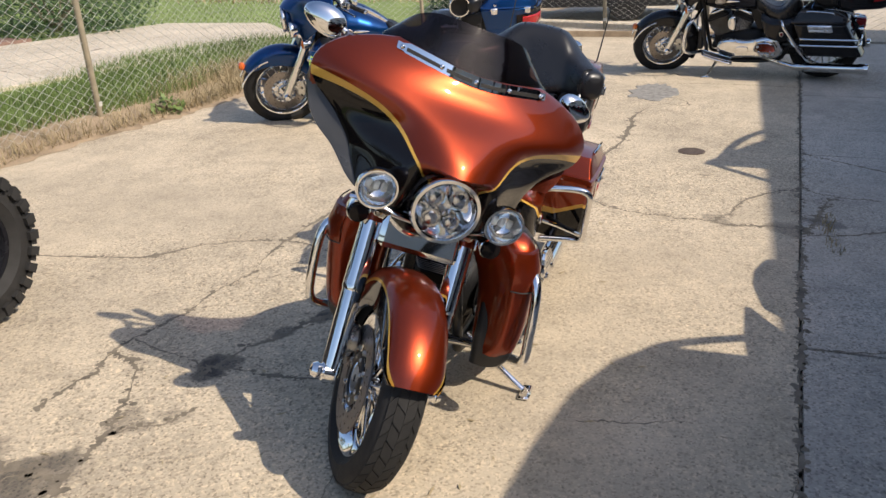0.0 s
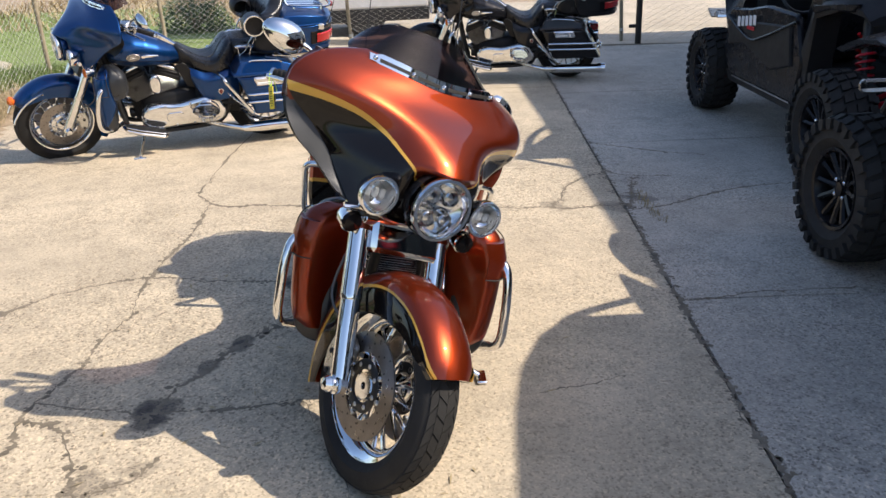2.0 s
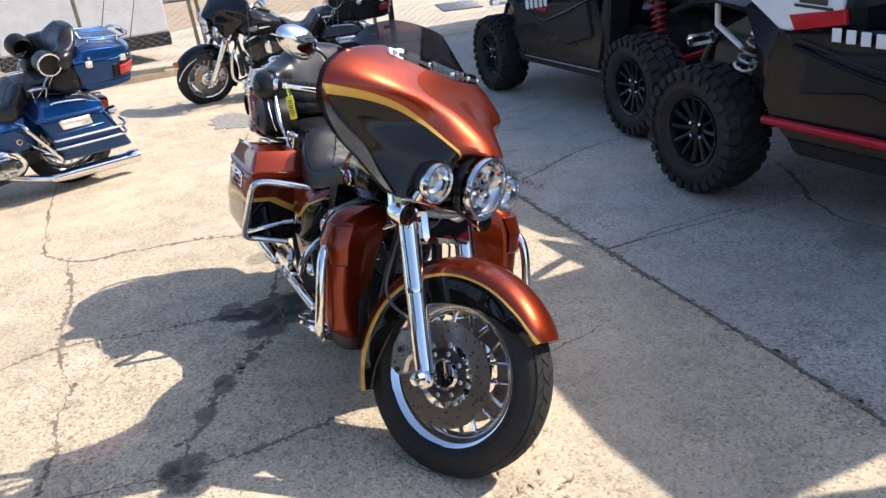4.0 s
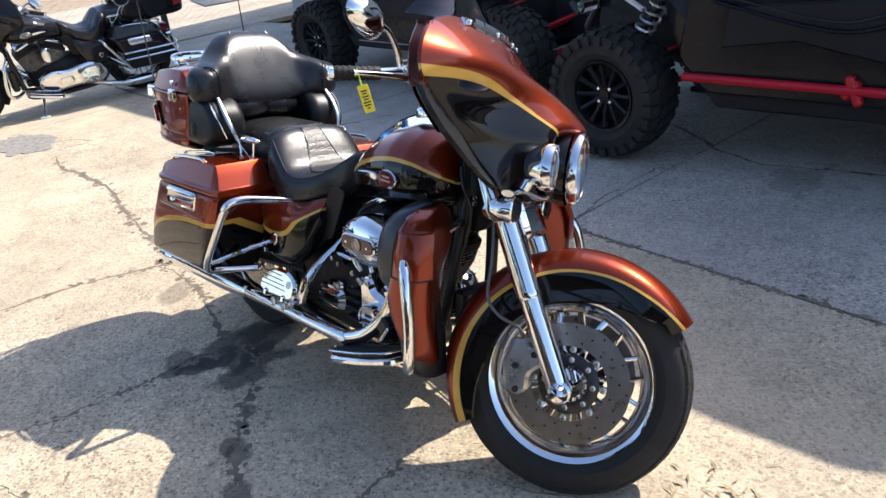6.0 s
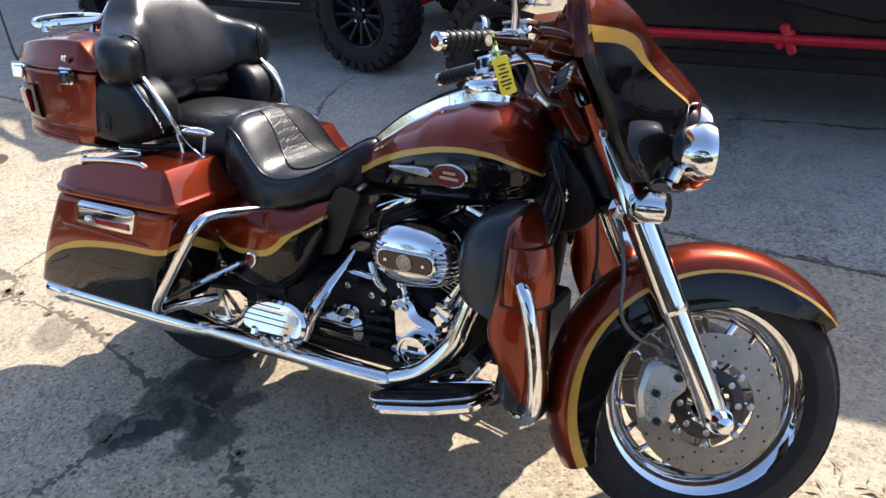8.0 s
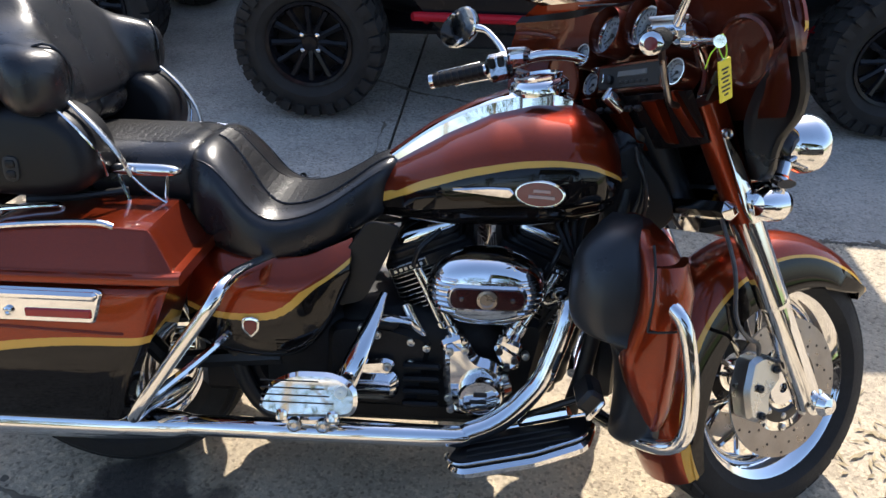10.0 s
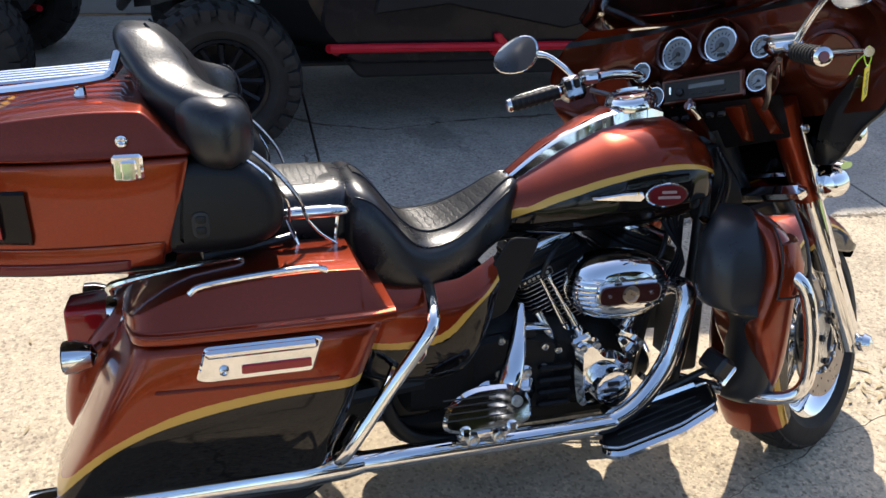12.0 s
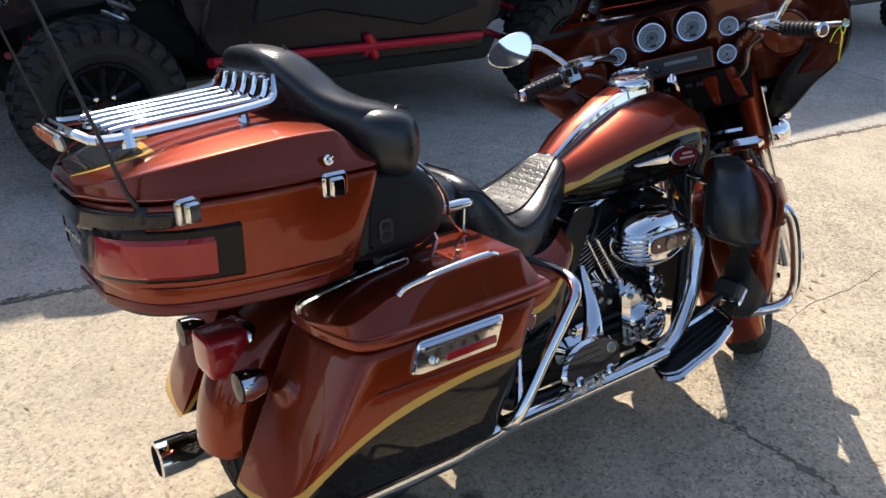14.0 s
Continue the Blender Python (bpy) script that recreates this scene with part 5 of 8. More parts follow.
    for s in (-1, 1):
        ind = P("rear_indicator", lathe([(0.001, -0.05), (0.024, -0.04), (0.034, -0.01), (0.034, 0.012)], 18, T(-0.25, s * 0.165, 0.535) @ RY(-90)), chrome, "chrome bullet indicator")
        P("rear_indicator_lens", lathe([(0.033, 0.010), (0.030, 0.015), (0.001, 0.017)], 18, T(-0.25, s * 0.165, 0.535) @ RY(-90)), M_SMOKE if stripe else M_RED, "", to=ind)
    P("indicator_bar", tube([(-0.22, -0.165, 0.535), (-0.20, 0, 0.510), (-0.22, 0.165, 0.535)], 0.009, 8, 4), chrome)

    # engine
    cc = [superring(x, 0, z, hy, hz, 4, 24) for x, z, hy, hz in ((0.60, 0.37, 0.10, 0.10), (0.64, 0.37, 0.125, 0.13), (0.78, 0.36, 0.13, 0.135), (0.92, 0.34, 0.125, 0.125), (1.00, 0.33, 0.10, 0.10), (1.03, 0.33, 0.05, 0.06))]
    eng = P("crankcase", loft(cc), M_CAST, "black V-twin crankcase")
    P("gearbox", loft([superring(x, 0, z, hy, hz, 4, 24) for x, z, hy, hz in ((0.42, 0.36, 0.10, 0.08), (0.45, 0.37, 0.13, 0.115), (0.58, 0.37, 0.135, 0.12), (0.64, 0.37, 0.11, 0.10))]), M_CAST, "", to=eng)
    P("oil_pan", box(0.62, 0.20, 0.08, T(0.72, 0, 0.215), 0.025), M_CAST, "", to=eng)
    for ang in (-22.5, 22.5):
        B = T(0.935, 0.0, 0.300) @ RY(ang)
        sq = rounded([(-0.105, -0.092), (0.105, -0.092), (0.105, 0.092), (-0.105, 0.092)], 0.03, 3)
        cy = P("cylinder", lathe([(0.056, 0.10), (0.060, 0.29)], 20, B), M_CAST, "black finned cylinder")
        for i in range(14):
            k = 0.78 + 0.22 * min(1.0, i / 9)
            ring = [(x * k, y * (0.84 + 0.16 * k)) for x, y in sq]
            fin = P("fin", plate([(x * 0.985, y * 0.985) for x, y in ring], 0.0044, B @ T(0, 0, 0.150 + 0.0118 * i), 0.0012), M_CAST, "", to=cy)
            P("fin_edge", plate(ring, 0.0020, B @ T(0, 0, 0.150 + 0.0118 * i), 0.0005), M_ALU, "machined bright edge", to=fin)
        sd = 1 if ang > 0 else -1
        P("cylinder_head", loft([[B @ Vector((x * k, y * k, h)) for x, y in sq] for k, h in ((0.94, 0.306), (1.0, 0.310), (1.0, 0.334), (0.90, 0.338), (0.88, 0.346))]), M_CAST, "", to=cy)
        plate_ob = P("head_plate", box(0.090, 0.005, 0.020, B @ T(sd * 0.052, -0.0945, 0.322), 0.002), M_ALU, "", to=cy)
        P("plate_field", box(0.084, 0.005, 0.0155, B @ T(sd * 0.052, -0.0955, 0.322), 0.001), M_CAST, "", to=plate_ob)
        PS("plate_bar", [box(0.008, 0.004, 0.008, B @ T(sd * 0.052 - 0.030 + 0.012 * i, -0.0970, 0.322), 0.001) for i in range(6)], M_ALU, "", to=plate_ob)
        rb = rounded([(-0.078, -0.082), (0.078, -0.082), (0.078, 0.082), (-0.078, 0.082)], 0.02, 3)
        P("rocker_box", loft([[B @ Vector((x * k, y * k, h)) for x, y in rb] for k, h in ((1.04, 0.344), (1.06, 0.348), (1.06, 0.358), (1.0, 0.362), (1.0, 0.368))]), M_CAST, "black rocker box", to=cy)
        P("rocker_cover", loft([[B @ Vector((x * k - sd * 0.012, y * k, h)) for x, y in rb] for k, h in ((0.90, 0.366), (0.92, 0.370), (0.90, 0.384), (0.80, 0.393), (0.45, 0.397))]), chrome, "chrome rocker cover", to=cy)
        sg = 1 if ang > 0 else -1
        P("tappet_block", box(0.056, 0.050, 0.030, T(0.930 + sg * 0.062, -0.135, 0.425) @ RY(sg * 22), 0.008), chrome, "", to=cy)
        for d, yy in ((0.0, -0.128), (0.026, -0.108)):
            p1 = Vector((0.930 + sg * (0.055 + d), yy, 0.430))
            p0 = B @ Vector((sg * (0.026 + d * 0.6), yy + 0.018, 0.318))
            P("pushrod_tube", tube([p1, p1 + (p0 - p1) * 0.16, p1 + (p0 - p1) * 0.18, p1 + (p0 - p1) * 0.55, p1 + (p0 - p1) * 0.56, p0], [0.013, 0.013, 0.008, 0.008, 0.0065, 0.0065], 10), chrome, "", to=cy)
    P("front_case", box(0.12, 0.16, 0.24, T(1.02, -0.02, 0.36) @ RY(10), 0.03), M_CAST, "", to=eng)
    # induction and works between the cylinders
    P("intake", tube([(0.90, -0.02, 0.545), (0.935, -0.09, 0.56), (0.935, -0.15, 0.57)], 0.035, 12, 3), M_CAST, "", to=eng)
    P("oil_filter", lathe([(0.036, 0), (0.038, 0.01), (0.038, 0.08), (0.030, 0.09), (0.001, 0.092)], 20, T(1.02, -0.03, 0.285) @ RY90), M_DARK, "", to=eng)
    for i in range(4):
        P("case_rib", box(0.085, 0.020, 0.014, T(0.800, -0.150, 0.268 + 0.032 * i), 0.005), M_CAST, "", to=eng)
    for a, b in ((0.775, 0.418), (0.81, 0.405), (0.70, 0.432), (0.665, 0.445), (0.775, 0.365), (0.66, 0.36), (1.045, 0.30), (1.03, 0.395)):
        P("case_bolt", lathe([(0.009, -0.01), (0.009, 0.006), (0.005, 0.007), (0.004, 0.003), (0.001, 0.003)], 10, T(a, -0.140, b) @ RX90), M_ALU, "", to=eng)
    P("sensor_plug", tube([(0.735, -0.12, 0.455), (0.735, -0.15, 0.462), (0.70, -0.16, 0.47)], [0.014, 0.012, 0.010], 10), M_CAST, "", to=eng)
    P("oil_line_cover", tube([(0.70, -0.145, 0.475), (0.735, -0.15, 0.478), (0.775, -0.145, 0.470)], [0.014, 0.016, 0.012], 12, 3, 0.6), chrome, "", to=eng)
    P("vent_pipe", tube([(0.76, -0.12, 0.50), (0.78, -0.13, 0.46), (0.80, -0.12, 0.43)], 0.012, 10, 3), chrome, "", to=eng)
    PS("spark_lead", [tube([(1.10, -0.10, 0.66), (1.08, -0.12, 0.62), (1.06, -0.11, 0.57)], 0.006, 8, 4), tube([(0.83, -0.08, 0.66), (0.79, -0.11, 0.63), (0.775, -0.105, 0.585)], 0.006, 8, 4)], M_DARK, "", to=eng)
    # air cleaner: ribbed chrome oval with a dark red insert
    ov = lambda k, sx=0.124, sz=0.082: [(math.copysign(abs(math.cos(a)) ** 0.90, math.cos(a)) * sx * k, math.copysign(abs(math.sin(a)) ** 0.90, math.sin(a)) * sz * k) for a in (2 * math.pi * i / 40 for i in range(40))]
    A = T(0.935, -0.150, 0.573) @ RX90
    ac = P("air_cleaner", loft([[A @ Vector((x, y, h)) for x, y in ov(k)] for k, h in ((0.8, -0.02), (0.97, -0.015), (1.0, 0.01), (1.0, 0.026), (0.97, 0.042), (0.90, 0.058), (0.78, 0.071), (0.60, 0.079), (0.3, 0.084), (0.05, 0.085))]), chrome, "ribbed chrome air cleaner")
    for i in range(-3, 4):
        z = i * 0.0115
        for s in (-1, 1):
            e = math.sqrt(1 - (z / 0.082) ** 2)
            rib = [A @ Vector((s * x * e, z, h)) for x, h in ((0.070, 0.082), (0.085, 0.0775), (0.100, 0.0695), (0.112, 0.0575), (0.1205, 0.042), (0.124, 0.025))]
            P("rib", tube(rib, 0.0036, 6, 2), chrome, "", to=ac)
    ins = rounded([(-0.075, -0.022), (0.075, -0.022), (0.075, 0.022), (-0.075, 0.022)], 0.022, 5)
    P("insert_rim", plate([(x * 1.09, y * 1.25) for x, y in ins], 0.012, A @ T(0, 0, 0.084), 0.004), chrome, "", to=ac)
    P("insert", plate(ins, 0.004, A @ T(0, 0, 0.091), 0.001), M_INSERT, "dark red-brown insert", to=ac)
    P("insert_emblem", lathe([(0.021, 0), (0.021, 0.003), (0.015, 0.004), (0.013, 0.002), (0.001, 0.002)], 20, A @ T(0, 0, 0.0925)), M_STEEL, "", to=ac)
    PS("insert_rivet", [lathe([(0.005, 0), (0.004, 0.003), (0.001, 0.003)], 10, A @ T(s * 0.052, 0, 0.093)) for s in (-1, 1)], chrome, "", to=ac)
    # cam cover and timer disc
    cam_pts = rounded([(0.846, 0.428), (0.904, 0.436), (0.922, 0.396), (0.955, 0.392), (0.992, 0.366), (1.006, 0.310), (0.978, 0.256), (0.90, 0.246), (0.862, 0.256), (0.850, 0.33)], 0.018)
    cv = P("cam_cover", plate(cam_pts, 0.045, T(0, -0.150, 0) @ RX90, 0.016), chrome, "chrome cam cover")
    PS("cam_bolt", [lathe([(0.009, 0), (0.009, 0.007), (0.005, 0.008), (0.004, 0.004), (0.001, 0.004)], 10, T(a, -0.170, b) @ RX90) for a, b in ((0.862, 0.415), (0.895, 0.42), (0.862, 0.30), (0.985, 0.355), (0.868, 0.272))], M_ALU, "", to=cv)
    P("timer_cover", lathe([(0.050, 0.0), (0.048, 0.026), (0.045, 0.034), (0.038, 0.034), (0.036, 0.029), (0.001, 0.029)], 32, T(0.932, -0.172, 0.315) @ RX90), chrome, "round chrome timer cover", to=cv)
    PS("timer_bar", [box(w, 0.003, h, T(0.932 + dx, -0.2025, 0.315 + dz), 0.001) for dx, dz, w, h in ((0.0, 0.012, 0.03, 0.010), (-0.004, -0.006, 0.038, 0.008), (0.004, -0.019, 0.024, 0.005))], M_INK, "", to=cv)
    P("tappet_flange", plate(rounded([(0.955, 0.425), (0.975, 0.432), (1.018, 0.402), (1.014, 0.372), (0.985, 0.366)], 0.010), 0.030, T(0, -0.150, 0) @ RX90, 0.006), chrome, "", to=cv)
    PS("flange_bolt", [lathe([(0.008, 0), (0.008, 0.006), (0.001, 0.005)], 10, T(a, -0.165, b) @ RX90) for a, b in ((0.970, 0.417), (1.004, 0.396), (0.988, 0.378))], M_DARK, "", to=cv)
    tcv = P("gearbox_cover", plate(rounded([(0.600, 0.275), (0.750, 0.275), (0.750, 0.352), (0.600, 0.352)], 0.035, 5), 0.040, T(0, -0.150, 0) @ RX90, 0.018), chrome, "chrome gearbox cover")
    P("cover_lug", plate(rounded([(0.655, 0.340), (0.735, 0.340), (0.742, 0.372), (0.725, 0.382), (0.660, 0.376)], 0.012), 0.024, T(0, -0.150, 0) @ RX90, 0.008), chrome, "", to=tcv)
    P("lug_bolt", lathe([(0.010, 0), (0.010, 0.006), (0.006, 0.007), (0.001, 0.004)], 12, T(0.724, -0.162, 0.366) @ RX90), M_ALU, "", to=tcv)
    P("gearbox_plate", plate(rounded([(0.58, 0.25), (0.80, 0.25), (0.82, 0.43), (0.70, 0.46), (0.59, 0.45)], 0.03), 0.05, T(0, -0.115, 0) @ RX90, 0.012), M_CAST, "", to=tcv)
    pc = rounded([(0.405, 0.30), (0.45, 0.245), (0.55, 0.222), (0.66, 0.238), (0.80, 0.232), (0.93, 0.222), (1.02, 0.262), (1.045, 0.335), (1.005, 0.405), (0.91, 0.425), (0.78, 0.405), (0.66, 0.428), (0.55, 0.452), (0.45, 0.430)], 0.05, 5)
    pr = P("primary_cover", cushion(pc, 0.105, 0.032, T(0, 0.172, 0) @ RX90, 4), chrome, "chrome primary cover")
    P("derby_cover", lathe([(0.086, -0.006), (0.088, 0.010), (0.080, 0.020), (0.066, 0.023), (0.062, 0.019), (0.05, 0.021), (0.001, 0.024)], 36, T(0.555, 0.222, 0.338) @ RX(-90)), chrome, "round chrome clutch cover", to=pr)
    P("inspection_cover", cushion(rounded([(0.735, 0.285), (0.86, 0.280), (0.86, 0.350), (0.735, 0.355)], 0.03, 4), 0.014, 0.005, T(0, 0.226, 0) @ RX90, 3), chrome, "", to=pr)
    PS("cover_bolt", [lathe([(0.008, -0.004), (0.008, 0.005), (0.005, 0.006), (0.001, 0.003)], 10, T(a, 0.222, b) @ RX(-90)) for a, b in ((0.66, 0.255), (0.79, 0.250), (0.92, 0.245), (1.015, 0.31), (0.985, 0.39), (0.86, 0.40), (0.68, 0.41))], M_ALU, "", to=pr)
    # exhausts
    for s in (-1, 1):
        F = (lambda g: g) if s < 0 else (lambda g: g.flip())
        low = T(0, 0, -0.078 if s > 0 else 0.0)
        big = 1.17 if s > 0 else 1.0
        ex = P("muffler", F(lathe([(r * big, x) for r, x in ((0.034, -0.347), (0.036, -0.348), (0.043, -0.344), (0.044, -0.27), (0.039, -0.26), (0.038, -0.24), (0.038, 0.16), (0.030, 0.28), (0.024, 0.31))], 24, low @ T(0, -0.262, 0.258) @ RY90)), chrome, "long chrome muffler")
        P("muffler_end", F(lathe([(0.034 * big, -0.346), (0.032 * big, -0.29), (0.001, -0.28)], 20, low @ T(0, -0.262, 0.258) @ RY90)), M_INK, "", to=ex)
        if s < 0:
            P("exhaust_pipe", tube([(1.085, -0.10, 0.515), (1.104, -0.15, 0.545), (1.108, -0.195, 0.535), (1.080, -0.215, 0.44), (1.052, -0.225, 0.372), (0.985, -0.242, 0.300), (0.91, -0.256, 0.266), (0.84, -0.262, 0.258), (0.30, -0.262, 0.258)], 0.0235, 14, 6), chrome, "chrome front exhaust pipe")
            P("heat_shield", tube([(0.714, -0.130, 0.530), (0.700, -0.160, 0.494), (0.675, -0.208, 0.440), (0.650, -0.236, 0.385), (0.622, -0.246, 0.310)], [0.008, 0.016, 0.023, 0.028, 0.029], 16, 5, 0.55), chrome, "chrome rear exhaust shield")
        else:
            P("exhaust_pipe", tube([(0.60, 0.10, 0.22), (0.45, 0.20, 0.198), (0.30, 0.262, 0.180)], 0.0235, 12, 5), chrome, "chrome exhaust crossover")
        # boards
        bp = rounded([(0.462, -0.030), (0.480, 0.022), (0.535, 0.052), (0.625, 0.052), (0.672, 0.020), (0.668, -0.040), (0.50, -0.045)], 0.028, 4)
        fold = T(0.008, -0.300, 0.366) @ RX(74)
        pb = P("passenger_board", F(plate(bp, 0.022, fold, 0.008)), chrome, "folded-up chrome passenger footboard")
        for i in range(4):
            P("board_groove", F(box(0.150 - 0.010 * i, 0.0032, 0.003, fold @ T(0.548 - 0.006 * i, -0.012 + 0.015 * i, 0.0108), 0.001)), M_INK, "", to=pb)
        P("board_emblem", F(lathe([(0.013, 0.009), (0.013, 0.013), (0.009, 0.0135), (0.001, 0.0125)], 16, fold @ T(0.636, 0.012, 0))), M_ALU, "", to=pb)
        for hx in (0.515, 0.620):
            P("board_hinge", F(box(0.022, 0.026, 0.022, fold @ T(hx, -0.040, 0.006), 0.005)), chrome, "", to=pb)
        for hx in (0.545, 0.605):
            P("bracket_bolt", F(lathe([(0.015, -0.004), (0.015, 0.010), (0.010, 0.012), (0.006, 0.008), (0.001, 0.008)], 14, T(hx, -0.300, 0.298) @ RX90)), M_ALU, "", to=pb)
        P("board_bracket", F(box(0.125, 0.045, 0.022, T(0.575, -0.278, 0.302), 0.008)), chrome, "", to=pb)
        rb = rounded([(0.862, -0.020), (0.895, -0.050), (1.05, -0.052), (1.155, -0.030), (1.185, 0.05), (0.90, 0.05)], 0.02, 4)
        B = T(1.02, -0.275, 0.248) @ RY(-15)
        rp = [(x - 1.02, y) for x, y in rb]
        fb = P("rider_board", F(plate(rp, 0.014, B @ T(0, 0, 0.012), 0.005)), M_PLASTIC, "rider footboard with a black rubber pad")
        P("board_rim", F(plate([(x * 1.04, y * 1.10) for x, y in rp], 0.026, B @ T(0, 0, -0.010), 0.008)), chrome, "", to=fb)
        P("board_trim", F(tube([B @ Vector((x * 1.03, y * 1.07, 0.019)) for x, y in rp], 0.0035, 6)), chrome, "", to=fb)
        for i in range(3):
            P("board_rib", F(tube([B @ Vector((x, -0.028 + 0.022 * i, 0.0195)) for x in (-0.11, 0.0, 0.11)], 0.003, 6)), M_RUBBER, "", to=fb)
        P("board_arm", F(tube([(0.95, -0.13, 0.22), (0.96, -0.24, 0.20)], 0.014, 8)), M_DARK, "", to=fb)
        # engine guard and lower fairing
        P("engine_guard", F(tube([(1.17, -0.06, 0.245), (1.20, -0.18, 0.275), (1.27, -0.325, 0.305), (1.325, -0.372, 0.345), (1.330, -0.375, 0.45), (1.305, -0.365, 0.58), (1.275, -0.335, 0.625), (1.25, -0.25, 0.645), (1.22, -0.07, 0.68)], 0.016, 12, 5)), chrome, "chrome engine guard")
        if lowers:
            lw = []
            for z, x0, x1, yi, yo in ((0.312, 1.255, 1.318, -0.20, -0.315), (0.340, 1.250, 1.326, -0.185, -0.333), (0.375, 1.238, 1.330, -0.180, -0.342), (0.41, 1.222, 1.330, -0.176, -0.348), (0.45, 1.204, 1.328, -0.172, -0.352), (0.50, 1.192, 1.328, -0.168, -0.354), (0.55, 1.202, 1.328, -0.160, -0.354), (0.585, 1.210, 1.328, -0.150, -0.353), (0.605, 1.214, 1.326, -0.140, -0.352), (0.64, 1.216, 1.322, -0.125, -0.348), (0.69, 1.214, 1.312, -0.12, -0.332), (0.722, 1.210, 1.292, -0.13, -0.305), (0.742, 1.212, 1.265, -0.15, -0.262)):
                # the front face sweeps back towards the wheel
                pts = rounded([(x0, yi), (x0 + 0.006, yo + 0.012), (x0 + 0.030, yo), (x1 - 0.03, yo + 0.01), (x1 - 0.004, yo + 0.058), (max(x0 + 0.020, x1 - 0.085), yi)], 0.022, 3)
                lw.append([Vector((x, y, z)) for x, y in pts])
            lo = P("lower_fairing", F(loft_dense(lw)), main, "copper leg shield")
            door = [[Vector((x, yo, z)) for x, yo in ((1.240, -0.352), (1.248, -0.3565), (1.268, -0.3575), (1.302, -0.347), (1.324, -0.322), (1.331, -0.29), (1.318, -0.29), (1.28, -0.33))] for z in (0.576, 0.585, 0.64)] + [[Vector((x * 0.985 + 0.014, yo + 0.014, 0.695)) for x, yo in ((1.240, -0.347), (1.248, -0.3515), (1.268, -0.3525), (1.300, -0.342), (1.316, -0.315), (1.322, -0.285), (1.312, -0.285), (1.28, -0.32))]]
            P("seam", F(tube([(1.236, -0.3555, 0.572), (1.26, -0.3565, 0.572), (1.295, -0.349, 0.572), (1.322, -0.325, 0.572), (1.3285, -0.288, 0.572)], 0.0024, 6, 4)), M_INK, "", to=lo)
            P("seam", F(tube([(1.236, -0.3555, 0.572), (1.240, -0.3535, 0.64), (1.240, -0.338, 0.695), (1.240, -0.306, 0.728)], 0.0024, 6, 4)), M_INK, "", to=lo)
            P("vent_door", F(loft(door)), main, "", to=lo)
            P("inner_glovebox", F(loft_dense([[Vector((x, y, z)) for x, y in rounded([(x0 + 0.045, -0.195), (x0 + 0.018, yo + 0.05), (x0 + 0.055, yo - 0.006), (x1, yo - 0.012), (x1, -0.19)], 0.03, 3)] for z, x0, x1, yo in ((0.262, 1.200, 1.300, -0.256), (0.274, 1.184, 1.300, -0.288), (0.31, 1.180, 1.300, -0.314), (0.37, 1.180, 1.295, -0.326), (0.41, 1.178, 1.285, -0.332), (0.45, 1.174, 1.275, -0.336), (0.495, 1.164, 1.262, -0.338), (0.522, 1.146, 1.250, -0.334), (0.536, 1.098, 1.240, -0.326), (0.552, 1.080, 1.240, -0.320), (0.59, 1.072, 1.236, -0.318), (0.64, 1.072, 1.240, -0.312), (0.69, 1.082, 1.236, -0.296), (0.73, 1.115, 1.232, -0.268), (0.752, 1.155, 1.232, -0.225))], 3)), M_GREYP, "black inner leg shield", to=lo)
    P("brake_pedal", Geo().join(tube([(0.99, -0.20, 0.262), (1.06, -0.235, 0.315), (1.14, -0.275, 0.378)], [0.010, 0.012, 0.012], 10, 4, 0.6), box(0.052, 0.080, 0.040, T(1.150, -0.285, 0.392) @ RY(-55), 0.008)), M_DARK, "brake pedal with a black rubber pad")
    P("pedal_rim", box(0.056, 0.084, 0.012, T(1.162, -0.285, 0.374) @ RY(-55), 0.005), chrome)
    P("pedal_link", tube([(1.02, -0.215, 0.275), (1.12, -0.25, 0.325)], 0.013, 8), chrome)
    # frame and small works
    for s in (-1, 1):
        P("frame_tube", tube([(1.24, s * 0.03, 0.86), (1.20, s * 0.08, 0.55), (1.15, s * 0.11, 0.28), (1.08, s * 0.12, 0.185), (0.60, s * 0.12, 0.180), (0.42, s * 0.12, 0.24), (0.37, s * 0.12, 0.45), (0.42, s * 0.11, 0.60)], 0.019, 10, 5), M_DARK, "black frame tube")
        P("swing_arm", tube([(0.48, s * 0.12, 0.36), (0.055, s * 0.125, 0.322), (0.0, s * 0.125, 0.322)], 0.022, 8), M_DARK)
        P("shock_absorber", tube([(0.05, s * 0.15, 0.37), (0.17, s * 0.15, 0.60)], 0.026, 12), M_DARK)
        P("heat_deflector", plate(rounded([(0.575, 0.49), (0.635, 0.505), (0.672, 0.515), (0.694, 0.560), (0.752, 0.69), (0.68, 0.70), (0.62, 0.61)], 0.02), 0.008, T(0, s * 0.142, 0) @ RX90, 0.002), M_PLASTIC, "black heat deflector")
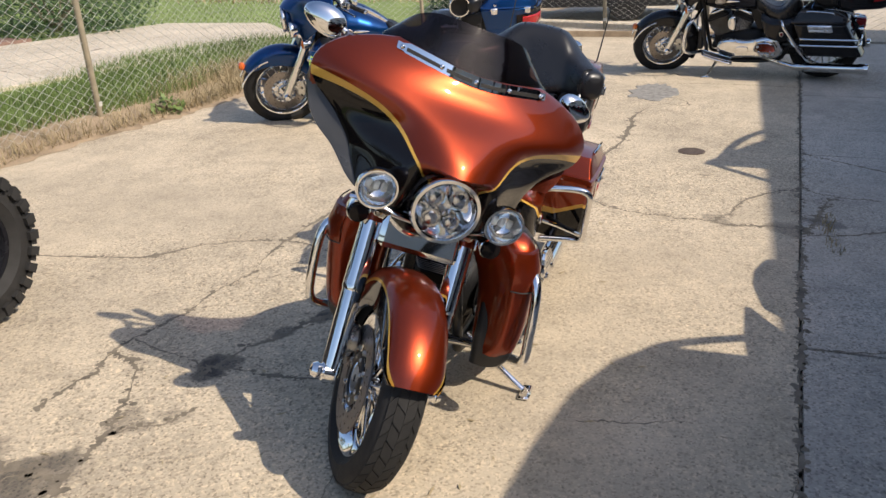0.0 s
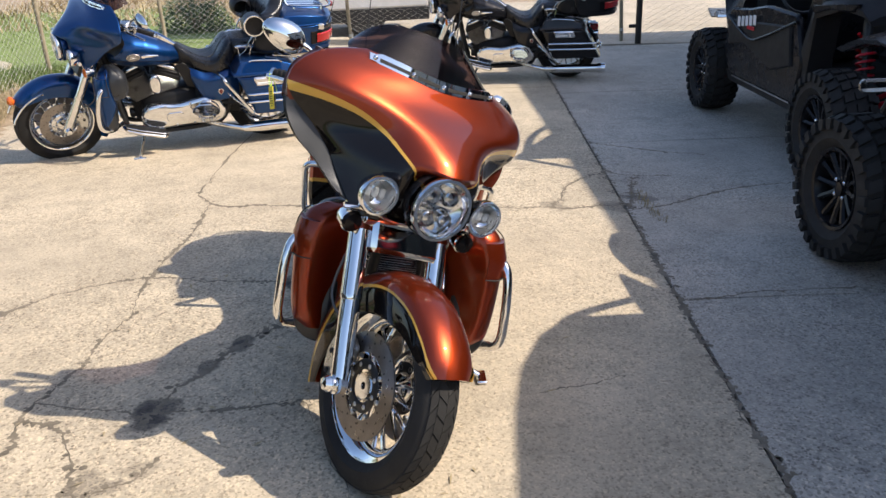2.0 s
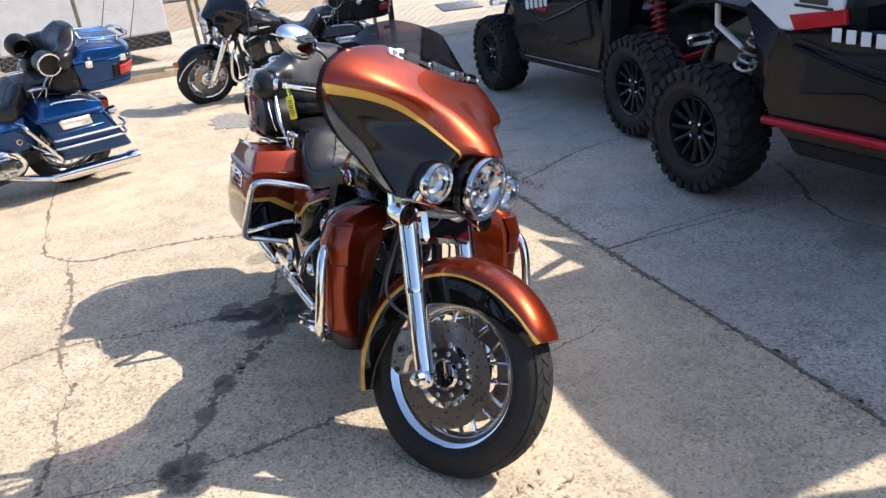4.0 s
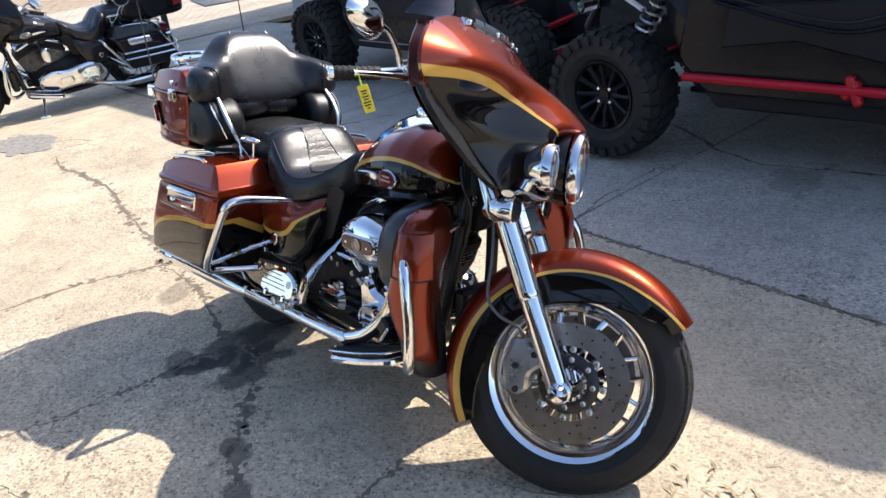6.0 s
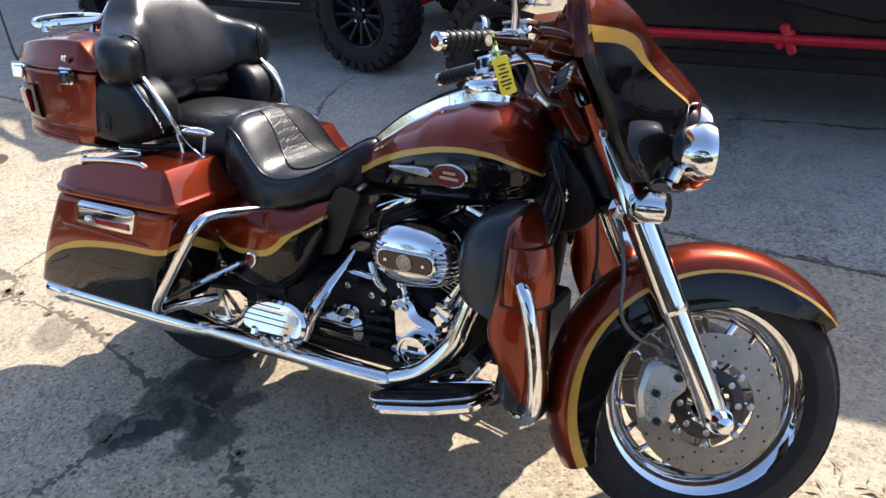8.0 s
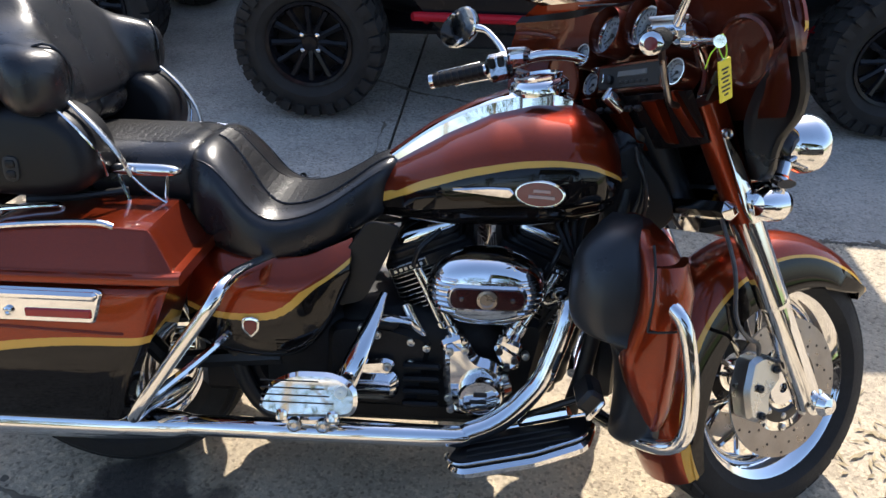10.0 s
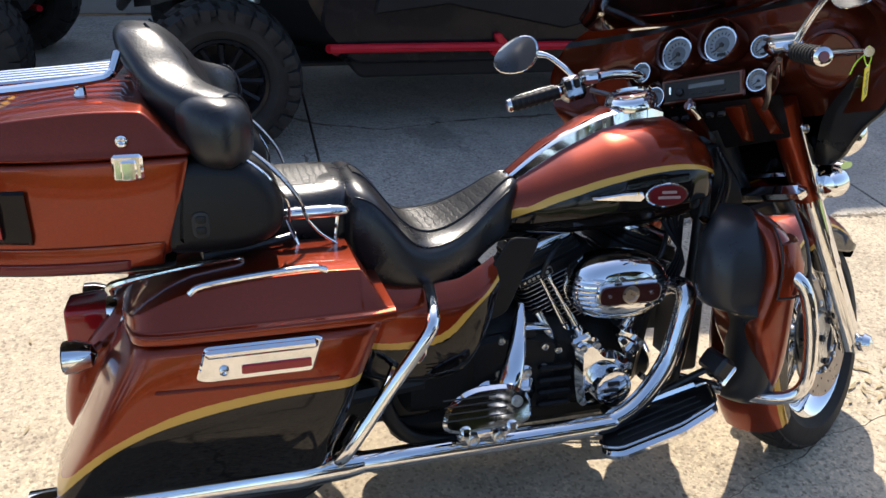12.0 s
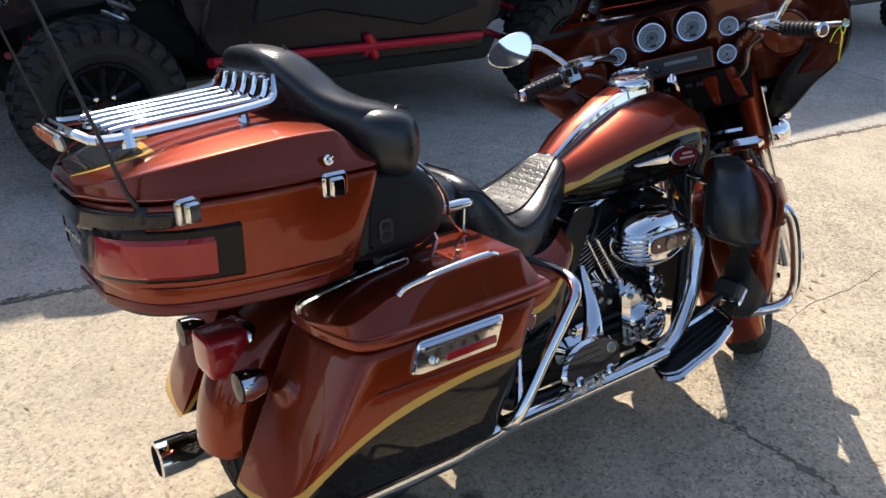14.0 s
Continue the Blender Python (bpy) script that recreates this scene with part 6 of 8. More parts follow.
    for sd in (-1, 1):
        P("neck_cover", cushion(rounded([(1.165, 0.820), (1.235, 0.872), (1.318, 0.770), (1.338, 0.705), (1.300, 0.662), (1.235, 0.640), (1.185, 0.690)], 0.02, 3), 0.024, 0.008, T(0, sd * 0.052, 0) @ RX90, 3), M_PLASTIC, "black steering neck cover")
        PS("cable", [tube([(1.235, sd * (0.07 + 0.012 * i), 0.86 - 0.01 * i), (1.255, sd * (0.085 + 0.01 * i), 0.79), (1.240 + 0.012 * i, sd * 0.080, 0.71), (1.205 + 0.012 * i, sd * 0.07, 0.60)], 0.0048, 8, 4) for i in range(3)], M_DARK, "black cable")
        PS("cable_union", [lathe([(0.007, -0.010), (0.008, -0.008), (0.008, 0.008), (0.007, 0.010)], 8, T(1.262, sd * 0.074, z) @ RY(70)) for z in (0.752, 0.735)], chrome)
    P("backbone", tube([(1.25, 0, 0.88), (1.10, 0, 0.74), (0.70, 0, 0.68), (0.40, 0, 0.60)], 0.035, 10, 4), M_DARK)
    P("steering_head", tube([(1.270, 0, 0.90), (1.355, 0, 0.72)], 0.038, 14), M_DARK)
    P("oil_cooler", box(0.05, 0.16, 0.20, T(1.22, 0, 0.36), 0.01), M_DARK, "", None)
    P("horn_cover", cushion(rounded([(0.872, 0.505), (0.905, 0.495), (0.945, 0.515), (0.955, 0.60), (0.925, 0.645), (0.885, 0.640), (0.862, 0.59)], 0.03, 5), 0.06, 0.022, T(0, 0.175, 0) @ RX90, 4), chrome, "teardrop chrome horn cover")
    P("electrics_box", box(0.30, 0.25, 0.24, T(0.43, 0, 0.52), 0.02), M_PLASTIC)
    P("battery_tray", box(0.24, 0.20, 0.20, T(0.40, 0, 0.34), 0.02), M_PLASTIC)
    PS("wiring", [tube([(1.22, -0.05 - 0.012 * i, 0.80), (1.14 - 0.02 * i, -0.10, 0.72), (1.12, -0.12 - 0.01 * i, 0.60), (1.06, -0.10, 0.50 - 0.02 * i)], 0.006, 6, 4) for i in range(4)], M_PLASTIC)
    P("kickstand", Geo().join(tube([(1.02, 0.12, 0.20), (1.06, 0.25, 0.14), (1.095, 0.372, 0.088)], [0.014, 0.012, 0.011], 10, 4), box(0.09, 0.040, 0.014, T(1.10, 0.385, 0.083) @ RX(lean), 0.005)), chrome, "chrome side stand")
    return root

def tint_mat():
    """Smoked acrylic sheet that lets some light through."""
    m, nt, b = nodes_of("smoked_acrylic")
    tr, gl, fr, mx = (nt.nodes.new("ShaderNode" + k) for k in ("BsdfTransparent", "BsdfGlossy", "Fresnel", "MixShader"))
    tr.inputs[0].default_value, gl.inputs["Roughness"].default_value, fr.inputs[0].default_value = (0.34, 0.27, 0.28, 1), 0.03, 1.35
    nt.links.new(fr.outputs[0], mx.inputs[0])
    nt.links.new(tr.outputs[0], mx.inputs[1])
    nt.links.new(gl.outputs[0], mx.inputs[2])
    nt.links.new(mx.outputs[0], nt.nodes["Material Output"].inputs[0])
    return m


M_TINT = tint_mat()
LEAN, STEER = 11.0, 31.0
hero = motorcycle("touring_motorcycle", "copper and black touring motorcycle leaning on its side stand", I4, LEAN, STEER, M_COPPER, M_TWO, True)


# ---- side-by-side off-road vehicles ----
M_UBLK = mat("gloss_black_panel", (0.010, 0.010, 0.012), 0.25, coat=0.08, var=0.2)
M_UGRY = mat("charcoal_plastic", (0.016, 0.016, 0.017), 0.5, bmp=0.2, bscale=200, var=0.2)
for q in (M_UBLK, M_UGRY):
    q.node_tree.nodes["Principled BSDF"].inputs["Specular IOR Level"].default_value = 0.14
M_URED = mat("red_powder_coat", (0.42, 0.012, 0.022), 0.35, coat=0.4)
M_UWHT = mat("white_panel", (0.68, 0.70, 0.74), 0.3, coat=0.6)


def lug_tyre(R, w, rim):
    """An off-road tyre with chunky staggered lugs."""
    g = Geo()
    n = 27
    for i in range(n):
        for s, y0, y1, off in ((-1, 0.02, 0.23, 0.0), (1, 0.02, 0.23, 0.5), (-1, 0.29, 0.50, 0.5), (1, 0.29, 0.50, 0.0)):
            a = 2 * math.pi * (i + off) / n
            half = 0.33 * 2 * math.pi / n
            v = []
            for yy, dr in ((y0, 0.0), (y1, 0.0 if y1 < 0.4 else 0.022)):
                for da in (-half, half):
                    for r in (R - 0.035 - dr, R - 0.004 - dr):
                        t = a + da + s * (yy - 0.25) * 0.25
                        v.append((r * math.cos(t), s * yy * w, r * math.sin(t)))
            g.add(v, [(0, 1, 3, 2), (4, 6, 7, 5), (1, 5, 7, 3), (0, 4, 5, 1), (2, 3, 7, 6)])
            if y1 > 0.4:
                q = []
                for r, yy in ((R - 0.024, 0.50), (R - 0.075, 0.515)):
                    for da in (-half * 0.8, half * 0.8):
                        for dy in (-0.02, 0.012):
                            q.append((r * math.cos(a + da), s * (yy * w + dy), r * math.sin(a + da)))
                g.add(q, [(0, 1, 3, 2), (4, 6, 7, 5), (1, 5, 7, 3), (0, 4, 5, 1), (2, 3, 7, 6)])
    return g


def coil(p, q, r, turns, wire):
    p, q = Vector(p), Vector(q)
    d = (q - p).normalized()
    a = d.cross(Vector((1, 0, 0))).normalized()
    b = d.cross(a)
    n = turns * 10
    return tube([p + (q - p) * (i / n) + r * (math.cos(2 * math.pi * i / 10) * a + math.sin(2 * math.pi * i / 10) * b) for i in range(n + 1)], wire, 6)


def side_by_side(label, M, spring, white, letters, WB=1.225):
    """Nose along x, middle of the wheelbase at the origin; both sides alike."""
    root = thing("side_by_side", label, "vehicle", M, "off-road vehicles")
    P = lambda n, g, mt, lb="", to=root, sharp=35: part(n, g, mt, to, lb, None, sharp)
    TW, R, W = 0.67, 0.365, 0.27
    dx = WB - 1.225
    bar = M_URED if white else M_DARK
    for sx in (-1, 1):
        for s in (-1, 1):
            A = T(sx * WB, s * TW, R)
            rim_r = 0.19
            rg = lathe([(rim_r, -0.11), (rim_r + 0.012, -0.115), (rim_r + 0.012, -0.10), (rim_r - 0.012, -0.05), (rim_r - 0.012, 0.08), (rim_r + 0.012, 0.10), (rim_r + 0.012, 0.115), (rim_r - 0.004, 0.11), (rim_r - 0.025, 0.06), (rim_r - 0.025, -0.06)], 40, RX90 if s < 0 else RX(-90), True)
            spk = []
            for i in range(12):
                a = 2 * math.pi * i / 12
                spk.append(tube([(0.045 * math.cos(a), s * 0.055, 0.045 * math.sin(a)), (0.11 * math.cos(a), s * 0.075, 0.11 * math.sin(a)), ((rim_r - 0.012) * math.cos(a), s * 0.085, (rim_r - 0.012) * math.sin(a))], [0.020, 0.014, 0.018], 6))
            rg.join(lathe([(0.075, 0.02), (0.075, 0.055), (0.06, 0.068), (0.035, 0.070), (0.032, 0.085), (0.001, 0.088)], 24, RX90 if s < 0 else RX(-90)))
            wh = P("wheel", rg.at(A), M_UBLK, "black alloy wheel")
            P("wheel_back", lathe([(0.05, -0.005), (rim_r - 0.022, -0.005), (rim_r - 0.022, -0.025), (0.05, -0.025)], 32, RX90 if s < 0 else RX(-90), True).at(A), M_CAST, "", wh)
            for sg in spk:
                P("spoke", sg.at(A), M_UBLK, "", wh)
            P("tyre", tyre_geo(R - 0.018, W, rim_r + 0.002, 48).at(A), M_RUBBER, "black off-road tyre", wh, 25)
            tagged(P("tread", lug_tyre(R, W, rim_r).at(A), M_RUBBER, "chunky staggered tread", wh, 25), kind="stuff")
            for i in range(4):
                a = radians(45 + 90 * i)
                P("wheel_nut", lathe([(0.011, 0.06), (0.011, 0.082), (0.006, 0.086), (0.001, 0.086)], 8, A @ T(0.052 * math.cos(a), 0, 0.052 * math.sin(a)) @ (RX90 if s < 0 else RX(-90))), M_CHROME, "", wh)
            # suspension
            y0, y1 = s * 0.22, s * 0.56
            for ag in (tube([(sx * WB - 0.22, y0, 0.36), (sx * WB, y1, 0.30)], 0.019, 8), tube([(sx * WB + 0.20, y0, 0.36), (sx * WB, y1, 0.30)], 0.019, 8)):
                P("lower_arm", ag, M_URED, "red suspension arm")
            for ag in (tube([(sx * WB - 0.18, y0, 0.55), (sx * WB, y1, 0.46)], 0.017, 8), tube([(sx * WB + 0.16, y0, 0.55), (sx * WB, y1, 0.46)], 0.017, 8)):
                P("upper_arm", ag, M_URED, "red suspension arm")
            P("upright", box(0.08, 0.07, 0.24, T(sx * WB, s * 0.58, 0.38), 0.02), M_CAST)
            p0, p1 = ((WB + 0.06, s * 0.54, 0.42), (WB - 0.356, s * 0.54, 1.00)) if white and sx > 0 else ((sx * (WB + 0.02), s * 0.50, 0.42), (sx * (WB - 0.13), s * 0.46, 1.00))
            sh = P("shock", Geo().join(tube([p0, p1], 0.018, 10), tube([Vector(p0).lerp(Vector(p1), 0.62), Vector(p1)], 0.030, 14)), M_DARK, "coil-over shock absorber")
            P("spring", coil(Vector(p0).lerp(Vector(p1), 0.18), Vector(p0).lerp(Vector(p1), 0.86), 0.052, 9, 0.0085), spring, "coil spring", sh)
            P("drive_shaft", tube([(sx * WB, s * 0.12, 0.42), (sx * WB, s * 0.56, 0.37)], 0.022, 8), M_DARK)
    # tub and floor
    tub = P("tub", loft([[Vector((x, y, z)) for y, z in rounded([(-hw, z1), (-hw, z0 + 0.08), (-hw + 0.10, z0), (hw - 0.10, z0), (hw, z0 + 0.08), (hw, z1)], 0.03, 2)] for x, hw, z0, z1 in ((-1.45, 0.22, 0.42, 0.72), (-0.88, 0.30, 0.34, 0.72), (-0.78, 0.62, 0.32, 0.62), (0.70, 0.64, 0.32, 0.60), (0.80, 0.32, 0.34, 0.70), (1.50, 0.22, 0.44, 0.72))]), M_UGRY, "black plastic floor tub")
    P("skid_plate", box(2.2, 0.6, 0.03, T(0, 0, 0.30), 0.01), M_DARK, "", tub)
    for s in (-1, 1):
        F = (lambda g: g) if s < 0 else (lambda g: g.flip())
        # door with a raised crease, rear quarter, front wing
        dpts = [(-0.72, 0.42), (0.62 + dx, 0.42), (0.78 + dx, 0.60), (0.70 + dx, 0.94), (0.25, 0.97), (-0.10, 1.02), (-0.66, 1.00), (-0.80, 0.70)]
        dr = P("door", F(plate(rounded(dpts, 0.05, 3), 0.05, T(0, -0.70, 0) @ RX90, 0.015)), M_UBLK, "black side door with sharp creases")
        P("door_panel", F(plate([(-0.66, 0.66), (-0.30, 0.58), (0.30, 0.70), (0.66, 0.66), (0.62, 0.86), (0.2, 0.88), (-0.6, 0.92)], 0.03, T(0, -0.728, 0) @ RX90, 0.012)), M_UGRY, "", dr)
        P("door_ridge", F(tube([(-0.70, -0.735, 0.96), (-0.15, -0.750, 0.80), (0.15, -0.750, 0.76), (0.70, -0.735, 0.88)], 0.016, 8, 4, 0.6)), M_UBLK, "", dr)
        if white:
            P("door_line", F(tube([(-0.66, -0.738, 0.99), (-0.12, -0.752, 0.84), (0.15, -0.752, 0.80), (0.68, -0.738, 0.91)], 0.004, 6, 4)), M_DARK, "", dr)
        if letters:
            for i in range(5):
                P("letter_bar", F(box(0.055, 0.006, 0.075, T(0.05 + 0.085 * i, -0.752, 0.90 - 0.01 * i), 0.004)), M_UWHT, "", dr)
            P("sticker", F(box(0.16, 0.006, 0.028, T(0.12, -0.752, 0.835), 0.003)), M_URED, "", dr)
        P("rocker_panel", F(plate(rounded([(-0.80, 0.34), (0.72, 0.34), (0.80, 0.44), (-0.86, 0.46)], 0.03, 3), 0.06, T(0, -0.66, 0) @ RX90, 0.015)), M_UGRY, "black sill")
        rq = P("rear_quarter", F(loft([[Vector((x, y, z)) for y, z in ((-0.70, zb), (-0.715, (zb + zt) / 2), (-0.66, zt), (-0.56, zt + 0.02), (-0.54, zb + 0.02))] for x, zb, zt in ((-0.74, 0.50, 1.02), (-0.84, 0.60, 1.06), (-0.90, 1.00, 1.10), (-1.25, 1.08, 1.15), (-1.52, 1.06, 1.13), (-1.62, 1.02, 1.07))])), M_UGRY, "black rear wing")
        P("quarter_panel", F(plate([(-0.90, 1.03), (-0.86, 1.08), (-1.48, 1.13), (-1.42, 1.08), (-1.10, 1.07)], 0.03, T(0, -0.708, 0) @ RX90, 0.01)), M_UWHT if white else M_UBLK, "white rear panel with a red band" if white else "black rear panel", rq)
        if white:
            P("quarter_band", F(plate([(-0.76, 0.90), (-0.755, 0.97), (-0.84, 1.00), (-0.83, 0.92)], 0.03, T(0, -0.714, 0) @ RX90, 0.006)), M_URED, "red band", rq)
        fw = P("front_wing", F(loft([[Vector((x, y, z)) for y, z in ((-0.69, zb), (-0.72, (zb + zt) / 2), (-0.64, zt), (-0.40, zt + 0.05), (-0.40, zb + 0.03))] for x, zb, zt in ((0.60, 0.50, 1.02), (0.72 + dx, 0.52, 1.03), (0.82 + dx, 0.70, 1.05), (0.90 + dx, 1.00, 1.08), (1.15 + dx, 1.05, 1.10), (1.45, 1.04, 1.08), (1.62, 0.98, 1.02))])), M_UBLK, "black front wing")
        if white:
            P("wing_panel", F(plate([(0.44, 1.09), (0.46, 1.00), (0.74, 0.945), (0.80, 0.95), (1.02, 1.10), (0.74, 1.12)], 0.03, T(0, -0.722, 0) @ RX90, 0.01)), M_UWHT, "white wing panel", fw)
            P("wing_band", F(plate([(0.42, 0.99), (0.43, 1.055), (0.735, 1.02), (0.70, 0.95)], 0.03, T(0, -0.728, 0) @ RX90, 0.006)), M_URED, "red band", fw)
            P("decal_bar", F(box(0.16, 0.004, 0.028, T(0.60, -0.739, 1.085) @ RY(-4), 0.002)), M_INK, "", fw)
            P("decal_bar", F(box(0.22, 0.004, 0.014, T(0.60, -0.739, 1.058) @ RY(-4), 0.002)), M_INK, "", fw)
            for i in range(5):
                P("letter_bar", F(box(0.050, 0.006, 0.060, T(0.46 - 0.075 * i, -0.742, 0.945 - 0.004 * i), 0.004)), M_UWHT, "", dr)
            P("lamp_fang", F(plate([(1.435, 1.055), (1.405, 1.055), (1.405, 0.918), (1.222, 0.806), (1.236, 0.786), (1.436, 0.900)], 0.026, T(0, -0.545, 0) @ RX90, 0.008)), M_UWHT, "pale fang-shaped guard", fw)
        P("head_lamp", F(box(0.06, 0.20, 0.07, T(1.66, -0.45, 0.80) @ RY(15), 0.02)), M_LENS, "", fw)
        # nerf bar
        if letters:
            P("sill_line", F(tube([(-0.70, -0.70, 0.40), (0.60, -0.70, 0.40)], 0.006, 6)), M_STEEL, "", dr)
        else:
            nb = P("nerf_bar", F(Geo().join(tube([(-0.62, -0.60, 0.45), (-0.66, -0.70, 0.49), (-0.58, -0.745, 0.498), (0.76, -0.745, 0.505), (0.82, -0.70, 0.49), (0.82, -0.60, 0.45)], 0.022, 10, 4))), bar, "red tubular side step" if white else "black tubular side step")
            P("bar_bracket", F(Geo().join(box(0.04, 0.06, 0.14, T(0.025, -0.735, 0.50) @ RY(22), 0.01), box(0.04, 0.06, 0.10, T(0.04, -0.73, 0.50) @ RY(-40), 0.01))), bar, "", nb)
        # roll cage
        back = [(-0.76, -0.54, 1.94), (-0.84, -0.55, 1.88), (-1.36, -0.58, 1.06)] if letters else [(-0.85, -0.53, 1.95), (-1.22, -0.53, 1.94), (-1.30, -0.54, 1.80), (-1.36, -0.58, 1.06)]
        P("cage_tube", F(tube([(0.86, -0.58, 0.98), (0.50, -0.55, 1.54), (0.25, -0.53, 1.72), (-0.05, -0.53, 1.84), (-0.40, -0.53, 1.91)] + back, 0.025, 10, 5)), M_DARK, "black roll cage tube")
        P("cage_brace", F(tube([(-0.62, -0.54, 1.90), (-0.70, -0.56, 1.50), (-0.78, -0.60, 1.02)], 0.022, 10, 3)), M_DARK)
        # seat
        stt = P("bucket_seat", F(loft([superring(x, -0.30, z, hy, hz, 3, 20, -0.2) for x, z, hy, hz in ((0.12, 0.72, 0.22, 0.06), (-0.10, 0.70, 0.24, 0.08), (-0.28, 0.70, 0.24, 0.09), (-0.36, 0.90, 0.24, 0.26), (-0.44, 1.05, 0.22, 0.40), (-0.50, 1.10, 0.16, 0.36))])), M_LEATHER, "black bucket seat with a red stripe")
        P("seat_stripe", F(box(0.015, 0.05, 0.5, T(-0.345, -0.30, 1.08) @ RY(-12), 0.005)), M_URED, "", stt)
    P("hood", loft([[Vector((x, y, z)) for y, z in ((-hw, zb), (-hw * 0.9, zt - 0.02), (-hw * 0.4, zt + 0.01), (0, zt + 0.02), (hw * 0.4, zt + 0.01), (hw * 0.9, zt - 0.02), (hw, zb))] for x, hw, zb, zt in ((0.74, 0.50, 0.80, 1.06), (1.00, 0.40, 0.76, 1.06), (1.35, 0.36, 0.70, 0.98), (1.66, 0.36, 0.62, 0.84), (1.74, 0.30, 0.60, 0.74))]), M_UBLK, "black sloping bonnet")
    roof = ((0.44, 1.60, 0.58), (0.25, 1.74, 0.58), (-0.05, 1.86, 0.58), (-0.40, 1.93, 0.58), (-0.85, 1.98, 0.58), (-1.22, 1.97, 0.58), (-1.32, 1.92, 0.58)) if not letters else ((0.44, 1.60, 0.30), (0.25, 1.74, 0.33), (-0.05, 1.86, 0.37), (-0.40, 1.93, 0.48), (-0.74, 1.97, 0.60), (-0.80, 1.97, 0.60))
    P("roof", loft([superring(x, 0, z, hw, 0.03, 4, 20) for x, z, hw in roof]), M_UBLK, "black hard roof")
    P("cross_tube", tube([(0.86, -0.58, 0.98), (0.86, 0.58, 0.98)], 0.022, 8), M_DARK)
    P("cross_tube", tube([(-0.70, -0.57, 1.30), (-0.70, 0.57, 1.30)], 0.022, 8), M_DARK)
    P("bed", box(0.66, 0.74, 0.20, T(-1.22, 0, 0.98), 0.03), M_UGRY, "black cargo bed")
    P("engine_block", box(0.55, 0.50, 0.36, T(-1.10, 0, 0.62), 0.05), M_CAST)
    P("exhaust_can", lathe([(0.03, -0.20), (0.075, -0.18), (0.08, 0.14), (0.05, 0.20), (0.03, 0.24)], 20, T(-1.50, -0.18, 0.92) @ RX90), M_ALU, "silver silencer")
    P("exhaust_tip", tube([(-1.42, -0.30, 0.98), (-1.60, -0.34, 1.02), (-1.74, -0.36, 1.03)], [0.052, 0.055, 0.046], 16, 4), M_ALU, "silver exhaust tip")
    for s in (-1, 1):
        P("trailing_link", tube([(-0.80, s * 0.36, 0.46), (-1.20, s * 0.52, 0.36)], 0.022, 8), M_URED, "red trailing link")
        P("rear_link", tube([(-1.55, s * 0.16, 0.62), (-1.24, s * 0.54, 0.48)], 0.016, 8), M_URED, "red suspension link")
    P("bumper", tube([(-1.60, -0.40, 0.70), (-1.70, -0.36, 0.62), (-1.70, 0.36, 0.62), (-1.60, 0.40, 0.70)], 0.022, 8, 3), M_DARK)
    P("grille", box(0.03, 0.50, 0.20, T(1.715, 0, 0.72) @ RY(10), 0.02), M_UGRY, "black front grille")
    P("front_bumper", tube([(1.66, -0.34, 0.80), (1.80, -0.28, 0.60), (1.80, 0.28, 0.60), (1.66, 0.34, 0.80)], 0.022, 8, 3), M_DARK)
    P("steering_wheel", lathe([(0.15, -0.012), (0.165, 0), (0.15, 0.012), (0.135, 0)], 24, T(0.34, 0.30, 1.05) @ RY(-60), True), M_DARK)
    P("dashboard", box(0.22, 1.1, 0.20, T(0.62, 0, 0.98), 0.05), M_UGRY)
    return root


M_SPRW = mat("silver_spring", (0.55, 0.56, 0.57), 0.3, 0.8)
side_by_side("black, red and white side-by-side with a red step bar", T(1.48, 2.99, 0) @ RZ(180), M_SPRW, True, False, 1.36)
side_by_side("black side-by-side with red coil springs", T(-2.31, 3.58, 0) @ RZ(180 - 3.6), M_URED, False, True)
side_by_side("black side-by-side parked at the end of the row", T(6.4, 3.10, 0) @ RZ(2), M_SPRW, False, True)
side_by_side("dark side-by-side across from the motorcycle", T(2.40, -2.72, 0) @ RZ(0), M_SPRW, False, False)

# ---- the other motorcycles ----
motorcycle("touring_motorcycle", "blue touring motorcycle with chrome rails on its side stand", T(-3.42, -0.99, 0) @ RZ(-70.6) @ Matrix.Scale(1.07, 4), 12.0, 14.0, M_BLUE, M_BLUE, False, True, True, True, False)
motorcycle("touring_motorcycle", "black touring motorcycle with chrome rails on its side stand", T(-5.68, 2.12, 0) @ RZ(-98.0) @ Matrix.Scale(1.04, 4), 11.0, 20.0, M_BLACKL, M_BLACKL, False, True, False, True, False)

# ---- tag on the brake lever ----
tag = thing("key_tag", "yellow plastic key tag hung from the lever on a lime tie", "tag", T(1.262, -0.250, 1.192) @ RY(-14))
body = part("tag_card", plate(rounded([(-0.014, -0.098), (0.014, -0.098), (0.014, -0.030), (-0.014, -0.030)], 0.003, 3), 0.0025, RZ(35) @ RX90, 0.0006), M_YELLOW, tag)
for i, (w, z) in enumerate(((0.016, -0.045), (0.011, -0.0515), (0.019, -0.059), (0.013, -0.0655), (0.020, -0.073), (0.018, -0.080), (0.009, -0.087))):
    part("print_bar", box(w, 0.0032, 0.0034, RZ(35) @ T(0, 0, z), 0.0003), M_INK, body)
part("tie", Geo().join(tube([(0, 0, -0.033), (0.004, -0.003, -0.016), (0, 0, 0.010), (-0.006, 0.004, -0.010), (0, 0, -0.033)], 0.0012, 6, 4), tube([(0.002, 0, 0.0), (-0.016, 0.010, -0.020), (-0.026, 0.014, -0.045)], 0.0012, 6, 4)), M_LIME, tag, "lime plastic tie")
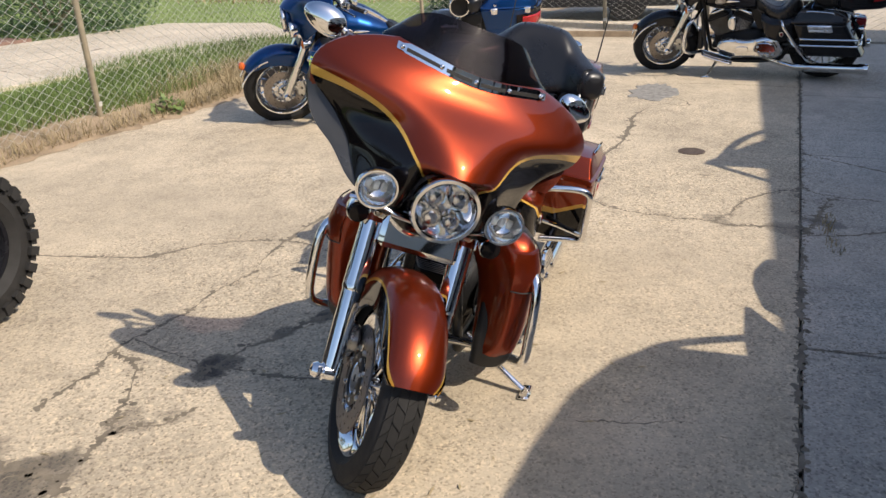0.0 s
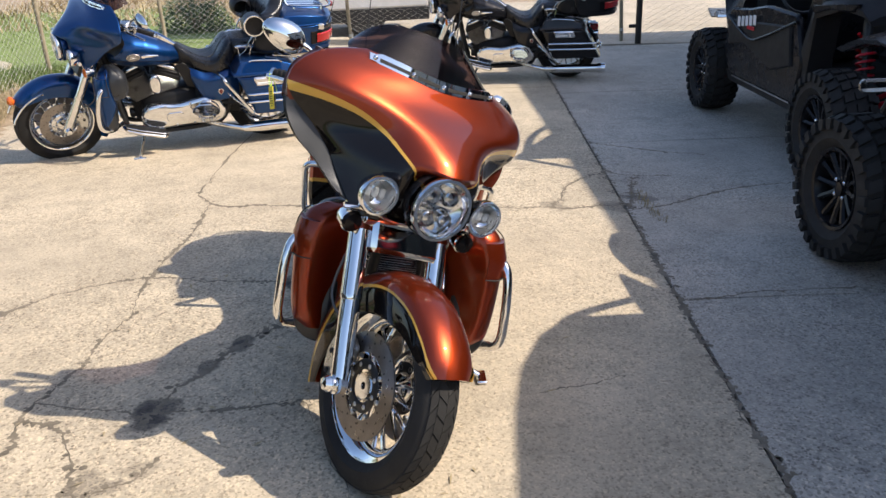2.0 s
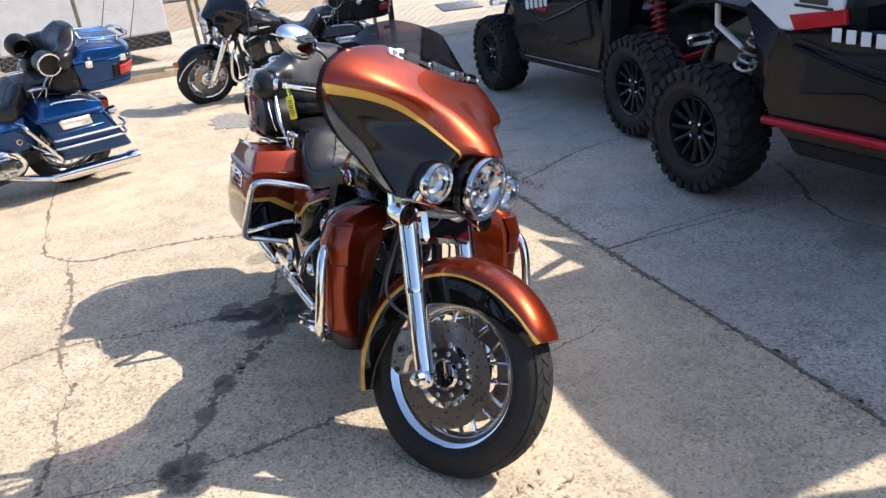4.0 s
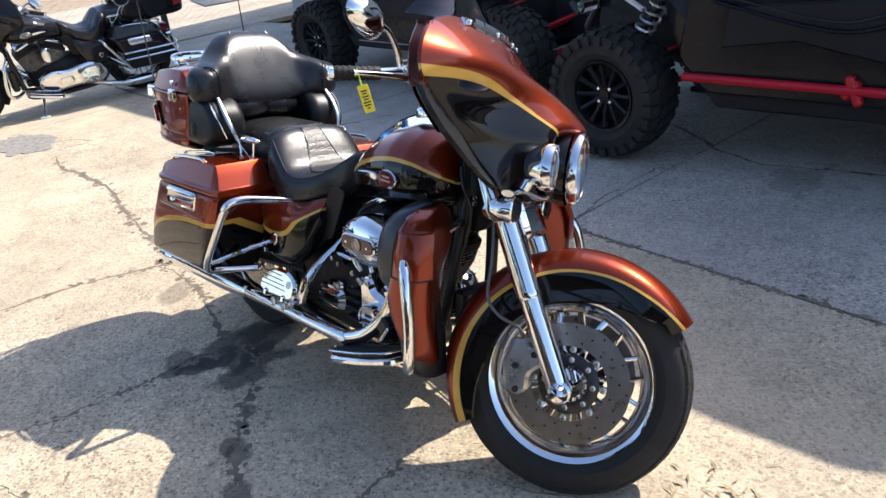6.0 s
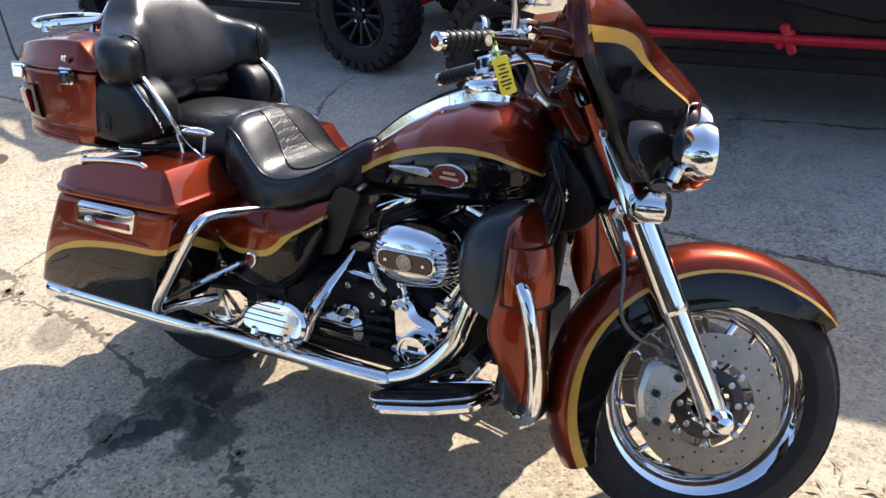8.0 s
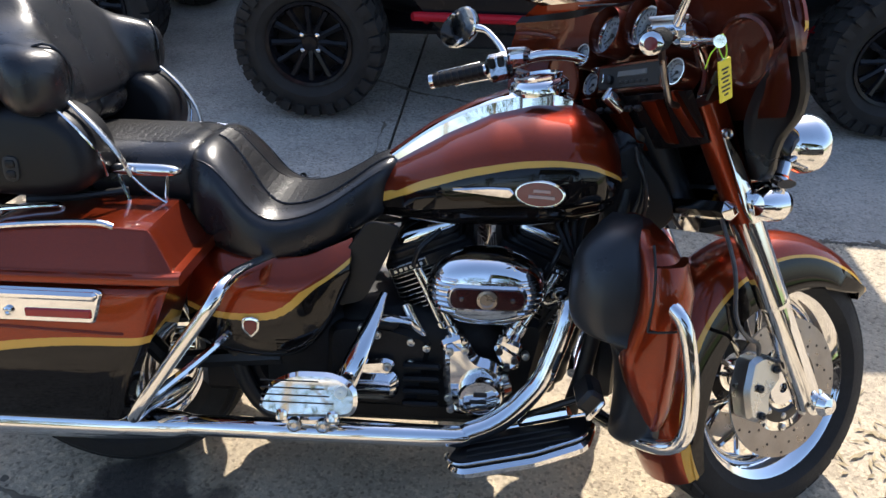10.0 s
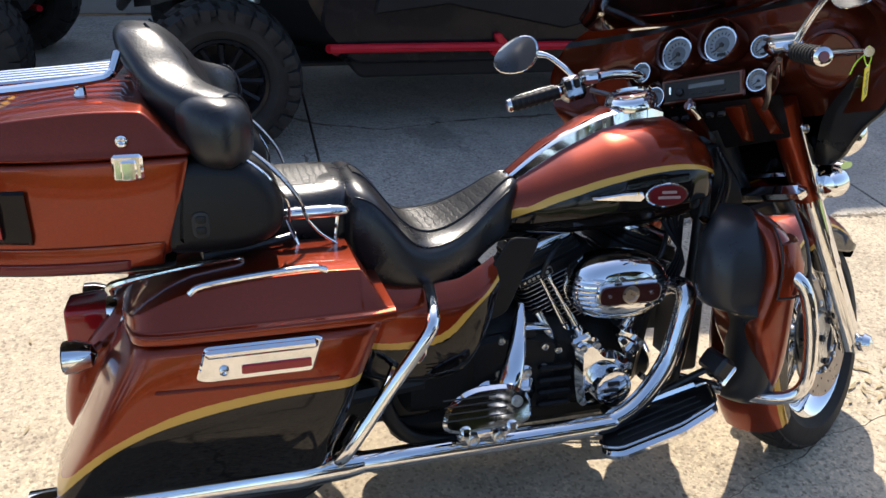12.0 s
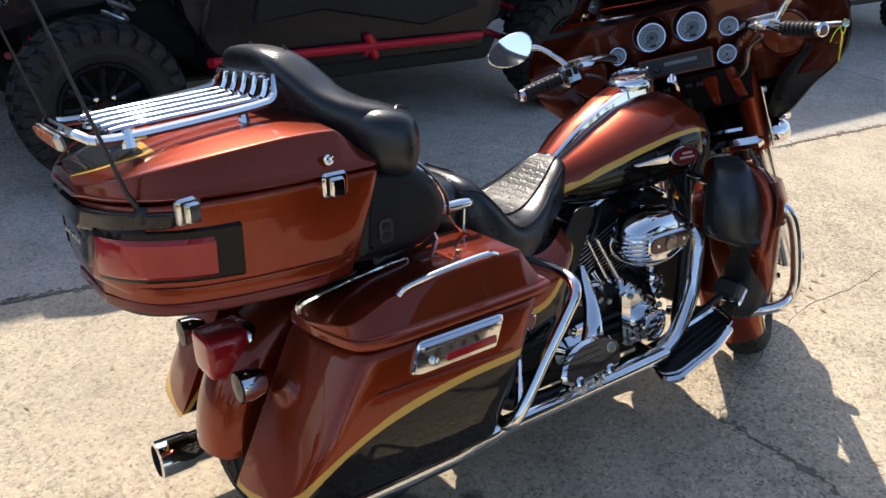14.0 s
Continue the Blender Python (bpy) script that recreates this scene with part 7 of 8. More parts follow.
part("key_ring", tube([(0.010 * math.cos(a), 0.007 * math.cos(a), -0.040 + 0.011 * math.sin(a)) for a in (2 * math.pi * i / 18 for i in range(19))], 0.0009, 6), M_ALU, tag)
part("key", Geo().join(box(0.016, 0.005, 0.022, T(-0.010, 0.008, -0.062) @ RY(28), 0.004), box(0.005, 0.0018, 0.026, T(-0.022, 0.008, -0.084) @ RY(28), 0.0006)), M_PLASTIC, tag, "black-headed key")


# ---- setting ----
def concrete_mat(name, base, stains=()):
    """Worn exposed-aggregate concrete; stains: (x, y, radius, strength) of oil spots."""
    m, nt, b = nodes_of(name)
    dark, light = tuple(c * 0.78 for c in base), tuple(min(1, c * 1.12) for c in base)
    c = mixc(nt, ramp(nt, noise_node(nt, 0.9, 6.0, 0.6), [(0.32, 0.0), (0.68, 1.0)]), dark, light)
    blot = ramp(nt, noise_node(nt, 4.5, 7.0, 0.7), [(0.45, 0.0), (0.72, 1.0)])
    c = mixc(nt, blot, c, mixc(nt, 0.6, c, tuple(x * 0.56 for x in base)))
    tc = nt.nodes.new("ShaderNodeTexCoord")
    bare = noise_node(nt, 0.55, 3.0, 0.6)
    for sc, lo, hi, amount in ((120.0, 0.30, 1.42, (0.42, 0.85)), (58.0, 0.50, 1.28, (0.08, 0.48))):
        v = nt.nodes.new("ShaderNodeTexVoronoi")
        v.inputs["Scale"].default_value = sc
        nt.links.new(tc.outputs["Object"], v.inputs["Vector"])
        sep = nt.nodes.new("ShaderNodeSeparateColor")
        nt.links.new(v.outputs["Color"], sep.inputs[0])
        grain = ramp(nt, sep.outputs[0], [(0.0, (lo, lo * 0.95, lo * 0.9)), (0.25, (0.9, 0.9, 0.9)), (0.75, (1.0, 1.0, 1.0)), (1.0, (hi, hi * 0.98, hi * 0.92))])
        c = mixc(nt, ramp(nt, bare, [(0.40, amount[0]), (0.60, amount[1])]), c, grain, "MULTIPLY")
    pits = ramp(nt, noise_node(nt, 55.0, 3.0, 0.7), [(0.30, 1.0), (0.40, 0.0)])
    c = mixc(nt, pits, c, tuple(x * 0.35 for x in base))
    for x, y, r, k in stains:
        mp = nt.nodes.new("ShaderNodeMapping")
        mp.inputs["Location"].default_value = (-x, -y, 0)
        nt.links.new(tc.outputs["Object"], mp.inputs["Vector"])
        add = nt.nodes.new("ShaderNodeMixRGB")
        add.blend_type, add.inputs[0].default_value = "ADD", 1.0
        w = nt.nodes.new("ShaderNodeTexNoise")
        w.inputs["Scale"].default_value, w.inputs["Detail"].default_value = 5.0, 6.0
        nt.links.new(tc.outputs["Object"], w.inputs["Vector"])
        sub = nt.nodes.new("ShaderNodeVectorMath")
        sub.operation = "MULTIPLY_ADD"
        sub.inputs[1].default_value, sub.inputs[2].default_value = (r * 3.0, r * 3.0, 0), (-r * 1.5, -r * 1.5, 0)
        nt.links.new(w.outputs["Color"], sub.inputs[0])
        nt.links.new(mp.outputs[0], add.inputs[1])
        nt.links.new(sub.outputs[0], add.inputs[2])
        ln = nt.nodes.new("ShaderNodeVectorMath")
        ln.operation = "LENGTH"
        nt.links.new(add.outputs[0], ln.inputs[0])
        f = ramp(nt, ln.outputs["Value"], [(r * 0.70, k), (r * 0.95, 0.0)])
        c = mixc(nt, f, c, (0.035, 0.032, 0.030))
    nt.links.new(c, b.inputs["Base Color"])
    b.inputs["Roughness"].default_value = 0.88
    n1 = bump(nt, b, noise_node(nt, 95.0, 5.0, 0.75), 0.75, 0.006)
    bump(nt, b, noise_node(nt, 9.0, 5.0), 0.25, 0.02, n1)
    return m


M_CONC = concrete_mat("yard_concrete", (0.54, 0.45, 0.325), ((0.10, -0.32, 0.09, 0.85), (0.09, -0.43, 0.07, 0.8), (0.25, -0.19, 0.11, 0.75), (0.31, -0.31, 0.10, 0.75), (0.09, -0.11, 0.09, 0.75), (0.53, -0.42, 0.035, 0.6), (0.72, -0.57, 0.05, 0.65), (-0.03, -0.40, 0.09, 0.6), (1.25, -0.82, 0.09, 0.7), (1.95, -0.98, 0.15, 0.6), (-0.84, 1.46, 0.16, 0.4), (0.02, -0.21, 0.10, 0.75), (0.17, -0.13, 0.13, 0.7), (0.19, -0.25, 0.13, 0.75), (0.08, -0.37, 0.08, 0.75), (0.05, -0.47, 0.06, 0.7), (1.20, -0.80, 0.08, 0.7), (0.88, -0.665, 0.055, 0.65), (1.62, -0.86, 0.10, 0.4), (1.54, -0.74, 0.07, 0.3), (2.0, -1.15, 0.22, 0.4), (-0.60, -0.12, 0.10, 0.4), (0.68, -0.56, 0.06, 0.7), (-4.45, 0.45, 0.05, 0.5), (-0.95, 1.05, 0.12, 0.35)))
# the yard concrete again, coloured greyer for the slabs lying in shade
M_CONC2 = concrete_mat("shaded_side_concrete", (0.49, 0.442, 0.372), ((1.2, 2.4, 0.2, 0.3), (-1.0, 1.6, 0.12, 0.5)))
M_PATH = concrete_mat("path_concrete", (0.58, 0.50, 0.385))
M_GRAVEL = mat("patch_gravel", (0.24, 0.225, 0.20), 0.9, bmp=1.0, bscale=60, var=0.5, scale=22)
M_ASPH = mat("asphalt", (0.085, 0.082, 0.08), 0.85, bmp=0.6, bscale=90, var=0.3, scale=2.0)
M_SOIL = mat("dry_soil", (0.30, 0.225, 0.145), 0.95, bmp=1.0, bscale=45, var=0.45, scale=5.0)
M_CRACK = mat("crack_dirt", (0.175, 0.145, 0.105), 0.95, bmp=0.8, bscale=120, var=0.5, scale=14)
M_GRASS = mat("grass_blades", (0.125, 0.18, 0.040), 0.6, var=0.45, scale=2.0)
M_THATCH = mat("dead_grass", (0.36, 0.28, 0.17), 0.9, var=0.4, scale=6.0)
M_STRAW = mat("dry_grass", (0.33, 0.26, 0.145), 0.8, var=0.35, scale=4.0)
M_LAWN = mat("lawn", (0.165, 0.215, 0.055), 0.9, bmp=1.0, bscale=60, var=0.35, scale=1.5)
M_LEAF = mat("bush_leaves", (0.045, 0.085, 0.022), 0.55, var=0.5, scale=5.0)
M_GALV = mat("galvanised_wire", (0.55, 0.53, 0.48), 0.55, 0.3, var=0.2)
M_POST = mat("weathered_post", (0.26, 0.22, 0.15), 0.7, 0.2, var=0.3, scale=12, bmp=0.3)
M_WALL = mat("painted_block", (0.42, 0.40, 0.37), 0.85, bmp=0.3, bscale=30, var=0.12, scale=1.0)
M_ROOFM = mat("dark_sheet_roof", (0.10, 0.10, 0.105), 0.5, 0.5)
M_VANW = mat("white_van_paint", (0.47, 0.47, 0.48), 0.3, coat=0.6)
M_CONE = mat("cone_orange", (0.85, 0.16, 0.03), 0.55)
M_REFL = mat("cone_white", (0.8, 0.8, 0.8), 0.4)
M_RUST = mat("rusty_lid", (0.10, 0.072, 0.055), 0.75, 0.3, var=0.4, scale=25, bmp=0.5)


def flat(pts, z, th, m=None):
    return plate(pts, th, T(0, 0, z - th / 2), 0.004)


def joint_y(x):
    return 1.395 - 0.083 * x


far = Geo().add([(-400, -400, -0.10), (400, -400, -0.10), (400, 400, -0.10), (-400, 400, -0.10)], [(0, 1, 2, 3)])
tagged(part("ground", far, M_SOIL), "dry earth and rough ground all round the yard", "ground", kind="structure")

# concrete yard: a wide bay and a row of slabs along the workshop, with an open joint between
yard = tagged(part("yard_bed", flat([(-9.3, -4.3), (14, -4.3), (14, 5.0), (-8.2, 5.0)], -0.03, 0.07), M_CRACK), "dirt-filled bed below the yard slabs", "ground", kind="structure")
edge = [(14, -4.15), (6, -4.1), (2.0, -4.12), (-0.2, -4.08), (-0.98, -4.02), (-1.6, -4.03), (-2.2, -3.88), (-2.9, -3.74), (-3.8, -3.68), (-4.9, -3.95), (-6.0, -3.9), (-7.5, -3.2), (-9.3, -2.3), (-9.0, -0.8), (-8.6, 1.2)]
south = edge + [(-8.4, joint_y(-8.4) - 0.006), (14, joint_y(14) - 0.006)]
part("slab", flat(south, 0.0, 0.03), M_CONC, yard, "pale sunlit concrete slab")
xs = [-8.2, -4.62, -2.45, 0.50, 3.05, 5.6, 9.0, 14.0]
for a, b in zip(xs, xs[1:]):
    part("slab", flat([(a + 0.006, joint_y(a) + 0.006), (b - 0.006, joint_y(b) + 0.006), (b - 0.006 + 0.15, 5.0), (a + 0.006 + 0.15, 5.0)], 0.0, 0.03), M_CONC2, yard, "concrete slab, coloured greyer for the shade it lies in")

rnd = random.Random(5)


def crack(pts, w, chips=0.22):
    """A jagged dirt-filled crack along a line, 2 mm proud of its rims, with broken-out chips beside it."""
    p = spline([(x, y, 0) for x, y in pts], 14)
    rows, wide, j, spall = [], 0.5, 0.0, Geo()
    for i, q in enumerate(p):
        wide = min(1.7, max(0.1, wide + rnd.gauss(0, 0.30) + 0.08 * (0.7 - wide)))
        d = (p[min(i + 1, len(p) - 1)] - p[max(i - 1, 0)]).normalized()
        n = Vector((-d.y, d.x, 0))
        j = 0.8 * j + rnd.gauss(0, 0.0050)
        k = w * (0.10 + wide * (0.35 + 0.65 * rnd.random())) * (0.3 if i in (0, len(p) - 1) else 1.0)
        if rnd.random() < 0.05:
            k *= 2.3
        c = q + n * j
        rows.append([c + n * k + Vector((0, 0, 0.0005)), c + Vector((0, 0, 0.002)), c - n * k + Vector((0, 0, 0.0005))])
        if rnd.random() < chips:
            o, r, m = c + n * rnd.choice((-1, 1)) * w * rnd.uniform(0.7, 2.2), w * rnd.uniform(0.5, 1.7), rnd.randint(5, 7)
            rim = [o + Vector((r * rnd.uniform(0.5, 1.2) * math.cos(a), r * rnd.uniform(0.5, 1.2) * math.sin(a), 0.0012)) for a in (2 * math.pi * u / m for u in range(m))]
            spall.add(rim, [tuple(range(m))])
    return loft(rows, False, False).join(spall)


def crack_line(w, *pts, chips=0.22):
    tagged(part("crack", crack(pts, w, chips), M_CRACK), "jagged dirt-filled crack in the concrete", "crack", kind="structure")


crack_line(0.012, (-3.33, -1.18), (-2.41, -1.26), (-1.97, -1.25), (-1.60, -1.26), (-1.35, -1.14))
crack_line(0.014, (-1.35, -1.14), (-1.26, -1.04), (-1.24, -0.82), (-1.20, -0.58), (-1.13, -0.36), (-1.07, -0.22), (-0.97, -0.02))
crack_line(0.012, (-1.35, -1.14), (-1.00, -1.12), (-0.72, -1.12), (-0.42, -1.16), (-0.10, -1.18))
crack_line(0.010, (-0.10, -1.18), (-0.07, -1.31), (0.0, -1.48), (0.10, -1.64), (0.30, -1.86), (0.39, -2.43))
crack_line(0.010, (-0.10, -1.18), (0.11, -1.18), (0.34, -1.15), (0.52, -1.19), (0.70, -1.21), (0.85, -1.21), (1.0, -1.25), (1.19, -1.29), (1.37, -1.26), (1.50, -1.28), (1.65, -1.27))
crack_line(0.018, (-3.87, 0.46), (-3.40, 0.37), (-3.08, 0.37), (-2.71, 0.36), (-2.38, 0.31), (-2.04, 0.23), (-1.79, 0.18), (-1.47, 0.11), (-1.14, 0.08), (-0.97, -0.02), chips=0.4)
crack_line(0.014, (-0.97, -0.02), (-0.89, -0.03), (-0.69, -0.04), (-0.49, -0.07), (-0.344, -0.122), (-0.038, -0.209), (0.12, -0.22), chips=0.35)
crack_line(0.014, (0.12, -0.22), (0.273, -0.240), (0.42, -0.345), (0.524, -0.430), (0.60, -0.50), (0.70, -0.580), (0.887, -0.665), (1.043, -0.764), (1.198, -0.808), (1.247, -0.845))
crack_line(0.010, (0.12, -0.28), (0.06, -0.37), (0.04, -0.47), (0.02, -0.64), (0.0, -0.78), (-0.02, -0.91), (-0.07, -1.0), (-0.10, -1.18))
crack_line(0.012, (1.19, -1.29), (1.25, -1.16), (1.36, -1.07), (1.54, -0.98), (1.64, -0.94), (1.77, -0.91), (1.87, -0.89), chips=0.35)
crack_line(0.011, (1.68, -0.91), (1.63, -0.83), (1.57, -0.76), (1.47, -0.71), chips=0.4)
crack_line(0.010, (1.20, -0.80), (1.21, -0.62), (1.20, -0.48), (1.19, -0.34), (1.19, -0.26))
crack_line(0.004, (1.19, -0.26), (1.55, -0.15), (1.92, -0.04), (2.62, -0.03))
crack_line(0.016, (1.97, -1.20), (1.94, -1.04), (1.94, -0.96), (1.99, -0.84), chips=0.3)
crack_line(0.012, (1.94, -1.04), (2.05, -1.12), (2.30, -1.25))
crack_line(0.006, (1.22, -0.82), (1.17, -0.99), (1.09, -1.27))
crack_line(0.007, (-1.14, 0.10), (-1.16, 0.30), (-1.04, 0.43), (-0.99, 0.52), (-0.95, 0.68), (-0.92, 0.84), (-0.90, 1.02), chips=0.4)
crack_line(0.010, (-0.90, 1.02), (-1.09, 1.11), (-1.35, 1.21), (-1.52, 1.37), (-1.60, 1.50), chips=0.4)
crack_line(0.010, (-0.90, 1.02), (-0.86, 1.14), (-0.89, 1.28), (-0.88, 1.46), chips=0.4)
crack_line(0.015, (-0.78, 1.47), (-0.92, 1.53), (-1.09, 1.58), (-1.30, 1.63), (-1.45, 1.70), chips=0.4)
crack_line(0.008, (-0.78, 1.47), (-0.83, 1.70), (-1.03, 2.07), (-1.14, 2.41), (-1.16, 2.64))
crack_line(0.006, (-1.84, 1.55), (-1.60, 1.57), (-1.50, 1.70), (-1.45, 1.95))
crack_line(0.010, (-2.47, 1.60), (-2.42, 1.68), (-2.32, 1.81), (-2.10, 2.07), (-1.95, 2.35))
crack_line(0.006, (0.51, 1.37), (0.49, 1.52), (0.47, 1.79), (0.47, 2.22))
crack_line(0.004, (1.21, 0.59), (1.18, 0.76), (1.13, 0.94))
crack_line(0.011, (-0.33, 3.09), (0.03, 2.95), (0.25, 2.86), (0.60, 2.62), (0.93, 2.50), (1.48, 2.59), (1.95, 2.60))
crack_line(0.006, (-5.07, 0.67), (-5.08, 1.21), (-5.01, 1.80))
crack_line(0.007, (-4.35, 0.62), (-4.15, 0.79), (-3.98, 0.78), (-4.05, 0.60))
jr = random.Random(31)
tagged(part("slab_joint", crack([(x, joint_y(x) + jr.uniform(-0.004, 0.004)) for x in np.linspace(-8.2, 14.0, 150)], 0.010, 0.5), M_CRACK), "open joint with crumbled edges between concrete slabs", "joint", kind="structure")
pr2 = random.Random(12)
pp = [(-4.58 + 0.44 * math.cos(a) * k, 0.46 + 0.23 * math.sin(a) * k) for a, k in ((2 * math.pi * i / 34, pr2.uniform(0.82, 1.14)) for i in range(34))]
tagged(part("patch", flat(pp, 0.006, 0.01), M_GRAVEL), "grey gravelly patch in the concrete", "patch", kind="structure")
lid = tagged(part("utility_lid", lathe([(0.095, -0.01), (0.095, 0.004), (0.088, 0.006), (0.07, 0.005), (0.001, 0.005)], 28, T(-2.39, 0.87, 0)), M_RUST), "small round rusty cover in the concrete", "cover")

# verge, lawn, path
verge_rows = []
vr = random.Random(3)
for i in range(121):
    x = 4.0 - 13.0 * i / 120
    y0 = float(np.interp(-x, [-e[0] for e in edge], [e[1] for e in edge]))
    verge_rows.append([Vector((x, y0 + 0.10 + vr.uniform(-0.06, 0.06), 0.003)), Vector((x, y0 - 0.05, 0.025 + vr.uniform(-0.01, 0.015))), Vector((x, y0 - 0.22, 0.07 + vr.uniform(-0.02, 0.02))), Vector((x, y0 - 0.45, 0.085 + vr.uniform(-0.015, 0.015))), Vector((x, y0 - 0.9, 0.08))])
tagged(part("verge", loft(verge_rows, False, False), M_SOIL), "bank of dry soil along the fence", "verge", kind="structure")
lawn = Geo().add([(6, -4.45, 0.055), (-5.8, -4.35, 0.055), (-9.0, -3.0, 0.055), (-11.2, -2.6, 0.055), (-19, -4.5, 0.04), (-19, -60, 0.04), (40, -60, 0.04), (40, -4.45, 0.055)], [(0, 1, 2, 3, 4, 5, 6, 7)])
tagged(part("lawn", lawn, M_LAWN), "mown green lawn beyond the fence", "lawn", kind="structure")
tagged(part("path", flat([(2, -7.7), (-3.94, -6.08), (-7.25, -5.1), (-8.2, -5.35), (-9.4, -6.4), (-9.3, -8.4), (-6.2, -9.2), (2, -11.0)], 0.10, 0.12), M_PATH), "pale concrete garden path", "path", kind="structure")
for pts in (((-3.7, -7.35), (-5.2, -7.30), (-7.0, -7.2), (-8.9, -7.05)), ((-3.7, -5.95), (-4.0, -6.45), (-4.3, -7.25))):
    jg = crack(pts, 0.016, 0.0)
    tagged(part("path_joint", jg.at(T(0, 0, 0.101)), M_CRACK), "open joint in the garden path", "joint", kind="structure")
tagged(part("house_apron", flat([(-4.2, -9.9), (-7.0, -9.25), (-7.2, -13), (-3.5, -13)], 0.12, 0.12), mat("brown_paving", (0.20, 0.12, 0.09), 0.8, var=0.2, scale=6)), "brown paved apron by the path", "paving", kind="structure")


def blades(name, spots, material, label, hmin, hmax, w, bend, seed):
    """Grass: single curved blades set one by one."""
    r = random.Random(seed)
    v, f = [], []
    for x, y, z in spots:
        a, h = r.uniform(0, 6.283), r.uniform(hmin, hmax)
        dx, dy, b = math.cos(a), math.sin(a), r.uniform(0.2, 1.0) * bend * h
        o = len(v)
        ww = w * r.uniform(0.6, 1.2)
        v += [(x - dy * ww, y + dx * ww, z - 0.01), (x + dy * ww, y - dx * ww, z - 0.01), (x + dx * b * 0.35 + dy * ww * 0.7, y + dy * b * 0.35 - dx * ww * 0.7, z + h * 0.6), (x + dx * b * 0.35 - dy * ww * 0.7, y + dy * b * 0.35 + dx * ww * 0.7, z + h * 0.6), (x + dx * b, y + dy * b, z + h)]
        f += [(o, o + 1, o + 2, o + 3), (o + 3, o + 2, o + 4)]
    me = bpy.data.meshes.new(name)
    me.from_pydata(v, [], f)
    me.materials.append(material)
    return tagged(new(name, me), label, "grass", kind="stuff")


def edge_y(x):
    return float(np.interp(-x, [-e[0] for e in edge], [e[1] for e in edge]))


gr = random.Random(9)
sp = []
while len(sp) < 26000:
    x, d = gr.uniform(-7.4, 3.0), gr.random() ** 1.3
    y = edge_y(x) - 0.42 - 1.75 * d
    sp.append((x, y, 0.06))
blades("verge_grass", sp, M_GRASS, "long uncut green grass along the fence", 0.07, 0.20, 0.0035, 0.9, 1)
sp = []
while len(sp) < 9000:
    x = gr.uniform(-7.4, 3.0)
    y = edge_y(x) + 0.02 - abs(gr.gauss(0.0, 0.24))
    k = 1.0 if x < -3.0 else 0.35
    if gr.random() < k:
        sp.append((x, y, 0.04))
rl = random.Random(17)
lit = Geo()
for i in range(150):
    if i < 70:
        x, y = 2.02 + rl.gauss(0, 0.14), 0.10 + rl.gauss(0, 0.09)
    else:
        x, y = rl.uniform(-1.5, 3.0), rl.uniform(-1.3, 0.9)
    a, ln, wd = rl.uniform(0, 6.28), rl.uniform(0.010, 0.032), rl.uniform(0.0025, 0.007)
    c, s = math.cos(a), math.sin(a)
    lit.add([(x + c * u * ln - s * v * wd, y + s * u * ln + c * v * wd, 0.003 + h) for u, v, h in ((-1, 0, 0), (0, -1, 0.002), (1, 0, 0.005), (0, 1, 0.003))], [(0, 1, 2, 3)])
tagged(part("leaf_litter", lit, M_STRAW), "dry straw and leaf bits lying on the concrete", "litter", kind="stuff")
blades("joint_weeds", [(-1.13 + 0.60 * u + rl.gauss(0, 0.02), 1.62 - 0.02 * u + rl.gauss(0, 0.02), 0.004) for u in (rl.random() for i in range(90))], M_STRAW, "dry tufts growing from the slab joint", 0.01, 0.04, 0.003, 1.2, 6)
blades("dry_grass_tufts", sp, M_STRAW, "dry straw-coloured grass at the concrete's edge", 0.03, 0.13, 0.003, 1.9, 2)
blades("dry_weeds", [(-4.3 + gr.gauss(0, 0.55), -4.22 + gr.gauss(0, 0.16), 0.06) for _ in range(1700)], M_STRAW, "dry weeds by the fence", 0.06, 0.24, 0.0028, 1.5, 21)
thatch = []
while len(thatch) < 9000:
    x = gr.uniform(-7.4, 2.6)
    thatch.append((x, edge_y(x) + 0.06 - abs(gr.gauss(0.0, 0.26)), 0.028))
blades("straw_thatch", thatch, M_THATCH, "flattened dead grass over the soil bank", 0.010, 0.035, 0.003, 4.5, 22)
sp = [(gr.uniform(-19, 3), gr.uniform(-22, -6.0), 0.045) for _ in range(26000)]
blades("field_grass", [(gr.uniform(-31, -13.5), gr.uniform(-11, 0.5), 0.0) for _ in range(6000)], M_STRAW, "dry grass on the rough ground beyond the fence", 0.08, 0.30, 0.02, 1.4, 24)
blades("lawn_grass", [q for q in sp if not (-9.4 < q[0] < 2 and -11 < q[1] < -5.2 and abs(q[1] + 7.4) < 2.4)], M_GRASS, "short mown lawn grass", 0.03, 0.07, 0.006, 0.6, 3)


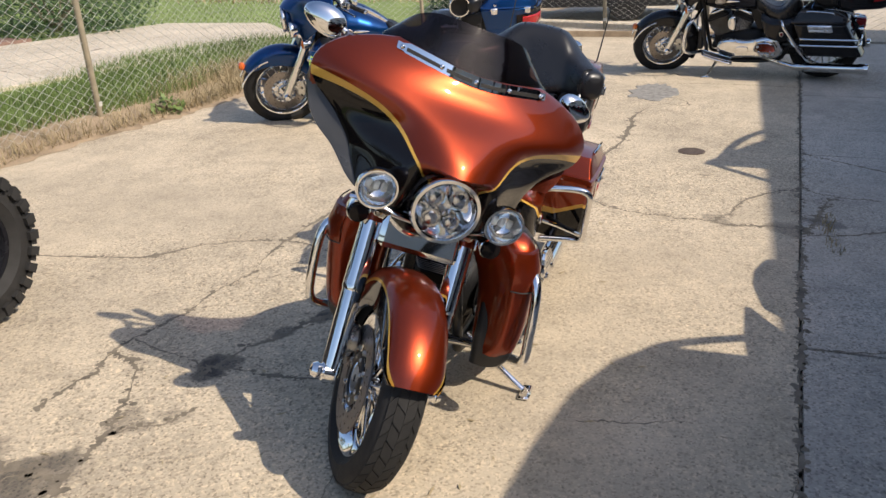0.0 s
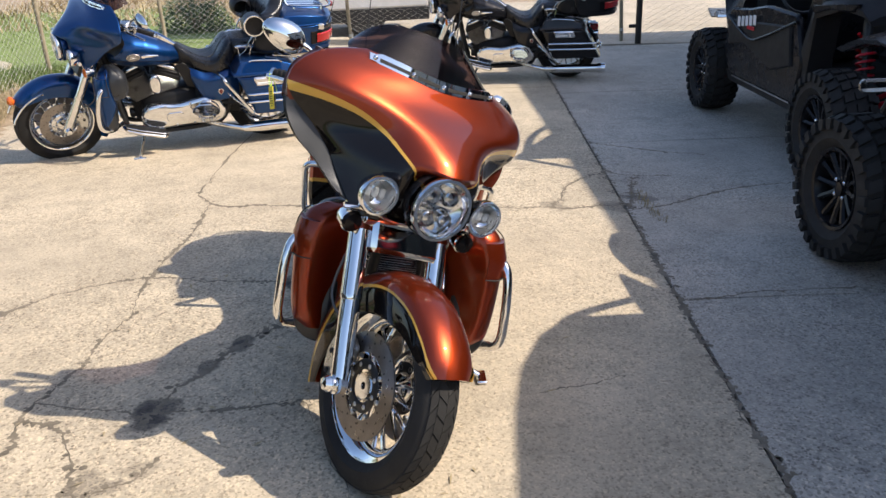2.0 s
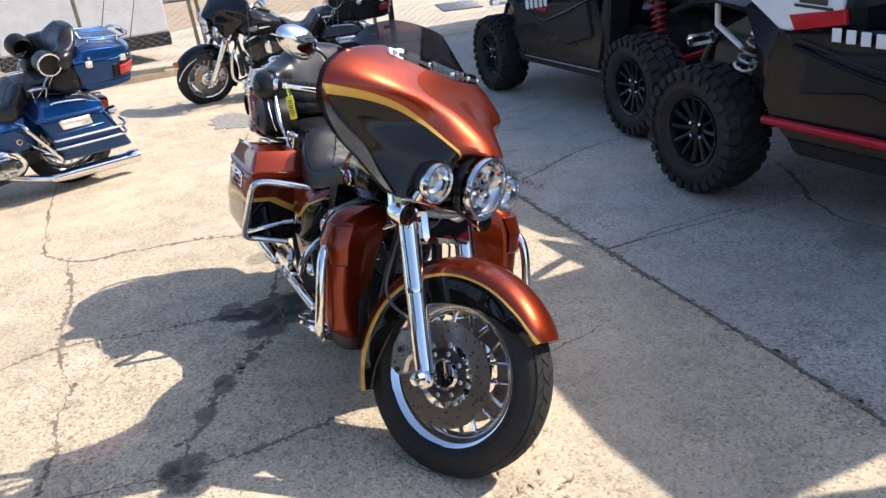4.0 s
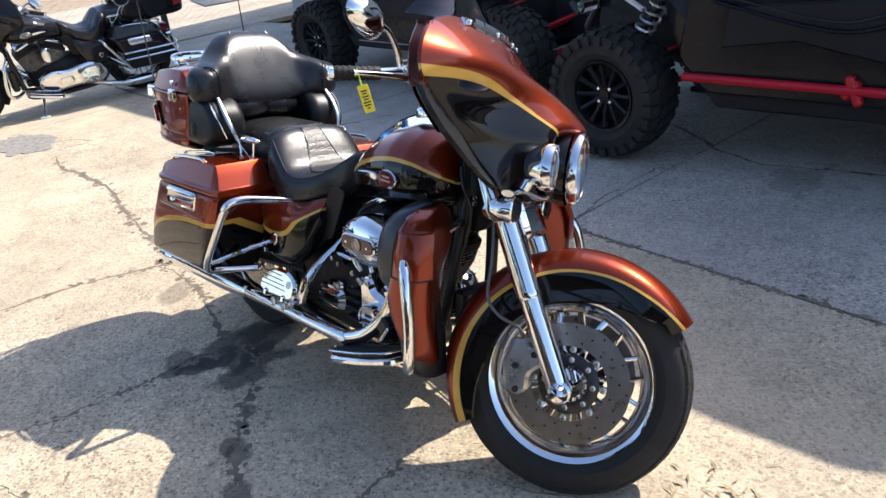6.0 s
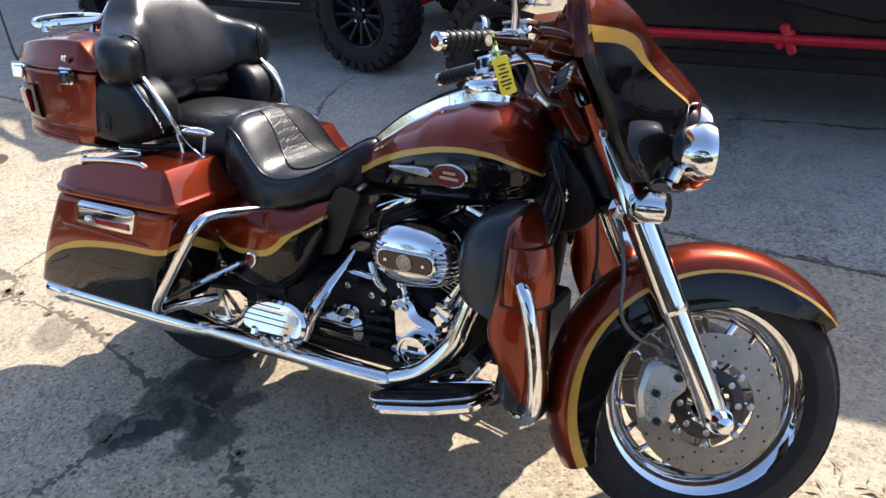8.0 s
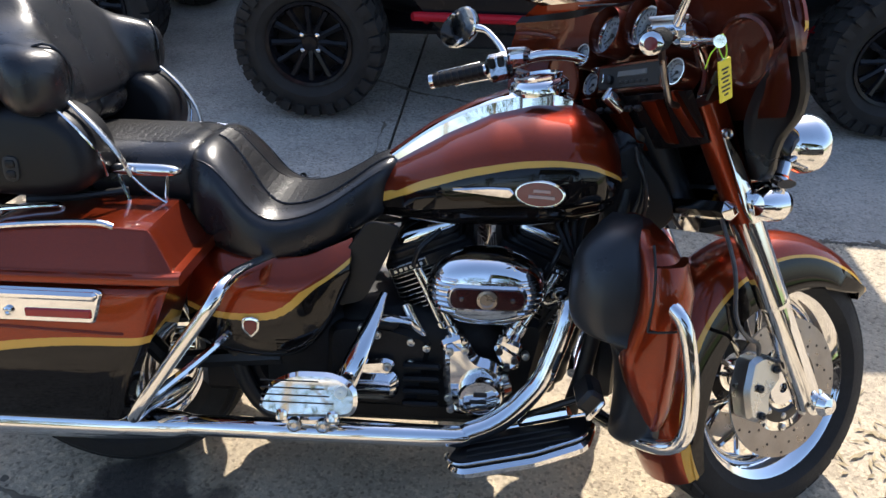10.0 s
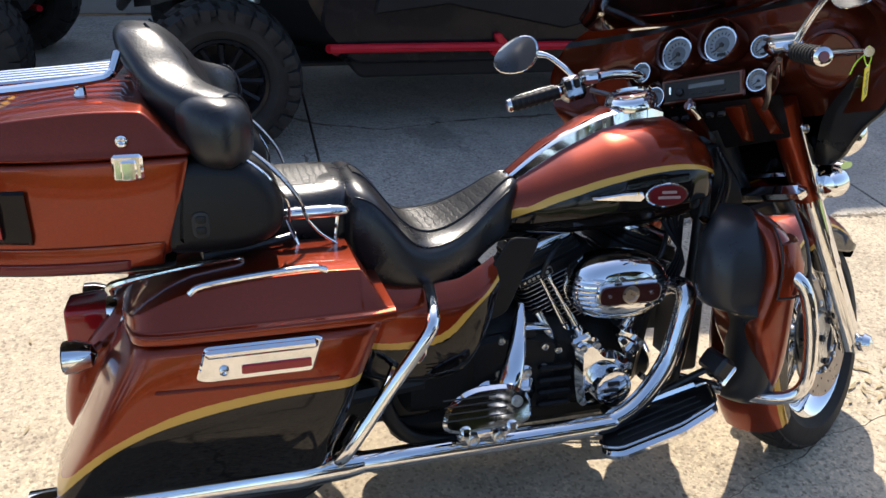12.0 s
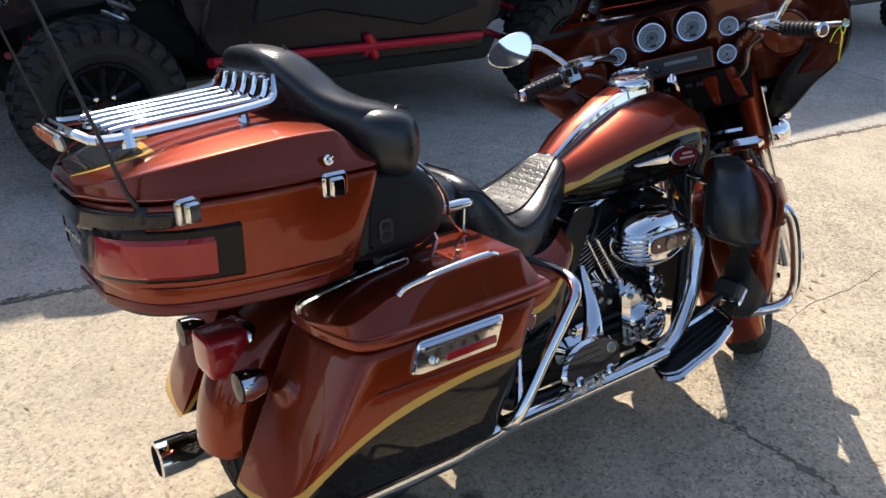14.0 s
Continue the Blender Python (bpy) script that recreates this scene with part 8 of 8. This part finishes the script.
def leaf_clump(name, label, c, r, count, size, material, seed, flat_top=1.0):
    """A bush: stems and many small leaves in an uneven crown."""
    q = random.Random(seed)
    root = thing(name, label, "bush", T(*c))
    v, f = [], []
    for _ in range(count):
        while True:
            p = Vector((q.uniform(-1, 1), q.uniform(-1, 1), q.uniform(0, 1)))
            if 0.35 < p.length < 1.0 + 0.25 * noise.noise(p * 2.5 + Vector((seed, 0, 0))):
                break
        p = Vector((p.x * r[0], p.y * r[1], p.z * r[2]))
        a, b = q.uniform(0, 6.28), q.uniform(-0.9, 0.9)
        d = Vector((math.cos(a) * math.cos(b), math.sin(a) * math.cos(b), math.sin(b)))
        n = d.cross(Vector((0.3, 0.2, 1))).normalized()
        s = size * q.uniform(0.6, 1.4)
        o = len(v)
        v += [p, p + d * s * 0.5 + n * s * 0.28, p + d * s, p + d * s * 0.5 - n * s * 0.28]
        f.append((o, o + 1, o + 2, o + 3))
    part("leaves", Geo().add(v, f), material, root, "small dark green leaves", sharp=180)
    st = Geo()
    for i in range(9):
        a = 6.28 * i / 9
        st.join(tube([(0, 0, 0), (0.3 * r[0] * math.cos(a), 0.3 * r[1] * math.sin(a), 0.4 * r[2]), (0.7 * r[0] * math.cos(a), 0.7 * r[1] * math.sin(a), 0.75 * r[2])], [0.03, 0.018, 0.006], 6, 3))
    part("stems", st, M_POST, root)
    return root


leaf_clump("round_bush", "dense clipped round green bush beside the path", (-8.4, -10.0, 0.05), (1.7, 1.7, 1.5), 9000, 0.07, M_LEAF, 4)
leaf_clump("scrub_bush", "dark scrubby bush growing through the fence", (-12.4, -3.7, 0.05), (0.75, 0.7, 0.75), 3500, 0.06, M_LEAF, 7)
leaf_clump("weed", "low broad-leaved weed at the edge of the concrete", (-2.85, -3.85, 0.02), (0.17, 0.14, 0.13), 160, 0.06, M_GRASS, 8)
leaf_clump("shade_bush", "tall dark bush by the house", (-5.6, -12.2, 0.05), (1.3, 1.2, 2.2), 6000, 0.08, M_LEAF, 11)
tagged(part("porch_post", tube([(-6.6, -10.2, 0.1), (-6.65, -10.25, 2.6)], 0.06, 10), M_POST), "brown wooden porch post by the path", "post")


def chain_fence(name, label, a, b, h, z0=0.06, posts=(), cell=0.068):
    """Chain-link: zigzag wires hooked side by side between posts and rails."""
    a, b = Vector((*a, z0)), Vector((*b, z0))
    L = (b - a).length
    d = (b - a).normalized()
    n = Vector((-d.y, d.x, 0))
    root = thing(name, label, "fence")
    v, f = [], []
    cols, rows = int(L / cell), int(h / (cell * 0.55))
    for i in range(cols):
        prev = None
        for j in range(rows + 1):
            off = (0.5 if ((i + j) % 2) else -0.5) * cell * 1.04
            p = a + d * (cell * (i + 0.5) + off) + Vector((0, 0, h * j / rows)) + n * (0.004 if j % 2 else -0.004)
            o = len(v)
            v += [p + d * 0.0022, p - d * 0.0022 + n * 0.0022, p - d * 0.0022 - n * 0.0022]
            if prev is not None:
                f += [(prev, prev + 1, o + 1, o), (prev + 1, prev + 2, o + 2, o + 1), (prev + 2, prev, o, o + 2)]
            prev = o
    tagged(part("wire_mesh", Geo().add(v, f), M_GALV, root, "diamond wire mesh"), kind="stuff")
    for t in posts:
        q = a + d * (L * t)
        lean = Vector((d.x * -0.06, d.y * -0.06, 0))
        po = part("post", tube([q - Vector((0, 0, 0.05)), q + Vector((0, 0, h + 0.05)) + lean], 0.028, 12), M_POST, root)
        part("post_band", tube([q + Vector((0, 0, 0.10)), q + Vector((0, 0, 0.14))], 0.032, 12), M_GALV, po)
    part("top_rail", tube([a + Vector((0, 0, h)), b + Vector((0, 0, h))], 0.02, 8), M_GALV, root)
    return root


chain_fence("wire_fence", "old leaning chain-link fence along the lawn", (1.6, -4.12), (-6.9, -4.30), 1.25, 0.07, (0.0, 0.23, 0.466, 1.0))
chain_fence("wire_fence", "chain-link fence behind the blue motorcycle", (-6.9, -4.30), (-10.1, -2.15), 1.25, 0.05, (0.5, 1.0))
chain_fence("wire_fence", "chain-link fence across the end of the yard", (-10.1, -2.15), (-9.15, 0.9), 1.5, 0.02, (0.0, 0.5, 1.0))
chain_fence("wire_gate", "chain-link gate at the end of the yard", (-9.1, 1.0), (-8.35, 3.50), 1.5, 0.08, (0.0, 0.97))
gp = thing("gate_post", "dark steel gate post with hinges", "post")
part("post", tube([(-8.28, 3.65, 0), (-8.28, 3.65, 1.9)], 0.045, 14), M_DARK, gp)
for z in (0.25, 1.2):
    part("hinge", box(0.05, 0.14, 0.05, T(-8.29, 3.58, z), 0.01), M_DARK, gp)
chain_fence("wire_fence", "chain-link fence beyond the gate", (-8.28, 3.72), (-7.6, 7.5), 1.5, 0.02, (0.5, 1.0))
tagged(part("kerb", box(0.18, 3.2, 0.14, T(-9.75, -0.6, 0.02) @ RZ(-17), 0.02), M_PATH), "low concrete kerb below the fence", "kerb", kind="structure")
tagged(part("lot", flat([(-9.2, -2.2), (-8.1, 5.0), (-7.6, 9.0), (-16, 11), (-17, 2), (-13.4, -1.6), (-11, -2.5)], -0.005, 0.06), concrete_mat("lot_concrete", (0.50, 0.43, 0.33))), "sunlit concrete lot beyond the fence", "ground", kind="structure")
tagged(part("street", flat([(-31.5, -60), (-31.5, 60), (-43, 60), (-43, -60)], -0.02, 0.06), M_ASPH), "grey asphalt street", "road", kind="structure")
tagged(part("sidewalk", flat([(-43.3, -60), (-43.3, 60), (-46, 60), (-46, -60)], 0.02, 0.1), M_PATH), "pale pavement along the street", "pavement", kind="structure")
dr = thing("drain_grate", "steel drain grate in the sunlit lot", "grate", T(-12.2, 6.6, 0.0) @ RZ(-18))
part("frame", box(1.7, 0.8, 0.02, T(0, 0, 0.0), 0.005), M_INK, dr)
for i in range(11):
    part("bar", box(0.07, 0.8, 0.03, T(-0.75 + 0.15 * i, 0, 0.006), 0.005), M_STEEL, dr)
for x, y in ((-34.0, -8.35), (-37.0, -7.4), (-36.0, -2.6)):
    co = thing("traffic_drum", "orange and white traffic drum on the street", "drum", T(x, y, 0.0), "street drums")
    part("drum", lathe([(0.30, 0.06), (0.33, 0.08), (0.31, 0.45), (0.29, 0.47), (0.28, 0.80), (0.25, 1.02), (0.08, 1.06), (0.001, 1.06)], 24), M_CONE, co)
    for z, r in ((0.24, 0.328), (0.60, 0.294)):
        part("band", lathe([(r, z), (r + 0.004, z + 0.01), (r - 0.004, z + 0.15), (r - 0.012, z + 0.16)], 24), M_REFL, co, "white band")
    part("base", lathe([(0.001, 0.0), (0.42, 0.0), (0.42, 0.05), (0.34, 0.07)], 24), M_PLASTIC, co)
van = thing("box_trailer", "white box trailer with a dark skirt behind the fence", "trailer", T(-11.6, -0.75, 0) @ RZ(-80))
part("body", box(2.6, 1.9, 2.06, T(0, 0, 1.47), 0.04), M_VANW, van)
part("skirt", box(2.62, 1.86, 0.22, T(0, 0, 0.34), 0.02), M_DARK, van)
part("corner_post", box(0.09, 0.05, 1.9, T(1.26, 0.945, 1.55), 0.01), M_ALU, van)
part("marker_lamp", box(0.08, 0.02, 0.10, T(1.26, 0.975, 0.75), 0.01), M_RED, van)
for s in (-1, 1):
    w = part("wheel", lathe([(0.001, -0.09), (0.18, -0.10), (0.32, -0.10), (0.34, -0.06), (0.34, 0.06), (0.32, 0.10), (0.18, 0.10), (0.001, 0.09)], 28, T(-0.2, s * 0.82, 0.34) @ RX90), M_RUBBER, van)

# unseen workshop along the shady side, added to cast the yard's shade
shop = thing("workshop", "unseen long low painted-block workshop, added to shade the yard", "building")
part("wall", box(19.2, 0.3, 3.55, T(2.4, 5.20, 1.775), 0.01), M_WALL, shop)
part("wall", box(0.3, 9.0, 3.55, T(-7.05, 9.86, 1.775), 0.01), M_WALL, shop)
part("roof", box(20.9, 10.0, 0.16, T(1.85, 9.947, 3.63) @ RZ(-1.6), 0.03), M_ROOFM, shop)
for x in (-4.5, 2.2, 8.0):
    dd = part("roller_door", box(3.2, 0.06, 2.9, T(x, 5.03, 1.45), 0.01), M_VANW, shop)
    for i in range(9):
        part("slat", box(3.16, 0.03, 0.02, T(x, 4.995, 0.3 + 0.3 * i), 0.004), M_ALU, dd)


# trees beyond the lawn, which the mirrors and the chrome see
def tree(c, h, r, seed):
    q = random.Random(seed)
    root = thing("garden_tree", "leafy green garden tree beyond the lawn", "tree", T(*c), "garden trees")
    part("trunk", tube([(0, 0, -0.05), (0.05, 0.04, h * 0.25), (-0.04, 0.02, h * 0.5), (0.02, 0, h * 0.8)], [0.22, 0.17, 0.13, 0.04], 10, 4), M_POST, root, "brown trunk")
    limbs = Geo()
    for i in range(8):
        a = 2.4 * i
        limbs.join(tube([(0, 0, h * (0.32 + 0.05 * i)), (0.4 * r * math.cos(a), 0.4 * r * math.sin(a), h * (0.45 + 0.05 * i)), (0.8 * r * math.cos(a), 0.8 * r * math.sin(a), h * (0.52 + 0.05 * i))], [0.07, 0.045, 0.015], 6, 3))
    part("limbs", limbs, M_POST, root)
    v, f = [], []
    for _ in range(5200):
        while True:
            p = Vector((q.uniform(-1.2, 1.2), q.uniform(-1.2, 1.2), q.uniform(-1, 1.15)))
            if 0.25 < p.length < 0.95 + 0.5 * noise.noise(p * 2.2 + Vector((seed, 0, 0))):
                break
        p = Vector((p.x * r, p.y * r, h * 0.66 + p.z * h * 0.34))
        a, b = q.uniform(0, 6.28), q.uniform(-0.9, 0.9)
        d = Vector((math.cos(a) * math.cos(b), math.sin(a) * math.cos(b), math.sin(b)))
        n = d.cross(Vector((0.3, 0.2, 1))).normalized()
        k = 0.22 * q.uniform(0.6, 1.4)
        o = len(v)
        v += [p, p + d * k * 0.5 + n * k * 0.3, p + d * k, p + d * k * 0.5 - n * k * 0.3]
        f.append((o, o + 1, o + 2, o + 3))
    part("crown", Geo().add(v, f), M_LEAF, root, "uneven crown of small leaves", sharp=180)


for c, h, r, sd in (((-9.5, -20.0, 0.04), 8.5, 3.2, 31), ((-2.0, -22.0, 0.04), 9.5, 3.6, 32), ((6.0, -19.5, 0.04), 8.0, 3.2, 33), ((14.0, -21.0, 0.04), 9.0, 3.4, 34)):
    tree(c, h, r, sd)
